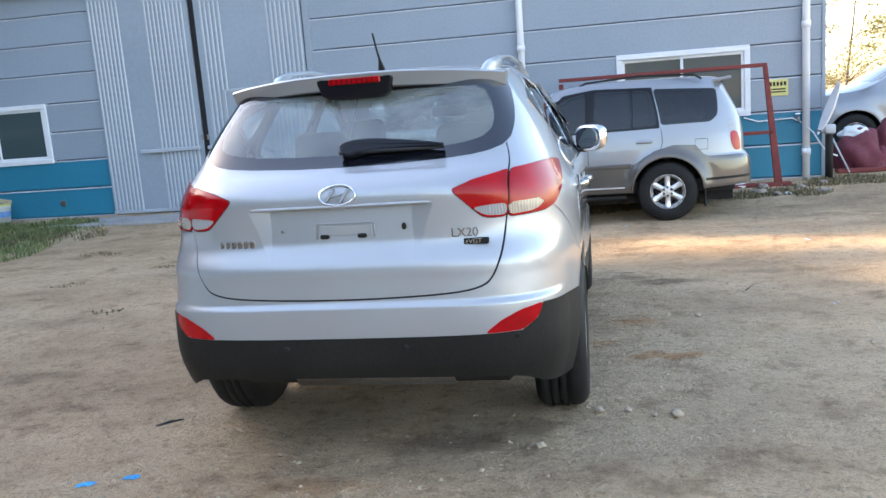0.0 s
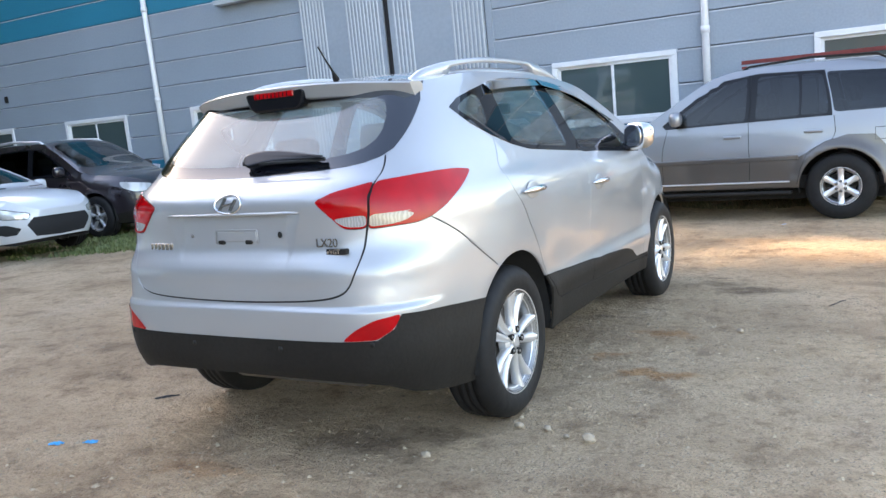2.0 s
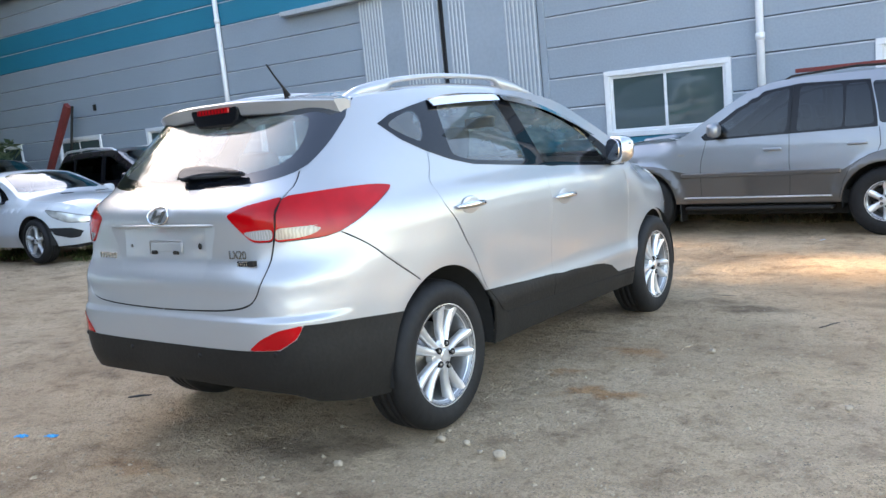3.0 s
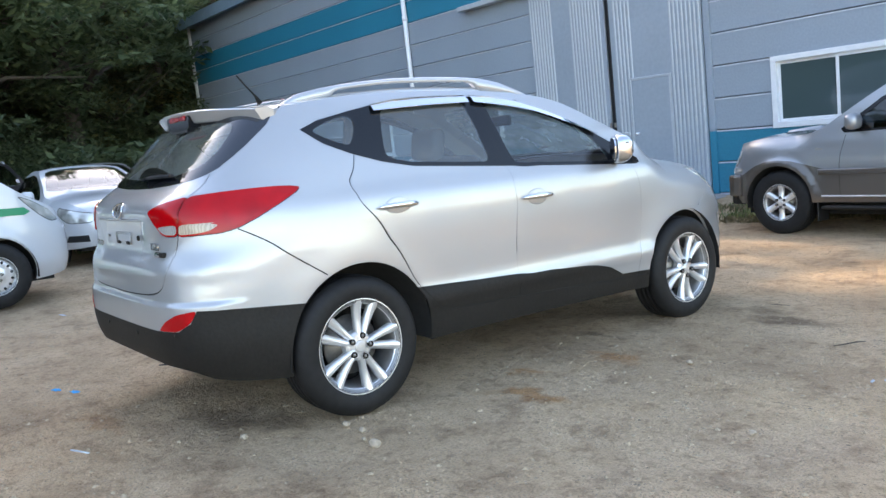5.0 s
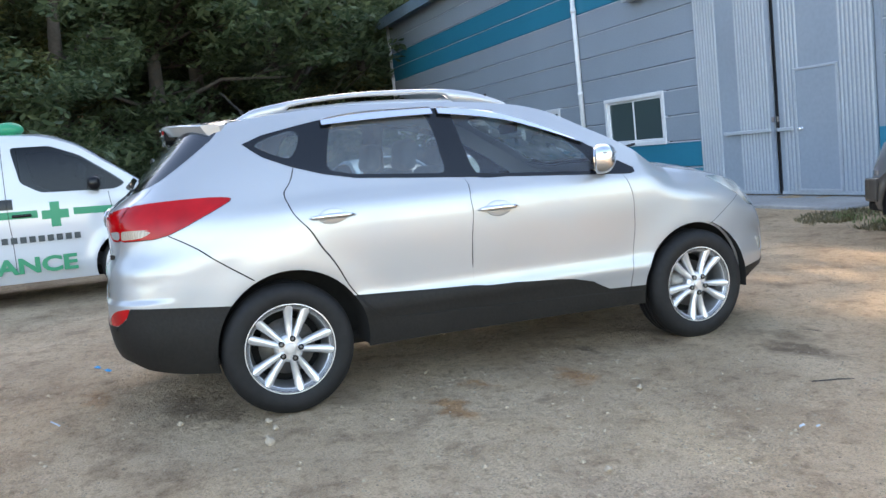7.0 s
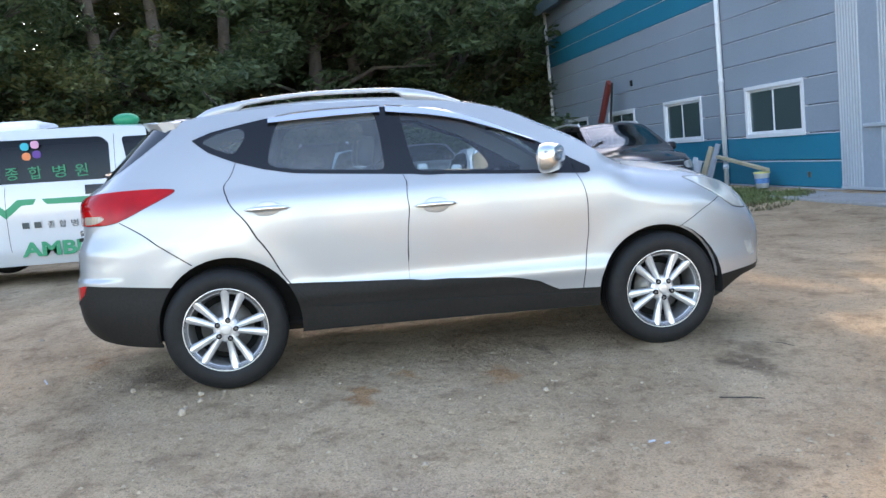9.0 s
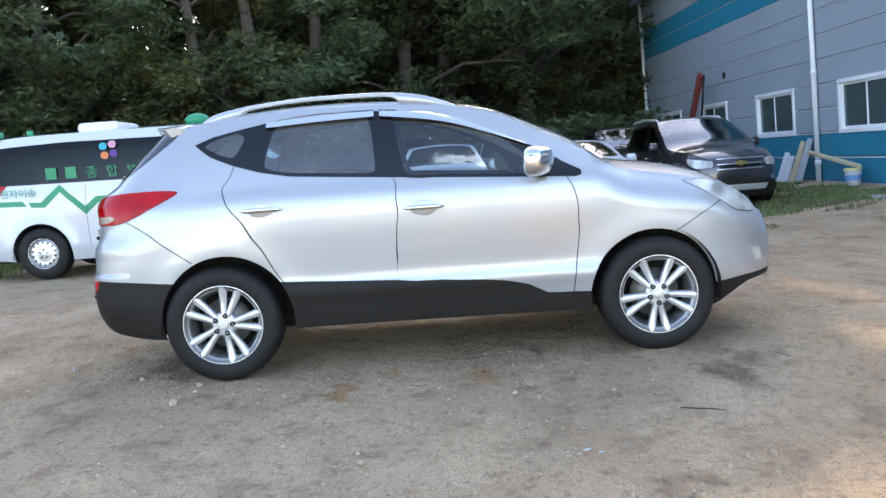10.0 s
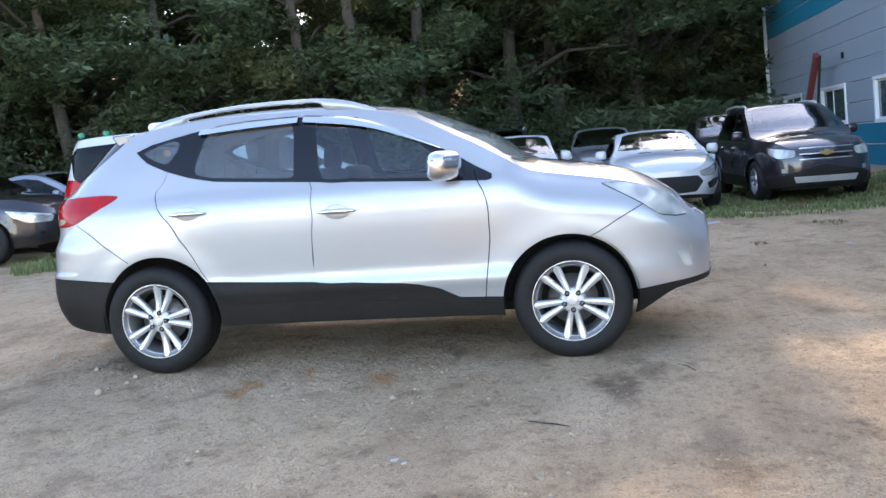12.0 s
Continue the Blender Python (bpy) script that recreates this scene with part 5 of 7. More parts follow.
def vehicle(name, label, m, paint, s):
    """A parked vehicle from a spec of profiles and panel outlines."""
    car = thing(name, label, s.get("category", "car"), m)
    w, belt_z, roof = s["w"], s["belt"], s["roof"]
    boxy = s.get("boxy", 0.0)
    mix = lambda a, b: w * (a + (b - a) * boxy)
    width = [(.1, .86 * w), (.28, .95 * w), (.45, w), (.8, w), (belt_z - .12, mix(.975, .99)), (belt_z, mix(.93, .975)), (roof - .28, mix(.815, .92)), (roof - .08, mix(.735, .86)), (roof, mix(.68, .80)), (roof + .08, mix(.60, .72))]
    tr = s.get("tail_rake", .38)
    yr, yf = s["yr"], s["yf"]
    tail = s.get("tail_line", [(.1, yr + .14), (.35, yr + .02), (.6, yr), (belt_z - .15, yr + .03), (belt_z, yr + .07), (roof - .1, yr + tr), (roof + .08, yr + tr + .1)])
    nose = [(.1, yf - .15), (.3, yf - .04), (.5, yf), (.75, yf - .01), (.95, yf - .08), (roof + .08, yf - .12)]
    hub = s["hub"]
    r = s.get("r", .34)
    arch = r + .055
    shape = Shape(width, tail, nose, s["top"], s.get("crown", [(yr, .04), (.3, .05), (1.0, .07), (yf, .03)]), s.get("sill", [(yr, .36), (yr + .3, .28), (-hub, .24), (hub, .24), (yf - .3, .26), (yf, .30)]), [(.1, s.get("nr", 4.8)), (roof, max(4.4, s.get("nr", 4.8) * .7))], [(.1, s.get("nf", 4.3)), (roof, 4.3)], [(-hub, r, arch), (hub, r, arch)], s.get("flare", .02), s.get("roll", .12), s.get("cowl", 1.0))
    U = shape.uv
    L = lambda pts: [U(p) for p in pts]
    circ = lambda y: [U((y + arch * math.cos(a), r + arch * math.sin(a))) for a in np.linspace(0, 2 * math.pi, 32, endpoint=False)]
    reg = [("hole", circ(-hub), None, 0, ""), ("hole", circ(hub), None, 0, "")]
    for line in s.get("gaps", []):
        reg.append(("panel_gap", ribbon(L(line), .008), M["seam"], -.005, ""))
    for nm, loop, mm, lift, lab in s.get("over", []):
        reg.append((nm, L(loop), M[mm], lift, lab))
    for loop in s.get("glass", []):
        reg.append(("side_window", corner_loop(L(loop)), M[s.get("tint", "darkglass")], .001, "dark side window"))
    if s.get("dlo"):
        reg.append(("window_trim", L(s["dlo"]), M[s.get("trim", "gloss")], .002, ""))
    if s.get("rear_glass"):
        reg.append(("rear_window", L(s["rear_glass"]), M["darkglass"], .002, "dark rear window"))
    if s.get("head"):
        lens = corner_loop(L(s["head"]))
        reg.append(("lamp_gap", ribbon(lens + lens[:1], .010), M["seam"], -.003, ""))
        reg.append(("headlamp", lens, M["lamp"], .004, "clear headlamp"))
    if s.get("tail"):
        reg.append(("tail_lamp", corner_loop(L(s["tail"])), M["red"], .004, "red tail lamp"))
    if s.get("bumper_low"):
        reg.append(("front_skirt", L(s["bumper_low"]), M["clad"], .002, "dark front skirt"))
    for loop in s.get("lower", []):
        reg.append(("lower_body", L(loop), s["lower_mat"], .003, s.get("lower_label", "")))
    reg.append(("body", None, paint, 0, ""))
    belt(shape, car, reg, s.get("step", .065))
    a, b, x0, x1 = s["screen"]
    half = [(0, a), (x0 * .8, a), (x0, a + .05), (x1, b - .12), (x1 * .8, b - .02), (0, b + .04)]
    cap(shape, car, [("windscreen", half + [(-x, y) for x, y in half[::-1][1:-1]], M["skyscreen"], .003, "windscreen reflecting the sky"), ("roof", [(-2, yr), (2, yr), (2, (a + b) / 2), (-2, (a + b) / 2)], s.get("roof_mat", paint), 0, ""), ("bonnet", None, paint, 0, "")], .07)
    for y in (-hub, hub):
        for sx in (1, -1):
            wheel(car, y, sx * (w - .03), r, r, s.get("rim", .21), s.get("style", "five"), sx < 0)
            well(car, y, r, arch + .01, sx * (w - .38), sx * (w - .04))
    box("underbody", -w + .3, w - .3, yr + .25, yf - .25, .22, .34, M["well"], car)
    box("cabin_floor", -w + .12, w - .12, yr + .25, s["screen"][1] - .1, .36, .5, M["well"], car)
    box("dashboard", -w + .14, w - .14, b - .45, b - .1, .7, min(belt_z, .98), M["trim"], car, .05)
    for y in ([.0, -1.0] if yf - yr < 5 else [.55]):
        for sx in (-.38, .38):
            put("backrest", soft_box("backrest", (.48, .15, .75), M["seat"], .45), car, pose(sx, y - .25 + b - 1.0, belt_z - .18, -14))
            put("headrest", soft_box("headrest", (.26, .10, .18), M["seat"], .45), car, pose(sx, y - .37 + b - 1.0, belt_z + .24, -10))
    my, mz = s["mirror"]
    for sx in (1, -1):
        put("door_mirror", soft_box("door_mirror", (.20, .14, .17), M[s.get("mirror_mat", "gloss")] if not isinstance(s.get("mirror_mat"), bpy.types.Material) else s["mirror_mat"], .42), car, pose(sx * (w + .07), my, mz))
        put("mirror_arm", soft_box("mirror_arm", (.14, .06, .04), M["gloss"], .4), car, pose(sx * (w - .02), my + .02, mz - .07))
        for y, z in s.get("handles", []):
            put("door_handle", soft_box("door_handle", (.035, .20, .035), M[s.get("handle_mat", "chrome")], .4), car, pose(sx * (float(shape.w(z)) + .018), y, z))
    if s.get("rails"):
        zr = roof + .035
        for sx in (1, -1):
            y0, y1 = s["rails"]
            xr = sx * w * (.66 + .1 * boxy)
            put("roof_rail", tube_mesh("roof_rail", [(xr, y0 - .1, zr - .06), (xr, y0, zr), (xr, (y0 + y1) / 2, zr + .03), (xr, y1, zr - .01), (xr, y1 + .12, zr - .07)], s.get("rail_r", .022), M[s.get("rail_mat", "clad")], 8), car)
    return car, shape


suv_top = lambda roof, yr, yf, cowl, hood: [(yr, roof - .10), (yr + .35, roof - .045), (-.6, roof), (-.1, roof - .004), (.08, roof - .028), (.20, roof - .085), (.20 + (cowl - .2) * .5, (roof - .085 + hood + .05) / 2 + .012), (cowl, hood + .05), (cowl + .15, hood), (yf - .45, hood - .07), (yf - .15, hood - .18), (yf, hood - .30)]

# boxy silver and taupe SUV by the wall
off, shape = vehicle("suv_car", "silver boxy SUV with taupe lower body parked along the workshop wall", on_yard(.42, 6.36, 88.6), M["silver2"], dict(
    w=.925, belt=1.14, roof=1.755, yr=-2.40, yf=2.16, hub=1.345, r=.372, rim=.21, style="six", boxy=.80, tail_rake=.30, nr=6, nf=6.5, roll=.07, cowl=.90, step=.05, flare=.035, tint="suvglass",
    tail_line=[(.1, -2.30), (.35, -2.39), (.6, -2.40), (.74, -2.39), (.82, -2.33), (1.0, -2.325), (1.14, -2.31), (1.655, -2.10), (1.835, -2.0)],
    sill=[(-2.4, .43), (-2.1, .41), (-1.345, .38), (1.345, .38), (1.86, .36), (2.16, .36)],
    top=[(-2.4, 1.69), (-2.15, 1.725), (-1.5, 1.755), (-.6, 1.76), (-.25, 1.74), (0, 1.68), (.30, 1.52), (.65, 1.30), (.87, 1.17), (1.0, 1.140), (1.6, 1.115), (1.92, 1.075), (2.05, 1.035), (2.13, .97), (2.16, .92)],
    dlo=[(-1.19, 1.665), (-.5, 1.69), (-.11, 1.64), (.20, 1.47), (.47, 1.28), (.61, 1.17), (.57, 1.125), (-1.0, 1.155), (-1.27, 1.16)],
    glass=[[(-1.97, 1.605), (-1.205, 1.645), (-1.285, 1.195), (-1.88, 1.20), (-1.97, 1.28)], [(-1.165, 1.635), (-.955, 1.645), (-.945, 1.18), (-1.235, 1.19)], [(-.925, 1.65), (-.49, 1.655), (-.455, 1.17), (-.925, 1.18)], [(-.375, 1.655), (-.13, 1.60), (.17, 1.44), (.43, 1.26), (.51, 1.15), (-.345, 1.165)]],
    over=[("turn_lamp", [(-2.10, 1.19), (-2.165, 1.185), (-2.20, 1.075), (-2.11, 1.075)], "clear", .004, "clear upper lamp lens"), ("bumper_trim", [(1.86, .775), (2.06, .78), ("f", .55, .78), ("f", .55, .725), (2.06, .72), (1.87, .725)], "lamp", .006, "clear turn lamp strip over the bumper"), ("side_marker", [(.81, .975), (.89, .985), (.89, .955), (.81, .95)], "clear", .006, ""), ("bumper_strip", [(-1.80, .515), (-2.30, .53), ("r", .6, .53), ("r", .6, .50), (-2.30, .50), (-1.80, .485)], "clad", .004, "dark bumper strip")],
    gaps=[[(-.415, 1.66), (-.385, 1.14), (-.385, .45)], [(.55, 1.12), (.61, .9), (.61, .42)], [(-1.285, 1.16), (-1.30, .98), (-1.27, .90), (-1.19, .875), (-1.0, .74), (-.94, .60), (-.90, .42)], [(-1.84, 1.0), (-1.69, 1.0), (-1.69, .87), (-1.84, .87), (-1.84, 1.0)]],
    lower=[[(-2.6, .77), (-1.86, .785), (-1.79, .81), (-1.69, .93), (-1.42, .945), (-1.19, .875), (-.93, .725), (.70, .72), (1.0, .80), (1.18, .845), (1.345, .86), (1.52, .845), (1.66, .80), (1.85, .70), ("f", .6, .66), ("f", 0, .66), ("f", 0, .05), (0, .05), ("r", 0, .05), ("r", 0, .76), ("r", .6, .77)]],
    lower_mat=M["taupe"], lower_label="taupe painted lower body and arches",
    head=[(1.90, .995), (2.03, .985), ("f", .60, .965), ("f", .60, .80), (2.06, .80), (1.95, .81)], tail=[(-2.11, 1.07), (-2.20, 1.07), (-2.235, .96), (-2.245, .83), (-2.16, .83), (-2.12, .93)],
    screen=(-.03, .93, .60, .74), mirror=(.42, 1.24), mirror_mat=M["silver2"], handles=[(-1.08, 1.0), (-.21, .985)], handle_mat="silver2", rails=(-1.7, -.38), rail_r=.013))
put("roof_spoiler", slab("roof_spoiler", [(-.62, -.10), (.62, -.10), (.55, .16), (-.55, .16)], .022, M["silver2"], "z", .012), off, pose(0, -2.06, 1.715, -6))
put("bonnet_scoop", soft_box("bonnet_scoop", (.62, .46, .09), M["silver2"], .42), off, pose(0, 1.36, 1.165, -5))
for x0, x1, z0, z1, m, nm in ((-.885, .885, .44, .70, "taupe", "front_bumper"), (-.83, .83, .34, .45, "clad", "bumper_lip")):
    put(nm, slab(nm, [(x0, 1.86), (x0 + .008, 1.96), (x0 + .05, 2.05), (x0 + .14, 2.11), (x0 + .28, 2.15), (x1 - .28, 2.15), (x1 - .14, 2.11), (x1 - .05, 2.05), (x1 - .005, 1.98), (x1, 1.86)], (z1 - z0) / 2, M[m], "z", .03), off, pose(0, 0, (z0 + z1) / 2), "taupe painted front bumper" if m == "taupe" else "")
for y, z in ((-1.345, .372), (1.345, .372)):
    for sx in (1, -1):
        box("mud_flap", sx * .78 - .11, sx * .78 + .11, y - .46, y - .445, .16, .42, M["black"], off, .004)
for sx in (1, -1):
    box("side_step", sx * .90 - .09, sx * .90 + .09, -.84, .80, .305, .345, M["clad"], off, .012)
    box("side_moulding", sx * .937 - .012, sx * .937 + .012, -.92, .86, .690, .745, M["taupe"], off, .010)
    box("sill_strip", sx * .925 - .012, sx * .925 + .012, -.88, .84, .44, .458, M["alloy"], off, .004)

# ambulance van
amb_m = on_yard(-6.17, -3.55, 0, .02)
van, vshape = vehicle("ambulance_van", "white ambulance van with green stripes parked on the yard", amb_m, M["whitepaint"], dict(
    category="van", w=.96, belt=1.22, roof=1.90, yr=-2.60, yf=2.45, hub=1.60, r=.345, rim=.20, style="steel", boxy=1.0, tail_rake=.22, nr=6, cowl=1.9, step=.055, roll=.08,
    top=[(-2.6, 1.80), (-2.4, 1.86), (-1.5, 1.90), (0, 1.91), (.7, 1.88), (1.05, 1.78), (1.45, 1.52), (1.85, 1.24), (2.0, 1.14), (2.2, 1.04), (2.35, .94), (2.45, .84)],
    glass=[[(-2.30, 1.66), (-2.20, 1.76), (-1.2, 1.79), (.20, 1.78), (.30, 1.70), (.30, 1.30), (.22, 1.25), (-2.1, 1.26), (-2.22, 1.32)], [(.45, 1.76), (.85, 1.76), (1.15, 1.64), (1.45, 1.42), (1.62, 1.28), (1.50, 1.22), (.72, 1.24), (.52, 1.36)]],
    dlo=None, over=[
        ("stripe", [(1.03, 1.045), (1.96, 1.025), (2.02, .975), (1.95, .945), (1.03, .965)], "green", .002, "green film stripe"),
        ("stripe", [(-.54, 1.055), (.66, 1.05), (.66, .965), (-.48, .985)], "green", .002, "green film stripe"),
        ("stripe", [(-2.50, 1.07), (-1.80, 1.05), (-1.74, .98), (-2.50, 1.0)], "green", .002, "green film stripe"),
        ("stripe", [(-1.72, 1.03), (-1.55, 1.02), (-1.29, 1.24), (-.97, .94), (-.82, 1.06), (-.60, 1.06), (-.64, .99), (-.78, .985), (-.97, .83), (-1.29, 1.14), (-1.50, .95), (-1.68, .96)], "green", .002, "green film zigzag stripe"),
        ("cross", [(.79, 1.13), (.79, 1.04), (.70, 1.04), (.70, .94), (.79, .94), (.79, .85), (.89, .85), (.89, .94), (.98, .94), (.98, 1.04), (.89, 1.04), (.89, 1.13)], "green", .002, "green film cross"),
        ("handle_recess", [(-.02, 1.19), (.42, 1.19), (.42, 1.075), (-.02, 1.075)], "gloss", .004, "black sliding door handle panel")],
    gaps=[[(.36, 1.80), (.36, 1.2), (.38, .40)], [(1.42, 1.20), (1.46, .9), (1.30, .40)], [(-.95, 1.22), (-.95, .42)]],
    rear_glass=[("r", 0, 1.22), ("r", .62, 1.22), ("r", .70, 1.30), ("r", .66, 1.68), ("r", 0, 1.72)], lower=[], lower_mat=None,
    head=[(1.90, 1.15), (2.08, 1.07), (2.26, .95), (2.33, .86), (2.22, .85), (2.06, .98)], tail=[(-2.50, 1.32), ("r", .86, 1.30), ("r", .84, .90), (-2.52, .86), (-2.47, 1.1)],
    screen=(.95, 1.95, .66, .80), mirror=(1.28, 1.30), handles=[(.5, 1.0)], handle_mat="gloss"))
put("roof_unit", soft_box("roof_unit", (.9, .56, .15), M["white"], .42), van, pose(0, -.90, 1.975), "white roof ventilation unit")
for y, sx in ((-2.15, .72), (-1.75, .72), (-2.15, -.72), (-1.75, -.72)):
    put("beacon", soft_box("beacon", (.07, .08, .08), M["green"], .3), van, pose(sx * .8, y, 1.945), "green corner beacon")
put("beacon", ball("beacon", (.13, .17, .09), M["green"], 20), van, pose(.25, .41, 2.0), "green domed roof beacon")
put("beacon_foot", lathe("beacon_foot", [(0, .05), (.10, .04), (.12, -.06)], M["white"], 20), van, pose(.25, .41, 1.90, 0, -90, 0))
tx = lambda z: float(vshape.w(z)) + .012
ink = mat("dark_grey_film", (.05, .06, .06), .5)
flat_text("lettering", "AMBULANCE", .235, van, pose(tx(.45), -.81, .36, 90, 0, 90), M["green"], 1.84, .009)
flat_text("lettering", "환자이송", .12, van, pose(tx(1.13), -2.06, 1.11, 90, 0, 90), M["green"], .46)
for i, ch in enumerate("종합병원"):
    flat_text("lettering", ch, .17, van, pose(tx(1.40) + .012, -.93 + .27 * i, 1.31, 90, -3, 90), M["green"], .15)
    flat_text("lettering", ch, .095, van, pose(tx(.74), -.50 + .135 * i, .70, 90, 0, 90), ink, .085)
for i in range(2):
    box("lettering_bar", tx(.74), tx(.74) + .003, -.79 + .14 * i, -.71 + .14 * i, .70, .775, ink, van)
    box("lettering_bar", tx(1.38), tx(1.38) + .004, -1.45 + .26 * i, -1.31 + .26 * i, 1.31, 1.46, M["green"], van)
for i in range(11):
    box("lettering_bar", tx(.74), tx(.74) + .003, .08 + .093 * i, .145 + .093 * i, .695, .765, ink, van)
for dy, dz, c in ((0, 0, (.0, .40, .50)), (.12, .02, (.62, .30, .45)), (.01, -.12, (.75, .22, .08)), (.13, -.10, (.10, .03, .25))):
    put("sticker", slab("sticker", rounded_loop([(-.05, -.045), (.05, -.05), (.052, .048), (-.048, .045)]), .002, mat("sticker_film", c, .5), "x", 0), van, pose(tx(1.58) + .004, -.68 + dy, 1.70 + dz), "coloured square sticker on the glass")

# dark plum SUV near the wall
plum, _ = vehicle("suv_car", "dark plum SUV with chrome grille parked facing the yard", on_yard(-10.8, 5.29, -87, .02), M["blackpaint"], dict(
    w=.92, belt=1.08, roof=1.67, yr=-2.34, yf=2.30, hub=1.35, r=.36, rim=.225, style="five", boxy=.3, cowl=1.05, step=.05,
    top=suv_top(1.67, -2.34, 2.3, 1.05, 1.08),
    dlo=[(-1.95, 1.42), (-1.5, 1.54), (-.5, 1.59), (0, 1.56), (.4, 1.38), (.82, 1.12), (.72, 1.06), (-1.2, 1.10), (-1.8, 1.18)],
    glass=[[(-1.85, 1.40), (-1.45, 1.51), (-1.18, 1.53), (-1.10, 1.13), (-1.7, 1.19)], [(-1.10, 1.54), (-.30, 1.57), (-.25, 1.11), (-1.02, 1.13)], [(-.18, 1.57), (.0, 1.53), (.36, 1.36), (.66, 1.15), (-.12, 1.11)]],
    gaps=[[(-.215, 1.08), (-.2, .45)], [(.76, 1.06), (.80, .45)], [(-1.05, 1.1), (-.95, .8), (-.80, .45)]],
    head=[(1.82, .93), (2.06, .90), ("f", .50, .87), ("f", .50, .75), (2.10, .74), (1.90, .82)], tail=[(-2.1, 1.1), ("r", .7, 1.1), ("r", .7, .9), (-2.1, .9)],
    over=[("grille", [("f", 0, .90), ("f", .42, .89), ("f", .38, .72), ("f", 0, .70)], "gloss", -.008, "black grille"), ("fog_lamp", [("f", .66, .58), ("f", .58, .58), ("f", .58, .51), ("f", .66, .51)], "clear", .002, ""), ("skid_plate", [("f", 0, .44), ("f", .50, .44), ("f", .46, .34), ("f", 0, .34)], "alloy", .006, "silver skid plate")],
    bumper_low=[(1.75, .40), ("f", .7, .46), ("f", 0, .62), ("f", 0, .1), (1.7, .1)], lower=[[(-3, .50), (-1.6, .52), (-1.6, .3), (-1, .3), (-.9, .46), (.9, .44), (1.0, .05), ("r", 0, .05), ("r", 0, .5)]], lower_mat=M["clad"],
    screen=(.15, 1.0, .60, .74), mirror=(.70, 1.16), mirror_mat=M["blackpaint"], handles=[(-.9, .96), (-.02, .95)], rails=(-1.5, -.1), rail_mat="alloy"))
for z in (.715, .80, .895):
    put("grille_bar", tube_mesh("grille_bar", [(x, 2.315 - .30 * abs(x) ** 2.6, z) for x in np.linspace(-.42, .42, 15)], .013, M["chrome"], 8), plum)
put("badge", slab("badge", [(-.10, -.025), (-.035, -.025), (-.035, -.045), (.035, -.045), (.035, -.025), (.10, -.025), (.10, .025), (.035, .025), (.035, .045), (-.035, .045), (-.035, .025), (-.10, .025)], .012, mat("gilt", (.55, .40, .16), .3, .9), "y", .004), plum, pose(0, 2.325, .81))

# white coupe, white saloon and the row behind
car_top = lambda roof, yr, yf, cowl, hood, boot: [(yr, boot - .04), (yr + .45, boot), (-1.25, boot + .12), (-.75, roof - .08), (-.3, roof), (0, roof - .012), (.14, roof - .05), (.14 + (cowl - .14) * .5, (roof - .05 + hood + .05) / 2 + .012), (cowl, hood + .05), (cowl + .15, hood), (yf - .5, hood - .06), (yf - .15, hood - .16), (yf, hood - .27)]
coupe, _ = vehicle("coupe_car", "white coupe with a wide black grille parked in the grass", on_yard(-10.5, 2.86, -88, .02), M["whitepaint"], dict(
    w=.92, belt=.93, roof=1.37, yr=-2.25, yf=2.32, hub=1.41, r=.335, rim=.235, style="five", cowl=.95, step=.05, nf=3.6,
    top=car_top(1.37, -2.25, 2.32, .95, .95, 1.0),
    dlo=[(-1.2, 1.14), (-.7, 1.27), (-.2, 1.30), (.1, 1.27), (.45, 1.12), (.75, .97), (.6, .93), (-.9, .98)],
    glass=[[(-.62, 1.25), (-.2, 1.27), (.1, 1.24), (.42, 1.1), (.62, .97), (-.5, .98)]], gaps=[[(-.55, .95), (-.5, .35)], [(.78, .95), (.80, .35)]],
    head=[(1.66, .80), (1.95, .76), ("f", .48, .66), ("f", .50, .58), (2.02, .60), (1.78, .70)], tail=[(-2.1, .95), ("r", .7, .95), ("r", .7, .8), (-2.1, .8)],
    over=[("grille", [("f", 0, .60), ("f", .44, .60), ("f", .52, .50), ("f", .40, .33), ("f", 0, .31)], "seam", -.01, "black mesh grille"), ("side_intake", [("f", .58, .46), ("f", .70, .52), ("f", .83, .53), ("f", .80, .42), ("f", .70, .36), ("f", .62, .37)], "seam", -.01, "black side intake")],
    lower=[], lower_mat=None, screen=(.13, .92, .54, .70), mirror=(.62, 1.0), mirror_mat=M["whitepaint"], handles=[(-.35, .82)]))
put("bonnet_line", tube_mesh("bonnet_line", [(x, 2.20 - .35 * abs(x) ** 2.2, .715 + .02 * (1 - abs(x))) for x in np.linspace(-.68, .68, 21)], .006, M["seam"], 6), coupe)
for sx in (1, -1):
    put("bonnet_vent", slab("bonnet_vent", [(-.10, -.02), (.10, -.03), (.10, .03), (-.10, .02)], .004, M["seam"], "z", 0), coupe, pose(sx * .30, 1.45, 1.012, -6, 0, 8 * sx))
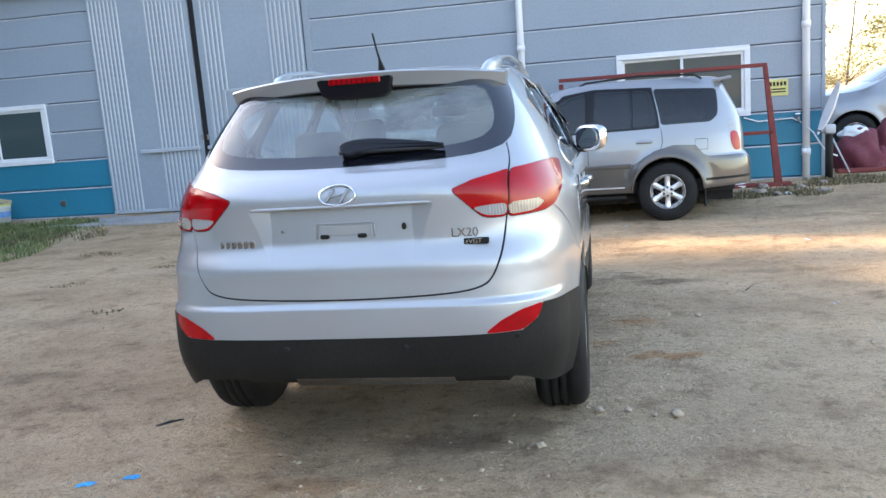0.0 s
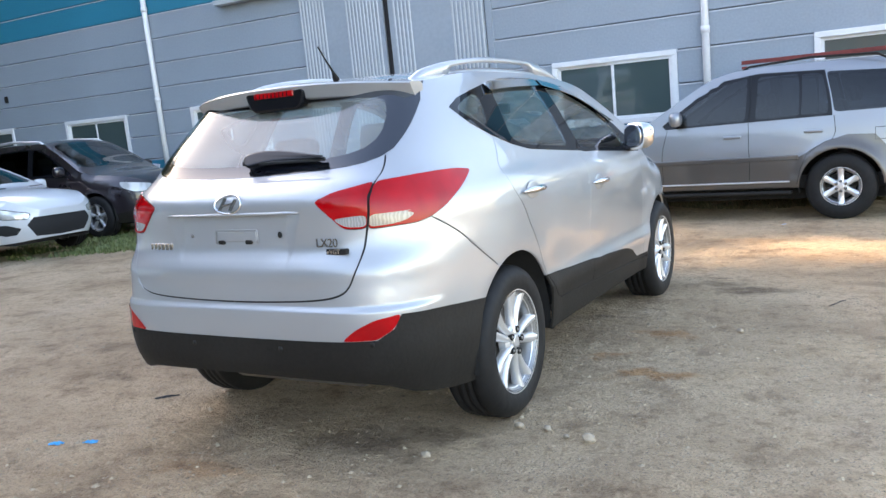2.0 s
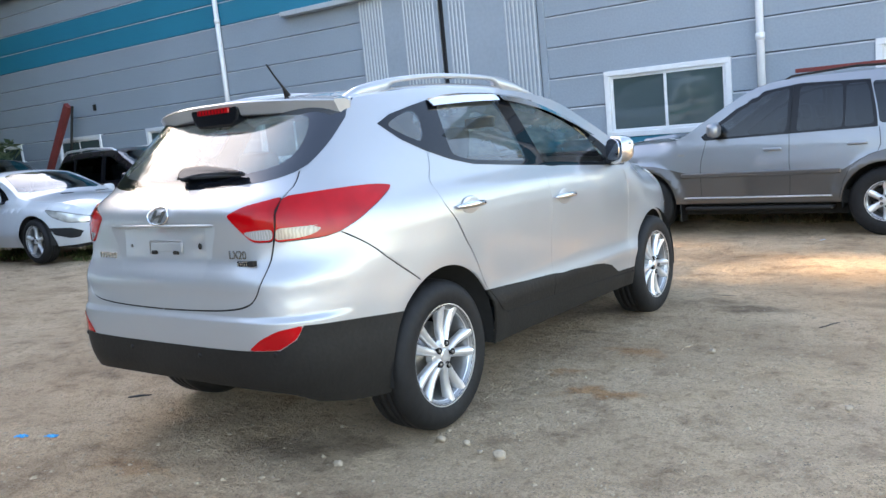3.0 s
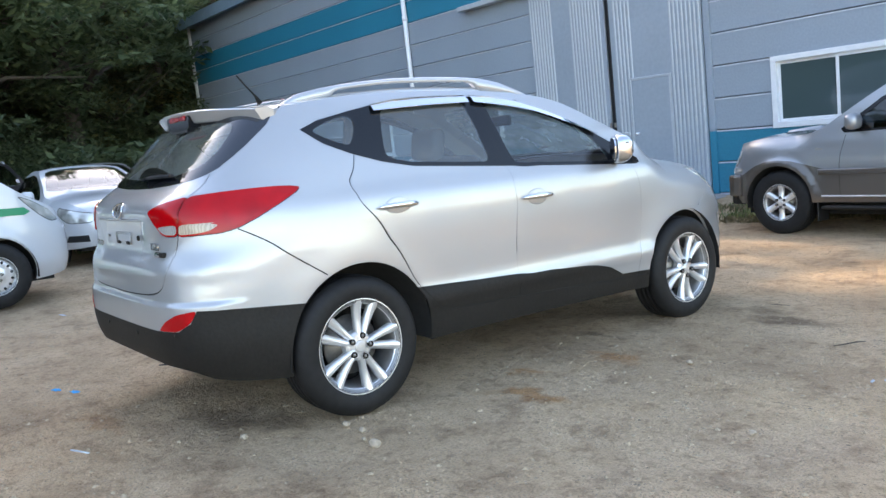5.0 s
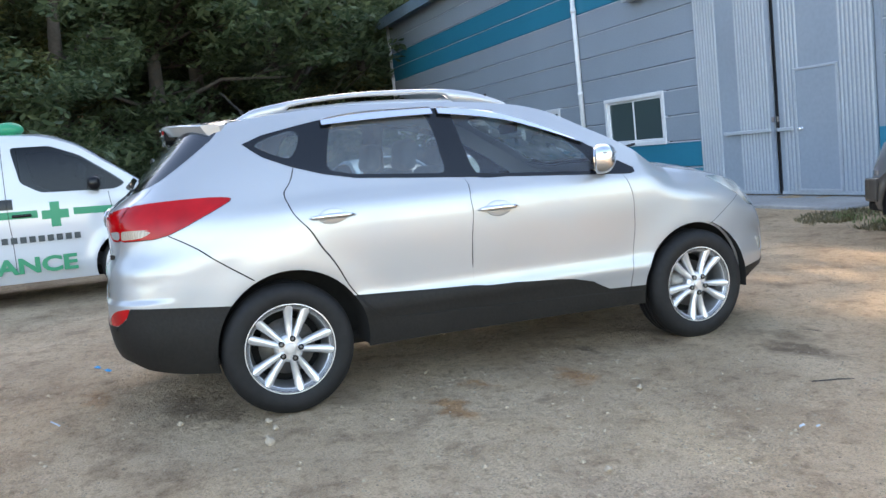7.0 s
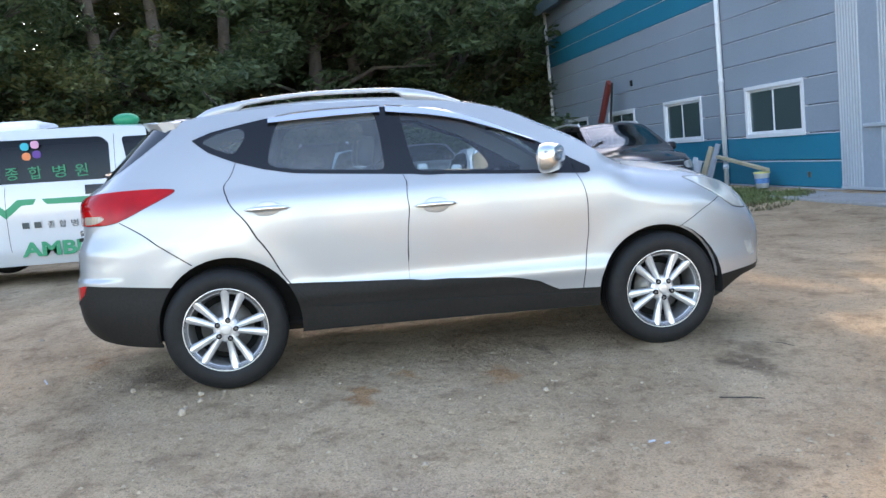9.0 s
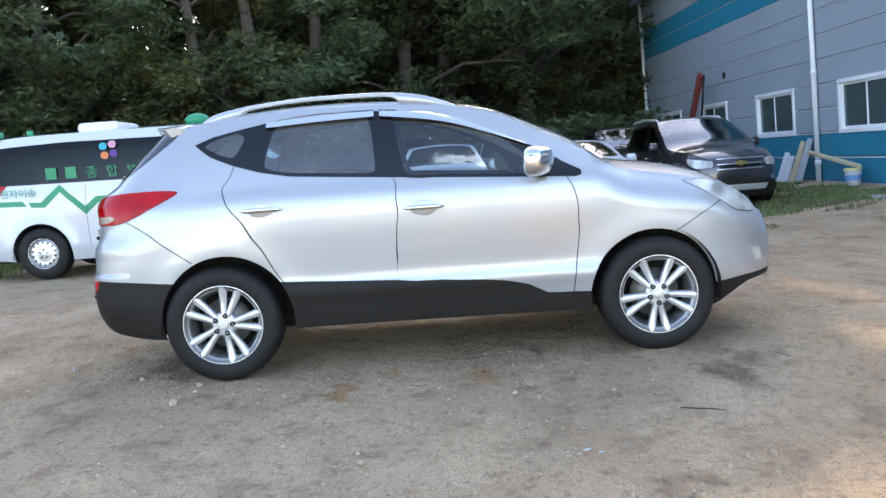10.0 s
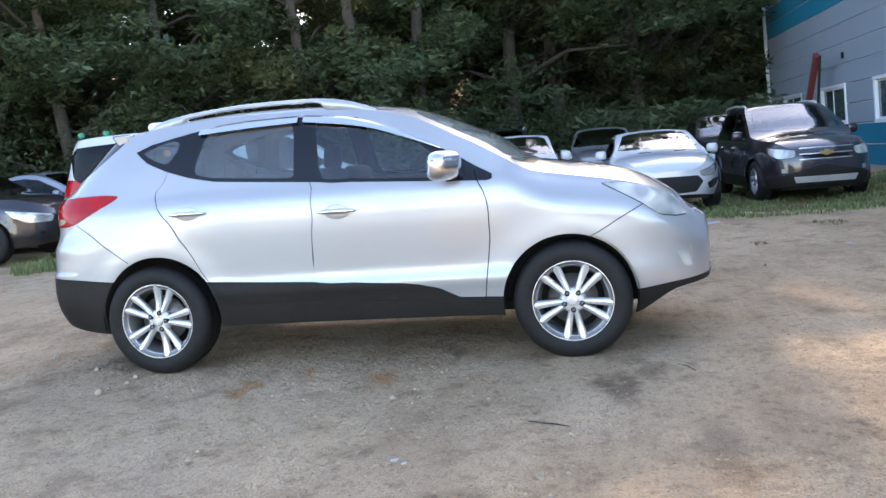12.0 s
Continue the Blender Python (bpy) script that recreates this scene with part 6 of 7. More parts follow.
saloon = dict(
    w=.895, belt=.98, roof=1.47, yr=-2.30, yf=2.28, hub=1.34, r=.33, rim=.21, style="five", cowl=1.0, step=.06,
    top=car_top(1.47, -2.3, 2.28, 1.0, 1.0, 1.06),
    dlo=[(-1.35, 1.16), (-.9, 1.36), (-.2, 1.40), (.1, 1.36), (.5, 1.18), (.8, 1.02), (.65, .98), (-1.1, 1.02)],
    glass=[[(-.95, 1.31), (-.3, 1.37), (-.25, 1.03), (-1.0, 1.06)], [(-.18, 1.37), (.1, 1.33), (.45, 1.17), (.68, 1.03), (-.12, 1.02)]], gaps=[[(-.215, 1.0), (-.2, .4)], [(.74, 1.0), (.78, .4)], [(-1.0, 1.0), (-.82, .45)]],
    head=[(1.66, .88), (1.95, .84), ("f", .42, .76), ("f", .46, .64), (2.02, .64), (1.80, .74)], tail=[(-2.1, 1.0), ("r", .7, 1.0), ("r", .7, .85), (-2.1, .85)],
    over=[("grille", [("f", 0, .74), ("f", .36, .73), ("f", .34, .62), ("f", 0, .60)], "gloss", -.008, "black grille"), ("lower_grille", [("f", 0, .56), ("f", .40, .56), ("f", .36, .34), ("f", 0, .33)], "seam", -.008, ""), ("fog_lamp", [("f", .74, .46), ("f", .52, .46), ("f", .50, .36), ("f", .76, .36)], "seam", -.006, "")],
    lower=[], lower_mat=None, screen=(.13, .95, .56, .72), mirror=(.66, 1.06), mirror_mat=M["whitepaint"], handles=[(-.9, .9), (-.02, .88)])
vehicle("saloon_car", "white saloon car parked facing the yard behind the van", on_yard(-10.6, .30, -90, .02), M["whitepaint"], saloon)
mpv = dict(saloon)
mpv.update(top=suv_top(1.60, -2.2, 2.2, 1.1, 1.05), roof=1.60, belt=1.02, yr=-2.2, yf=2.2, mirror_mat=M["greypaint"], screen=(.15, 1.05, .58, .74),
           dlo=[(-1.9, 1.3), (-1.4, 1.48), (-.4, 1.52), (.1, 1.47), (.5, 1.25), (.85, 1.06), (.7, 1.02), (-1.6, 1.08)], glass=[[(-1.0, 1.47), (-.3, 1.49), (-.25, 1.07), (-1.0, 1.09)], [(-.18, 1.49), (.1, 1.44), (.45, 1.24), (.7, 1.07), (-.12, 1.06)], [(-1.75, 1.3), (-1.4, 1.44), (-1.08, 1.46), (-1.08, 1.10), (-1.6, 1.12)]])
vehicle("minivan_car", "grey minivan parked in the back row by the trees", on_yard(-16.4, 2.15, -90, .02), M["greypaint"], mpv)
dark = dict(mpv)
dark.update(top=suv_top(1.72, -2.3, 2.3, 1.1, 1.1), roof=1.72, belt=1.1, yr=-2.3, yf=2.3, w=.93, mirror_mat=M["blackpaint"], rails=(-1.5, -.1), rail_mat="alloy", r=.36,
            dlo=[(-1.9, 1.42), (-1.4, 1.58), (-.4, 1.63), (.1, 1.58), (.5, 1.34), (.85, 1.14), (.7, 1.09), (-1.6, 1.14)], glass=[[(-1.0, 1.57), (-.3, 1.59), (-.25, 1.15), (-1.0, 1.17)], [(-.18, 1.59), (.1, 1.54), (.45, 1.33), (.7, 1.15), (-.12, 1.14)], [(-1.75, 1.4), (-1.4, 1.54), (-1.08, 1.56), (-1.08, 1.18), (-1.6, 1.2)]])
vehicle("suv_car", "black SUV with roof rails parked in the back row", on_yard(-16.2, -.45, -90, .06), M["blackpaint"], dark)
vehicle("suv_car", "dark SUV parked in the back row behind the coupe", on_yard(-16.6, 5.25, -90, .0), M["blackpaint"], dict(dark, rails=None))
vehicle("suv_car", "black SUV with a roof rack parked behind the ambulance", on_yard(-7.5, -9.58, 0, .05), M["blackpaint"], dict(dark, lower=[[(-3, .55), (1.7, .5), (1.7, .05), ("r", 0, .05), ("r", 0, .55)]], lower_mat=M["clad"]))
vehicle("saloon_car", "silver saloon car parked in the grass by the trees", on_yard(-9.75, -9.0, 0, .05), M["silver2"], dict(saloon, mirror_mat=M["silver2"]))
vehicle("suv_car", "silver SUV parked beyond the workshop corner", pose(6.55, 10.75, .06) @ pose(0, 0, 0, 0, 0, 88), M["silver2"], dict(dark, mirror_mat=M["silver2"], rails=None, lower=[[(-3, .55), (1.7, .5), (1.7, .05), ("r", 0, .05), ("r", 0, .55)]], lower_mat=M["clad"]))


# ---- small things by the wall ----
gantry = thing("gantry", "red oxide steel gantry leaning by the wall window", "gantry")
fy = 7.75
for name, x0, x1, z0, z1 in (("top_bar", .37, 3.37, 1.645, 1.70), ("mid_bar", 2.77, 3.45, .67, .72)):
    box(name, x0, x1, fy, fy + .07, z0, z1, M["redsteel"], gantry, .006)
put("leg", slab("leg", [(3.315, 1.66), (3.372, 1.66), (3.58, -.10), (3.47, -.10)], .035, M["redsteel"], "y", .005), gantry, pose(0, fy + .035, 0))
box("leg", .37, .44, fy, fy + .07, -.16, 1.62, M["redsteel"], gantry, .006)
box("foot", 2.80, 3.70, fy - .02, fy + .10, -.12, -.05, M["redsteel"], gantry, .006)

sign = thing("wall_sign", "small yellow notice with dark lettering on the wall", "sign")
yellow = mat("yellow_card", (.66, .60, .22), .5, vary=.08, scale=20)
box("board", 3.50, 3.80, WALL_Y - .016, WALL_Y - .004, 1.20, 1.45, yellow, sign, .003)
for i in range(5):
    box("lettering_bar", 3.525 + .052 * i, 3.56 + .052 * i, WALL_Y - .019, WALL_Y - .0165, 1.35, 1.41, M["seam"], sign)
for i in range(2):
    box("lettering_bar", 3.55, 3.76, WALL_Y - .019, WALL_Y - .0165, 1.25 + .04 * i, 1.27 + .04 * i, M["seam"], sign)

tap = thing("garden_tap", "grey outdoor tap with a white hose on the wall", "tap")
put("spout", tube_mesh("spout", [(3.92, WALL_Y - .01, .86), (3.92, WALL_Y - .12, .86), (3.92, WALL_Y - .15, .80)], .02, M["steel"], 10), tap)
put("handle", soft_box("handle", (.09, .03, .03), M["chrome"], .4), tap, pose(3.92, WALL_Y - .09, .91))
hose = [(3.15, WALL_Y - .02, .90), (3.35, WALL_Y - .03, .83), (3.6, WALL_Y - .03, .84), (3.85, WALL_Y - .05, .85), (4.0, WALL_Y - .09, .76), (4.12, WALL_Y - .18, .62), (4.22, WALL_Y - .18, .45), (4.32, WALL_Y - .2, .30), (4.45, WALL_Y - .25, .25)]
put("hose", tube_mesh("hose", hose, .011, M["white"], 8), tap, None, "white plastic hose")

dish = thing("satellite_dish", "white satellite dish on a dark post by the corner", "satellite dish")
put("post", tube_mesh("post", [(4.33, 8.20, -.25), (4.33, 8.20, .72)], .055, M["clad"], 12), dish)
bm = bmesh.new()
bmesh.ops.create_uvsphere(bm, u_segments=28, v_segments=14, radius=1)
bmesh.ops.delete(bm, geom=[v for v in bm.verts if v.co.z > -.72], context="VERTS")
for v in bm.verts:
    v.co = (v.co.x * .50, v.co.y * .66, (v.co.z + .72) * .35)
me = done(bm, "reflector", M["white"], True)
put("reflector", me, dish, Matrix.Translation((4.27, 8.10, .98)) @ Vector((-.93, .08, .35)).to_track_quat("Z", "Y").to_matrix().to_4x4())
put("feed_arm", tube_mesh("feed_arm", [(4.33, 8.20, .60), (4.12, 8.02, .66)], .014, M["steel"], 8), dish)
put("bracket", soft_box("bracket", (.16, .12, .14), M["joint"], .25), dish, pose(4.33, 8.18, .66))


def sack(x, y, z, sx, sy, sz, m, label, seed):
    bm = bmesh.new()
    bmesh.ops.create_icosphere(bm, subdivisions=4, radius=1)
    for v in bm.verts:
        d = v.co.normalized()
        n = noise.noise(d * 1.6 + Vector((seed, 0, 0))) * .28 + abs(noise.noise(d * 4.5 + Vector((0, seed, 0)))) * .16
        f = 1 + n
        v.co = (d.x * sx * f, d.y * sy * f, max(-.55, d.z) * sz * f)
    tagged(put("sack", done(bm, "sack", m, True), None, pose(x, y, z)), label, "sack", "sacks by the corner")


maroon = mat("maroon_woven_sack", (.16, .030, .045), .7, vary=.3, scale=40, stain=3, bump=.3)
for i, (x, y, z, a, b, c) in enumerate(((4.98, 9.0, .17, .34, .30, .40), (5.50, 9.35, .22, .26, .28, .44), (6.05, 9.45, .12, .34, .26, .26), (5.28, 9.12, .05, .20, .22, .24))):
    sack(x, y, z, a, b, c, maroon, "crumpled maroon woven sack heaped by the corner", 3.1 * i)
sack(4.92, 9.02, .52, .22, .17, .11, M["white"], "crumpled white plastic sack on the heap", 8.0)
board = thing("scrap_board", "low reddish scrap board on the ground by the sacks", "board")
box("plank", 4.55, 6.6, 8.55, 8.72, -.06, .0, M["redsteel"], board, .01)
rod = thing("rod", "thin pale rod leaning on the sacks", "rod")
put("shaft", tube_mesh("shaft", [(4.72, 8.55, -.05), (4.45, 8.6, .55)], .014, M["joint"], 8), rod)

wood = mat("pale_board", (.55, .46, .30), .8, vary=.2, scale=30, stain=4, bump=.3)
bucket = thing("bucket", "white plastic bucket with blue print on the grass by the wall", "bucket", pose(-9.72, 8.02, -.05))
put("tub", lathe("tub", [(0, .0), (.12, .0), (.15, .28), (.155, .285), (.155, .30), (.14, .30), (.11, .02), (0, .02)], M["white"], 28), bucket, pose(0, 0, 0, 0, -90, 0))
put("print", lathe("print", [(.137, .10), (.146, .20)], mat("blue_print", (.12, .28, .55), .5, vary=.6, scale=40), 28), bucket, pose(0, 0, 0, 0, -90, 0) @ pose(0, 0, 0))
put("lid", lathe("lid", [(0, .325), (.15, .325), (.16, .31), (.16, .295)], yellow, 28), bucket, pose(0, 0, 0, 0, -90, 0))
plank = thing("plank", "pale timber plank resting on the bucket", "plank")
put("timber", slab("timber", [(-11.55, .62), (-9.55, .34), (-9.55, .28), (-11.55, .56)], .05, wood, "y", .004), plank, pose(0, 8.05, 0))
for x, h, lean, m in ((-12.28, 1.0, 6, M["joint"]), (-12.62, .95, 9, wood), (-12.95, .62, 5, M["white"]), (-13.25, .7, 8, M["white"])):
    b = tagged(put("board", slab("board", [(-.11, 0), (.13, 0), (.10, h), (-.08, h)], .02, m, "y", .004), None, pose(x, 8.12, -.10, -16, lean, 0)), "pale board leaning against the teal wall base", "board", "boards leaning on the wall")
brace = thing("steel_brace", "red steel beam leaning beside the far wall", "beam")
put("beam", slab("beam", [(-20.0, -.10), (-19.8, -.10), (-17.37, 2.74), (-17.55, 2.88)], .06, M["redsteel"], "y", .02), brace, pose(0, 7.9, 0))
put("strut", tube_mesh("strut", [(-18.3, 7.95, -.1), (-17.36, 7.95, 2.78)], .035, M["clad"], 8), brace)

lock = thing("gate_lock", "small steel hasp between the gate leaves", "lock")
for x in (-5.80, -5.70):
    box("hasp", x - .02, x + .02, WALL_Y - .13, WALL_Y - .09, 1.16, 1.25, M["steel"], lock, .006)
knob = thing("door_knob", "round steel knob on the wicket door", "knob")
put("ball", ball("ball", (.03, .03, .03), M["chrome"], 14), knob, pose(-5.22, WALL_Y - .12, 1.02))
put("rose", lathe("rose", [(0, .03), (.02, .03), (.035, 0)], M["chrome"], 16), knob, pose(-5.22, WALL_Y - .088, 1.02, 0, 0, -90))
apron = thing("gate_apron", "worn concrete apron in front of the gate", "apron", kind="structure")
box("slab", -8.3, -3.4, 7.25, 8.42, -.40, -.075, M["concrete"], apron, .02)
spot = thing("wall_vent", "small dark vent cap high on the panel wall", "vent", kind="structure")
box("cap", -17.14, -17.04, WALL_Y - .05, WALL_Y - .002, 2.62, 2.78, M["clad"], spot, .01)
vent = thing("wall_vent", "small grey vent on the panel wall", "vent", kind="structure")
box("plate", -8.80, -8.70, WALL_Y - .02, WALL_Y, .14, .24, M["steel"], vent, .004)

# ---- litter on the yard ----
stone_mat = mat("field_stone", (.42, .33, .235), .85, vary=.2, scale=30, bump=.4)


def stone(x, y, s, seed):
    bm = bmesh.new()
    bmesh.ops.create_icosphere(bm, subdivisions=3, radius=1)
    for v in bm.verts:
        f = 1 + .35 * noise.noise(v.co * 1.1 + Vector((seed, seed, 0))) + .1 * noise.noise(v.co * 3 + Vector((0, seed, 0)))
        v.co = Vector((v.co.x * s, v.co.y * s * .8, v.co.z * s * .7)) * f
    tagged(put("stone", done(bm, "stone", stone_mat, True), None, pose(x, y, ground_z(x, y) + s * .4)), "rounded beige field stone lying on the sandy ground", "stone", "stones on the yard")


for i, (x, y, s) in enumerate(((1.20, -1.535, .029), (.86, -1.48, .022), (.62, -1.9, .022), (.99, -1.47, .018), (1.10, -1.53, .014), (-1.3, -3.0, .022), (1.5, .35, .02), (2.35, -.4, .018))):
    stone(x, y, s, i * 1.7)


def litter(name, pts, rad, m, label, cat):
    pts = [(x, y, ground_z(x, y) + dz) for x, y, dz in pts]
    tagged(put(name, tube_mesh(name, pts, rad, m, 7)), label, cat)


bark = mat("twig_bark", (.05, .04, .032), .9, vary=.3, scale=60)
litter("stick", [(1.93, 1.09, .006), (1.97, 1.16, .009), (1.99, 1.22, .009), (2.02, 1.28, .006)], [.003, .004, .004, .002], bark, "thin dark stick lying on the sandy ground", "stick")
litter("rubber_strip", [(-1.25, -1.67, .008), (-1.20, -1.625, .010), (-1.15, -1.58, .008)], [.004, .008, .004], M["black"], "black rubber strip lying on the sandy ground", "strip")
litter("twig", [(.95, 1.8, .006), (1.1, 1.92, .012), (1.18, 1.95, .006)], .004, bark, "dry twig lying on the sandy ground", "twig")
litter("straw", [(.1, -2.55, .006), (.22, -2.5, .006)], .005, M["joint"], "pale straw lying on the sandy ground", "straw")
blue = mat("blue_film", (.02, .34, .66), .4)
for x, y in ((-1.185, -2.33), (-1.025, -2.26)):
    bm = bmesh.new()
    bmesh.ops.create_grid(bm, x_segments=10, y_segments=5, size=1)
    for v in bm.verts:
        n = noise.noise(Vector((v.co.x * 2 + x * 9, v.co.y * 2, 0)))
        v.co = (v.co.x * .034 + .014 * n, v.co.y * .014 * (1 + n), .012 + .016 * noise.noise(Vector((v.co.x * 3, v.co.y * 3, x))))
    bmesh.ops.solidify(bm, geom=bm.faces[:], thickness=.002)
    tagged(put("plastic_scrap", done(bm, "plastic_scrap", blue), None, pose(x, y, ground_z(x, y), 0, 0, 20)), "torn bright blue plastic scrap on the ground", "litter", "blue scraps on the yard")
for x, y, s in ((2.40, .55, .017), (2.44, .60, .012), (2.9, 3.4, .04), (-4.2, -1.6, .05), (-6.5, 3.3, .10), (3.6, 2.2, .025), (1.2, 5.0, .03), (-3.5, 4.2, .05)):
    me = slab("paper_scrap", [(-s, -s * .3), (s * .8, -s * .4), (s, s * .3), (-s * .7, s * .35)], .002, M["joint"], "z", 0)
    tagged(put("paper_scrap", me, None, pose(x, y, ground_z(x, y) + .012, 6, -4, 40 * x)), "small white scrap lying on the yard", "litter", "white scraps on the yard")


def scatter_mesh(name, n, area, size, material, label, flat=.6, dens=None, seed=1):
    """Many small stones in one mesh."""
    rnd = random.Random(seed)
    base = [(1, 0, 0), (0, 1, 0), (-1, 0, 0), (0, -1, 0), (0, 0, 1)]
    tri = [(0, 1, 4), (1, 2, 4), (2, 3, 4), (3, 0, 4)]
    verts, faces = [], []
    while len(verts) < n * 5:
        x, y = rnd.uniform(area[0], area[1]), rnd.uniform(area[2], area[3])
        if dens and rnd.random() > dens(x, y):
            continue
        s = size[0] + (size[1] - size[0]) * rnd.random() ** 4
        a = rnd.uniform(0, 6.28)
        k = len(verts)
        z = ground_z(x, y) + rough(x, y)
        for bx, by, bz in base:
            q = s * rnd.uniform(.7, 1.3)
            verts.append((x + q * (bx * math.cos(a) - by * math.sin(a)), y + q * (bx * math.sin(a) + by * math.cos(a)), z - .25 * s + q * bz * flat))
        faces += [(k + i, k + j, k + m) for i, j, m in tri]
    me = mesh_of(name, verts, faces, material, False)
    tagged(put(name, me), label, "gravel", kind="stuff")


def patchy(x, y):
    return .25 + .75 * max(0, noise.noise(Vector((x * .45, y * .45, 7))) + .3)


gravel_mat = bpy.data.materials.new("loose_gravel")
gravel_mat.use_nodes = True
nt = gravel_mat.node_tree
geo, ramp = nt.nodes.new("ShaderNodeNewGeometry"), nt.nodes.new("ShaderNodeValToRGB")
ramp.color_ramp.elements[0].color, ramp.color_ramp.elements[1].color = (.20, .150, .098, 1), (.38, .285, .19, 1)
nt.links.new(geo.outputs["Random Per Island"], ramp.inputs["Fac"])
nt.links.new(ramp.outputs["Color"], nt.nodes["Principled BSDF"].inputs["Base Color"])
nt.nodes["Principled BSDF"].inputs["Roughness"].default_value = .9
clod_mat = mat("soil_clod", (.44, .335, .22), .95, vary=.35, scale=40, stain=2, bump=.5)
scatter_mesh("gravel", 70000, (-3.5, 5.2, -4.2, 4.5), (.003, .015), gravel_mat, "loose fine gravel strewn over the sandy yard", .38, patchy)
scatter_mesh("clods", 20000, (-4.5, 5.4, -4.6, 5.0), (.007, .026), clod_mat, "crumbly soil clods over the sandy yard", .55, patchy, 9)
scatter_mesh("pebbles", 9000, (-13, 7, -8, 7.5), (.008, .03), gravel_mat, "scattered pebbles over the sandy yard", .42, patchy, 2)


def grass_mesh(name, spots, n, height, material, label, seed):
    """Blades in tufts around spots (x, y, rx, ry)."""
    rnd = random.Random(seed)
    verts, faces = [], []
    total = sum(a * b for _, _, a, b in spots)
    for x, y, a, b in spots:
        for _ in range(int(n * a * b / total)):
            r, t = math.sqrt(rnd.random()), rnd.uniform(0, 6.28)
            px, py = x + a * r * math.cos(t), y + b * r * math.sin(t)
            if noise.noise(Vector((px * 1.3, py * 1.3, seed))) < (rnd.uniform(-.22, .42) if seed in (3, 8) else -.12) or py > WALL_Y - .04 and px < 4.3:
                continue
            h, w, d = height * rnd.uniform(.35, 1.2), .005 + .006 * rnd.random(), rnd.uniform(0, 6.28)
            bend = h * rnd.uniform(.2, .9)
            z = ground_z(px, py) + rough(px, py) - .01
            cx, cy = math.cos(d), math.sin(d)
            k = len(verts)
            verts += [(px - cy * w, py + cx * w, z), (px + cy * w, py - cx * w, z), (px + cx * bend * .4 - cy * w, py + cy * bend * .4 + cx * w, z + h * .6), (px + cx * bend * .4 + cy * w, py + cy * bend * .4 - cx * w, z + h * .6), (px + cx * bend, py + cy * bend, z + h)]
            faces += [(k, k + 1, k + 3, k + 2), (k + 2, k + 3, k + 4)]
    tagged(put(name, mesh_of(name, verts, faces, material, False)), label, "grass", kind="stuff")


def leaf_mat(name, dark, light, glow=.35):
    """Leaves: tone by island, light shining through."""
    m = bpy.data.materials.new(name)
    m.use_nodes = True
    nt = m.node_tree
    b = nt.nodes["Principled BSDF"]
    geo, ramp, tr, mix = (nt.nodes.new(k) for k in ("ShaderNodeNewGeometry", "ShaderNodeValToRGB", "ShaderNodeBsdfTranslucent", "ShaderNodeMixShader"))
    ramp.color_ramp.elements[0].color, ramp.color_ramp.elements[1].color = (*dark, 1), (*light, 1)
    nt.links.new(geo.outputs["Random Per Island"], ramp.inputs["Fac"])
    nt.links.new(ramp.outputs["Color"], b.inputs["Base Color"])
    nt.links.new(ramp.outputs["Color"], tr.inputs["Color"])
    b.inputs["Roughness"].default_value = .42
    mix.inputs["Fac"].default_value = glow
    nt.links.new(b.outputs["BSDF"], mix.inputs[1])
    nt.links.new(tr.outputs["BSDF"], mix.inputs[2])
    nt.links.new(mix.outputs["Shader"], nt.nodes["Material Output"].inputs["Surface"])
    return m


M["grass"] = leaf_mat("grass_blades", (.10, .14, .04), (.28, .31, .12), .3)
M["drygrass"] = leaf_mat("dry_weeds", (.12, .11, .05), (.30, .23, .12), .3)
M["leaf"] = leaf_mat("broad_leaves", (.065, .10, .045), (.18, .22, .105), .5)
M["leaf2"] = leaf_mat("yellowing_leaves", (.07, .09, .03), (.20, .19, .07), .5)
M["paleleaf"] = leaf_mat("pale_leaves", (.16, .16, .07), (.36, .33, .15), .5)
M["bark"] = mat("tree_bark", (.085, .068, .052), .95, vary=.35, scale=18, stain=3, bump=.6)
grass_mesh("grass", [(-8.7, 7.2, 1.5, .75), (-9.3, 7.3, 1.9, .9), (-10.6, 6.6, 2.4, 1.3), (-11.5, 6.9, 2.2, 1.2), (-12.5, 4.0, 3.5, 2.0), (-9.0, 4.2, 1.0, 1.2), (-14, 0, 3, 2.5), (-8.4, 4.4, 1.6, 2.0), (-8.9, 5.8, 1.8, 1.0), (-2.0, 7.0, 1.3, .55)], 116000, .085, M["grass"], "ragged green grass in front of the workshop wall", 3)
grass_mesh("dry_grass", [(-8.6, 7.6, 1.6, .5), (-8.6, 6.4, 1.9, 1.0), (-9.2, 5.0, 1.8, 1.4), (-2.2, 6.8, 1.6, .7)], 32000, .06, M["drygrass"], "dry yellowed grass thinning out into the yard", 8)
grass_mesh("weeds", [(2.6, 7.1, 1.5, .5), (.8, 7.0, 1.4, .8), (4.4, 7.9, 1.0, .35), (-2.9, 6.9, .6, .5)], 12000, .06, M["drygrass"], "dry weeds and debris along the wall foot", 4)
grass_mesh("verge_grass", [(-6.2, -6.6, 1.0, .7), (-8.6, -6.9, 1.8, 1.2), (-8.5, -11.8, 3, 1.6), (-12, -8, 2.5, 2.5)], 16000, .20, M["grass"], "tall weedy grass behind the parked cars", 5)
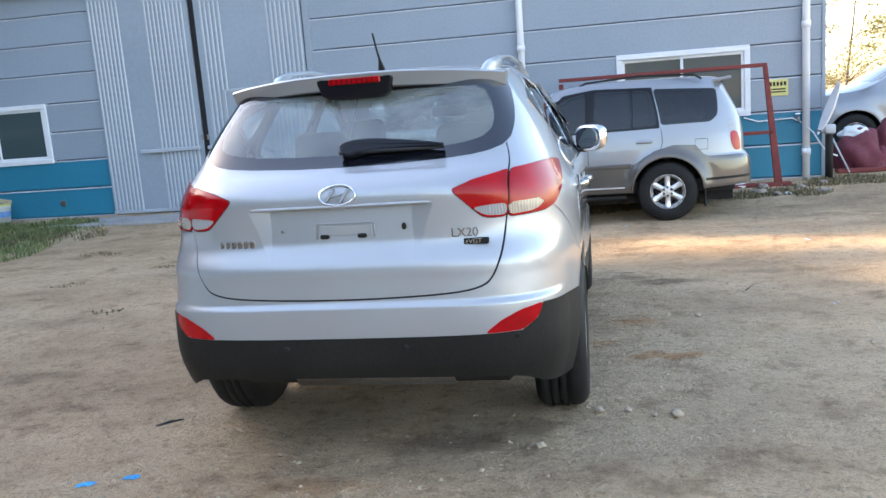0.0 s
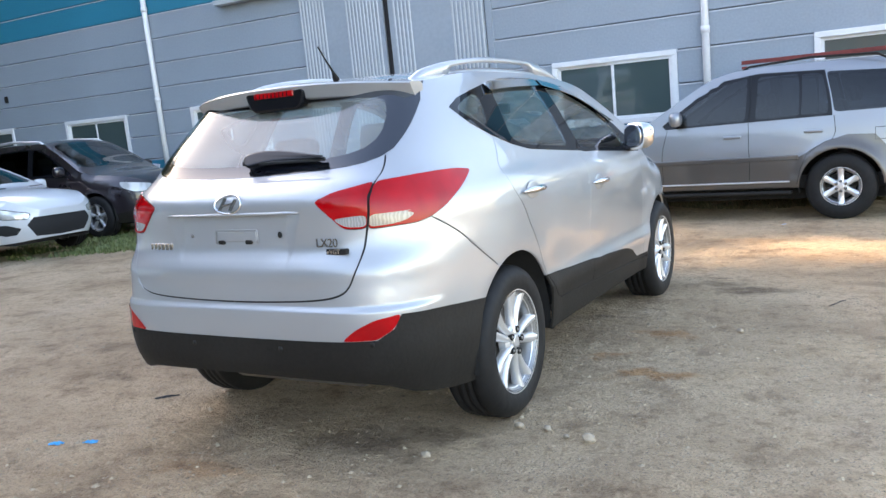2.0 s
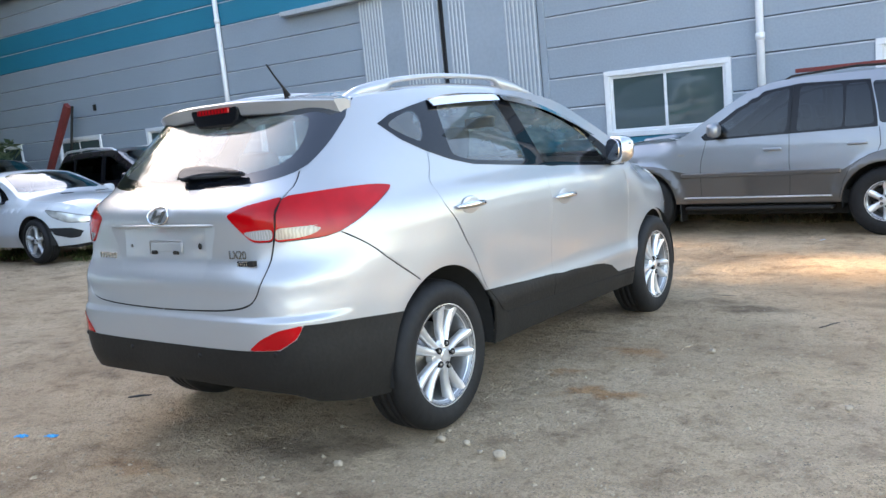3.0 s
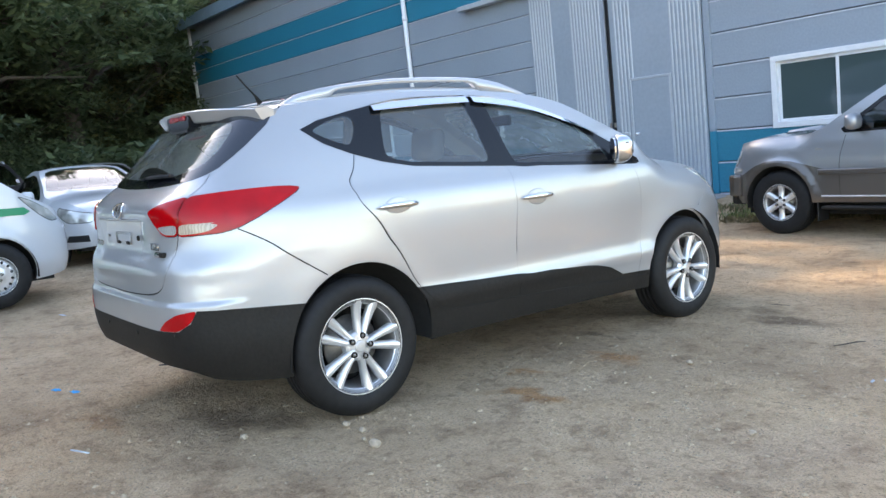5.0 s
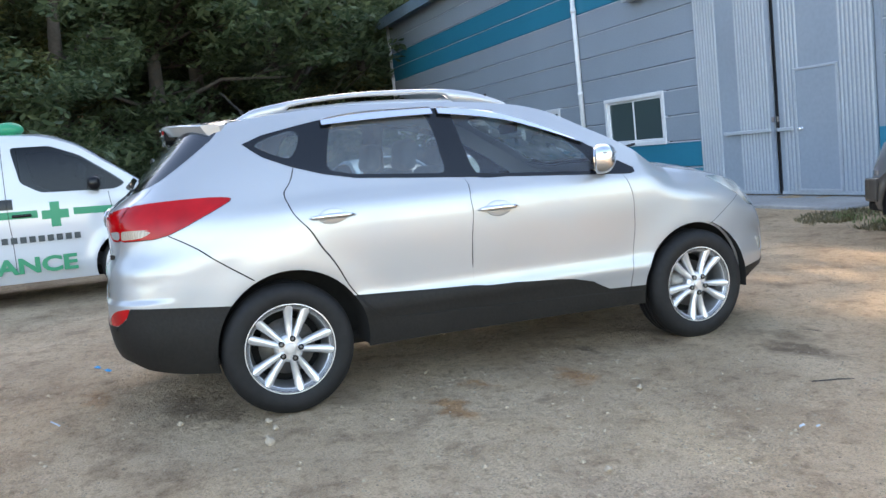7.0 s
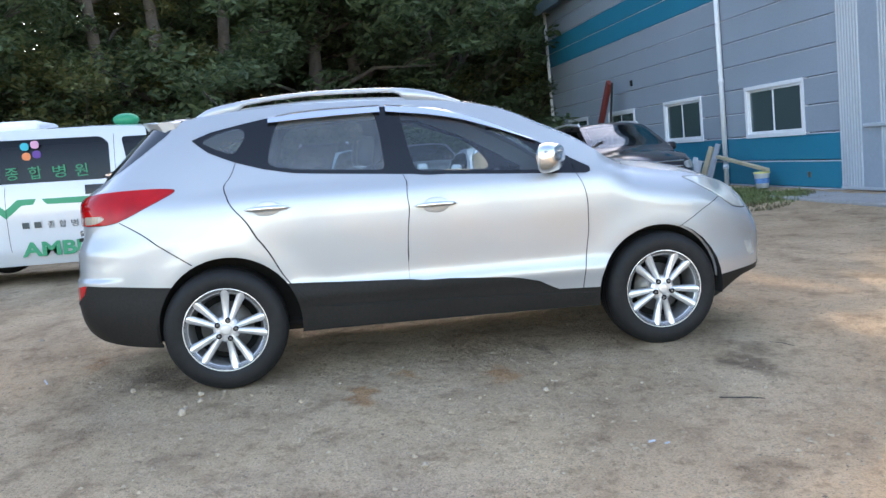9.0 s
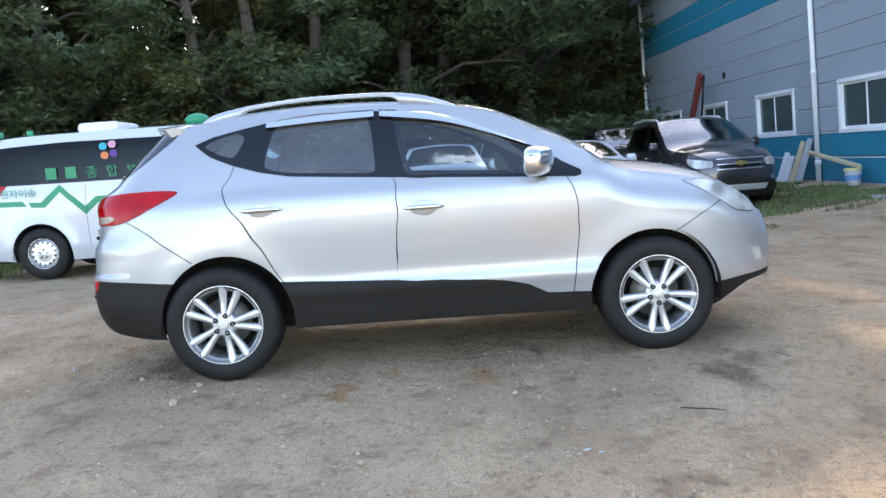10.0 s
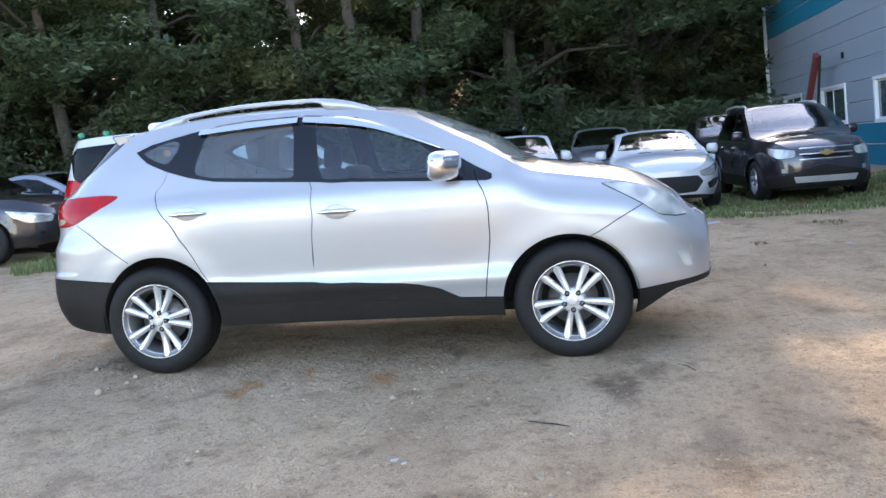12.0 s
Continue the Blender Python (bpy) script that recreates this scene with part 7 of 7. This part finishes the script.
grass_mesh("sprigs", [(-4.6, 2.4, .22, .14), (-3.2, 1.0, .16, .12), (-5.6, 4.6, .3, .2), (-2.4, 3.2, .18, .12), (-4.0, 3.4, .2, .1), (-6.2, 3.0, .3, .2)], 500, .035, M["drygrass"], "sparse tufts of weeds in the sandy yard", 6)
rnd = random.Random(12)
rubble_mat = mat("rubble", (.30, .25, .21), .9, vary=.3, scale=20, bump=.4)
for i in range(26):
    x, y = rnd.uniform(1.9, 4.2), rnd.uniform(7.0, 8.2)
    s = rnd.uniform(.03, .09)
    bm = bmesh.new()
    bmesh.ops.create_icosphere(bm, subdivisions=2, radius=1)
    for v in bm.verts:
        v.co = Vector((v.co.x * s * 1.3, v.co.y * s, v.co.z * s * .6)) * (1 + .5 * noise.noise(v.co * 1.5 + Vector((i, 0, 0))))
    tagged(put("rubble_piece", done(bm, "rubble_piece", (rubble_mat, M["white"], M["redsteel"])[0 if i % 6 else (i // 6) % 2 + 1]), None, pose(x, y, ground_z(x, y) + s * .3, 0, 0, i * 40)), "broken rubble piece in the weeds by the wall", "rubble", "rubble by the wall")


# ---- trees at the edge of the yard ----
def tree_mesh(seed, height, spread, leaves, leaf_size, material, low=.25, lean=.3, thin=1.0):
    """Meshes of a trunk with limbs and of a crown of leaves in loose clumps."""
    rnd = random.Random(seed)
    tv, tf = [], []

    def limb(pts, rads, sides=7):
        me = tube_mesh("limb", pts, rads, M["bark"], sides)
        k = len(tv)
        tv.extend(tuple(v.co) for v in me.vertices)
        tf.extend(tuple(k + i for i in p.vertices) for p in me.polygons)
        bpy.data.meshes.remove(me)

    top = Vector((rnd.uniform(-lean, lean), rnd.uniform(-lean, lean), height * .86))
    trunk = [Vector((top.x * s ** 1.4 + .12 * math.sin(5 * s + seed), top.y * s ** 1.4 + .1 * math.cos(4 * s + seed), -.3 + (top.z + .3) * s)) for s in np.linspace(0, 1, 9)]
    r0 = (.05 + height * .014) * thin
    limb(trunk, [r0 * (1 - .88 * s) for s in np.linspace(0, 1, 9)], 9)
    tips = [trunk[-1]]
    for i in range(20):
        s = rnd.uniform(low, .95)
        p = trunk[min(8, int(s * 8))]
        a = rnd.uniform(0, 6.28)
        reach = spread * (1.15 - .75 * s) * rnd.uniform(.6, 1.1)
        q = p + Vector((math.cos(a) * reach, math.sin(a) * reach, reach * rnd.uniform(.15, .75)))
        mid = (p + q) / 2 + Vector((0, 0, .12 * reach))
        limb([p, mid, q], [r0 * .36 * (1 - .6 * s), r0 * .24 * (1 - .5 * s), .012], 5)
        tips += [q, mid.lerp(q, .5)]
        for _ in range(2):
            a2 = a + rnd.uniform(-1, 1)
            e = mid.lerp(q, .5) + Vector((math.cos(a2), math.sin(a2), rnd.uniform(0, .8))) * reach * .45
            limb([mid.lerp(q, .4), e], [.018 * thin, .006 * thin], 4)
            tips.append(e)
    verts, faces = [], []
    per = max(8, leaves // (len(tips) * 2))
    for tip in tips:
        for _ in range(2):
            c = tip + Vector((rnd.gauss(0, .35), rnd.gauss(0, .35), rnd.gauss(0, .28)))
            rx, rz = rnd.uniform(.35, .8), rnd.uniform(.18, .42)
            for _ in range(per):
                d = Vector((rnd.gauss(0, 1), rnd.gauss(0, 1), rnd.gauss(0, 1)))
                d = d.normalized() * rnd.random() ** .4
                p = c + Vector((d.x * rx, d.y * rx, d.z * rz))
                n = Vector((rnd.gauss(0, .6), rnd.gauss(0, .6), 1)).normalized()
                t = n.orthogonal().normalized()
                t = (t * math.cos(6.28 * rnd.random()) + n.cross(t) * math.sin(6.28 * rnd.random())).normalized()
                b = n.cross(t)
                s = leaf_size * rnd.uniform(.6, 1.3)
                k = len(verts)
                verts += [p - t * s, p + b * s * .42 - n * s * .12, p + t * s, p - b * s * .42 - n * s * .12]
                faces += [(k, k + 1, k + 2), (k, k + 2, k + 3)]
    return mesh_of("trunk", tv, tf, M["bark"], True), mesh_of("crown", verts, faces, material, False)


EDGE_A, EDGE_D, EDGE_N = Vector((-30, 13)), Vector((.6, -.8)), Vector((-.8, -.6))
SUN_H, SUN_P = Vector((-.985, .174)), Vector((.174, .985))


def wanted_top(x, y, d):
    """How tall the wood stands: a dip in the skyline lets a streak of low sun through."""
    q = Vector((x, y)).dot(SUN_P)
    reach = 3.0 if 2.6 < q < 5.2 else 4.0 if 0 < q < 1.7 else 9.0 if 0 < q < 3 else 13.0
    far = (Vector((reach, q / .985 - .1766 * reach)) - Vector((x, y))).dot(-SUN_H)
    return max(6.0, far * math.tan(el) - .4)


first, heights = [], (13.0, 14.0, 12.5, 15.0, 11.0)
for i, (h, sp, n, ls, mm, low) in enumerate(((13.0, 3.0, 14000, .115, "leaf", .08), (14.0, 2.8, 13500, .11, "leaf", .14), (12.5, 3.2, 14500, .12, "leaf", .06), (15.0, 2.9, 14000, .11, "leaf2", .12), (11.0, 2.8, 13000, .115, "leaf", .05))):
    t, c = tree_mesh(10 + i, h, sp, n, ls, M[mm], low)
    tr = thing("tree", "tall leafy broadleaf tree at the dark wood edge", "tree", pose(-60, -60 - 5 * i, 0), "trees at the wood edge")
    put("trunk", t, tr)
    put("crown", c, tr)
    first.append(tr)
rnd = random.Random(5)
used = set()
for d, gap in ((1.6, 2.7), (4.6, 2.7), (8.4, 3.0), (13.0, 3.4)):
    s = -9.0
    while s < 48:
        p = EDGE_A + EDGE_D * (s + rnd.uniform(-.6, .6)) + EDGE_N * (d + rnd.uniform(-.8, .8))
        s += gap * rnd.uniform(.8, 1.2)
        k, rz = rnd.randrange(5), rnd.uniform(0, 360)
        if p.x > -27.5 and p.y > 6.5:
            continue
        z = ground_z(p.x, p.y)
        sc = min(1.7, max(.5, (wanted_top(p.x, p.y, d) - z) / heights[k])) * rnd.uniform(.96, 1.06)
        m = pose(p.x, p.y, z, 0, 0, rz)
        tr = first[k] if k not in used else copy_thing(first[k], m)
        used.add(k)
        tr.matrix_basis = m
        tr.scale = (sc, sc, sc)


# bushes in front of the wood
def bush(seed, r, h):
    rnd = random.Random(seed)
    verts, faces = [], []
    for _ in range(5200):
        a, q, u = rnd.uniform(0, 6.28), math.sqrt(rnd.random()) * r, rnd.random()
        lump = .7 + .5 * noise.noise(Vector((math.cos(a) * 2, math.sin(a) * 2, seed)))
        p = Vector((q * math.cos(a) * lump, q * math.sin(a) * lump, h * u * (1.15 - .6 * (q / r) ** 2) * lump))
        n = Vector((rnd.gauss(0, .7), rnd.gauss(0, .7), 1)).normalized()
        t = n.orthogonal().normalized()
        b = n.cross(t)
        ang = rnd.uniform(0, 6.28)
        t, b = t * math.cos(ang) + b * math.sin(ang), b * math.cos(ang) - t * math.sin(ang)
        s = .072 * rnd.uniform(.6, 1.4)
        k = len(verts)
        verts += [p - t * s, p + b * s * .4 - n * s * .1, p + t * s, p - b * s * .4 - n * s * .1]
        faces += [(k, k + 1, k + 2), (k, k + 2, k + 3)]
    return mesh_of("foliage", verts, faces, M["leaf"])


stems = tube_mesh("stem", [(0, 0, -.1), (.05, 0, .5), (.1, .05, .9)], [.03, .02, .008], M["bark"], 6)
firstb = []
for i in range(3):
    b = thing("bush", "dense green shrub at the foot of the wood", "bush", None, "shrubs at the wood edge")
    put("foliage", bush(40 + i, 1.9, 3.3), b)
    put("stem", stems, b)
    firstb.append(b)
s, n = -9.0, 0
while s < 44:
    for d in (-.6, 1.6, 5.0):
        p = EDGE_A + EDGE_D * (s + rnd.uniform(-.7, .7)) + EDGE_N * (d + rnd.uniform(-.5, .5))
        if p.x > -26.5 and p.y > 7.5:
            continue
        m = pose(p.x, p.y, ground_z(p.x, p.y), 0, 0, rnd.uniform(0, 360))
        if n < 3:
            firstb[n].matrix_basis = m
        else:
            copy_thing(firstb[n % 3], m)
        n += 1
    s += 1.9
# thin trees beyond the workshop corner
for i, (x, y, h) in enumerate(((12.5, 30, 8.5), (16.5, 33, 9.5), (10.2, 37, 7.5), (21, 36, 9), (14.5, 44, 10))):
    t, c = tree_mesh(70 + i, h, 2.6, 3400, .10, M["paleleaf"], .08, .6, .42)
    tr = thing("tree", "thin yellowing tree against the pale sky", "tree", pose(x, y, ground_z(x, y)), "trees beyond the corner")
    put("trunk", t, tr)
    put("crown", c, tr)
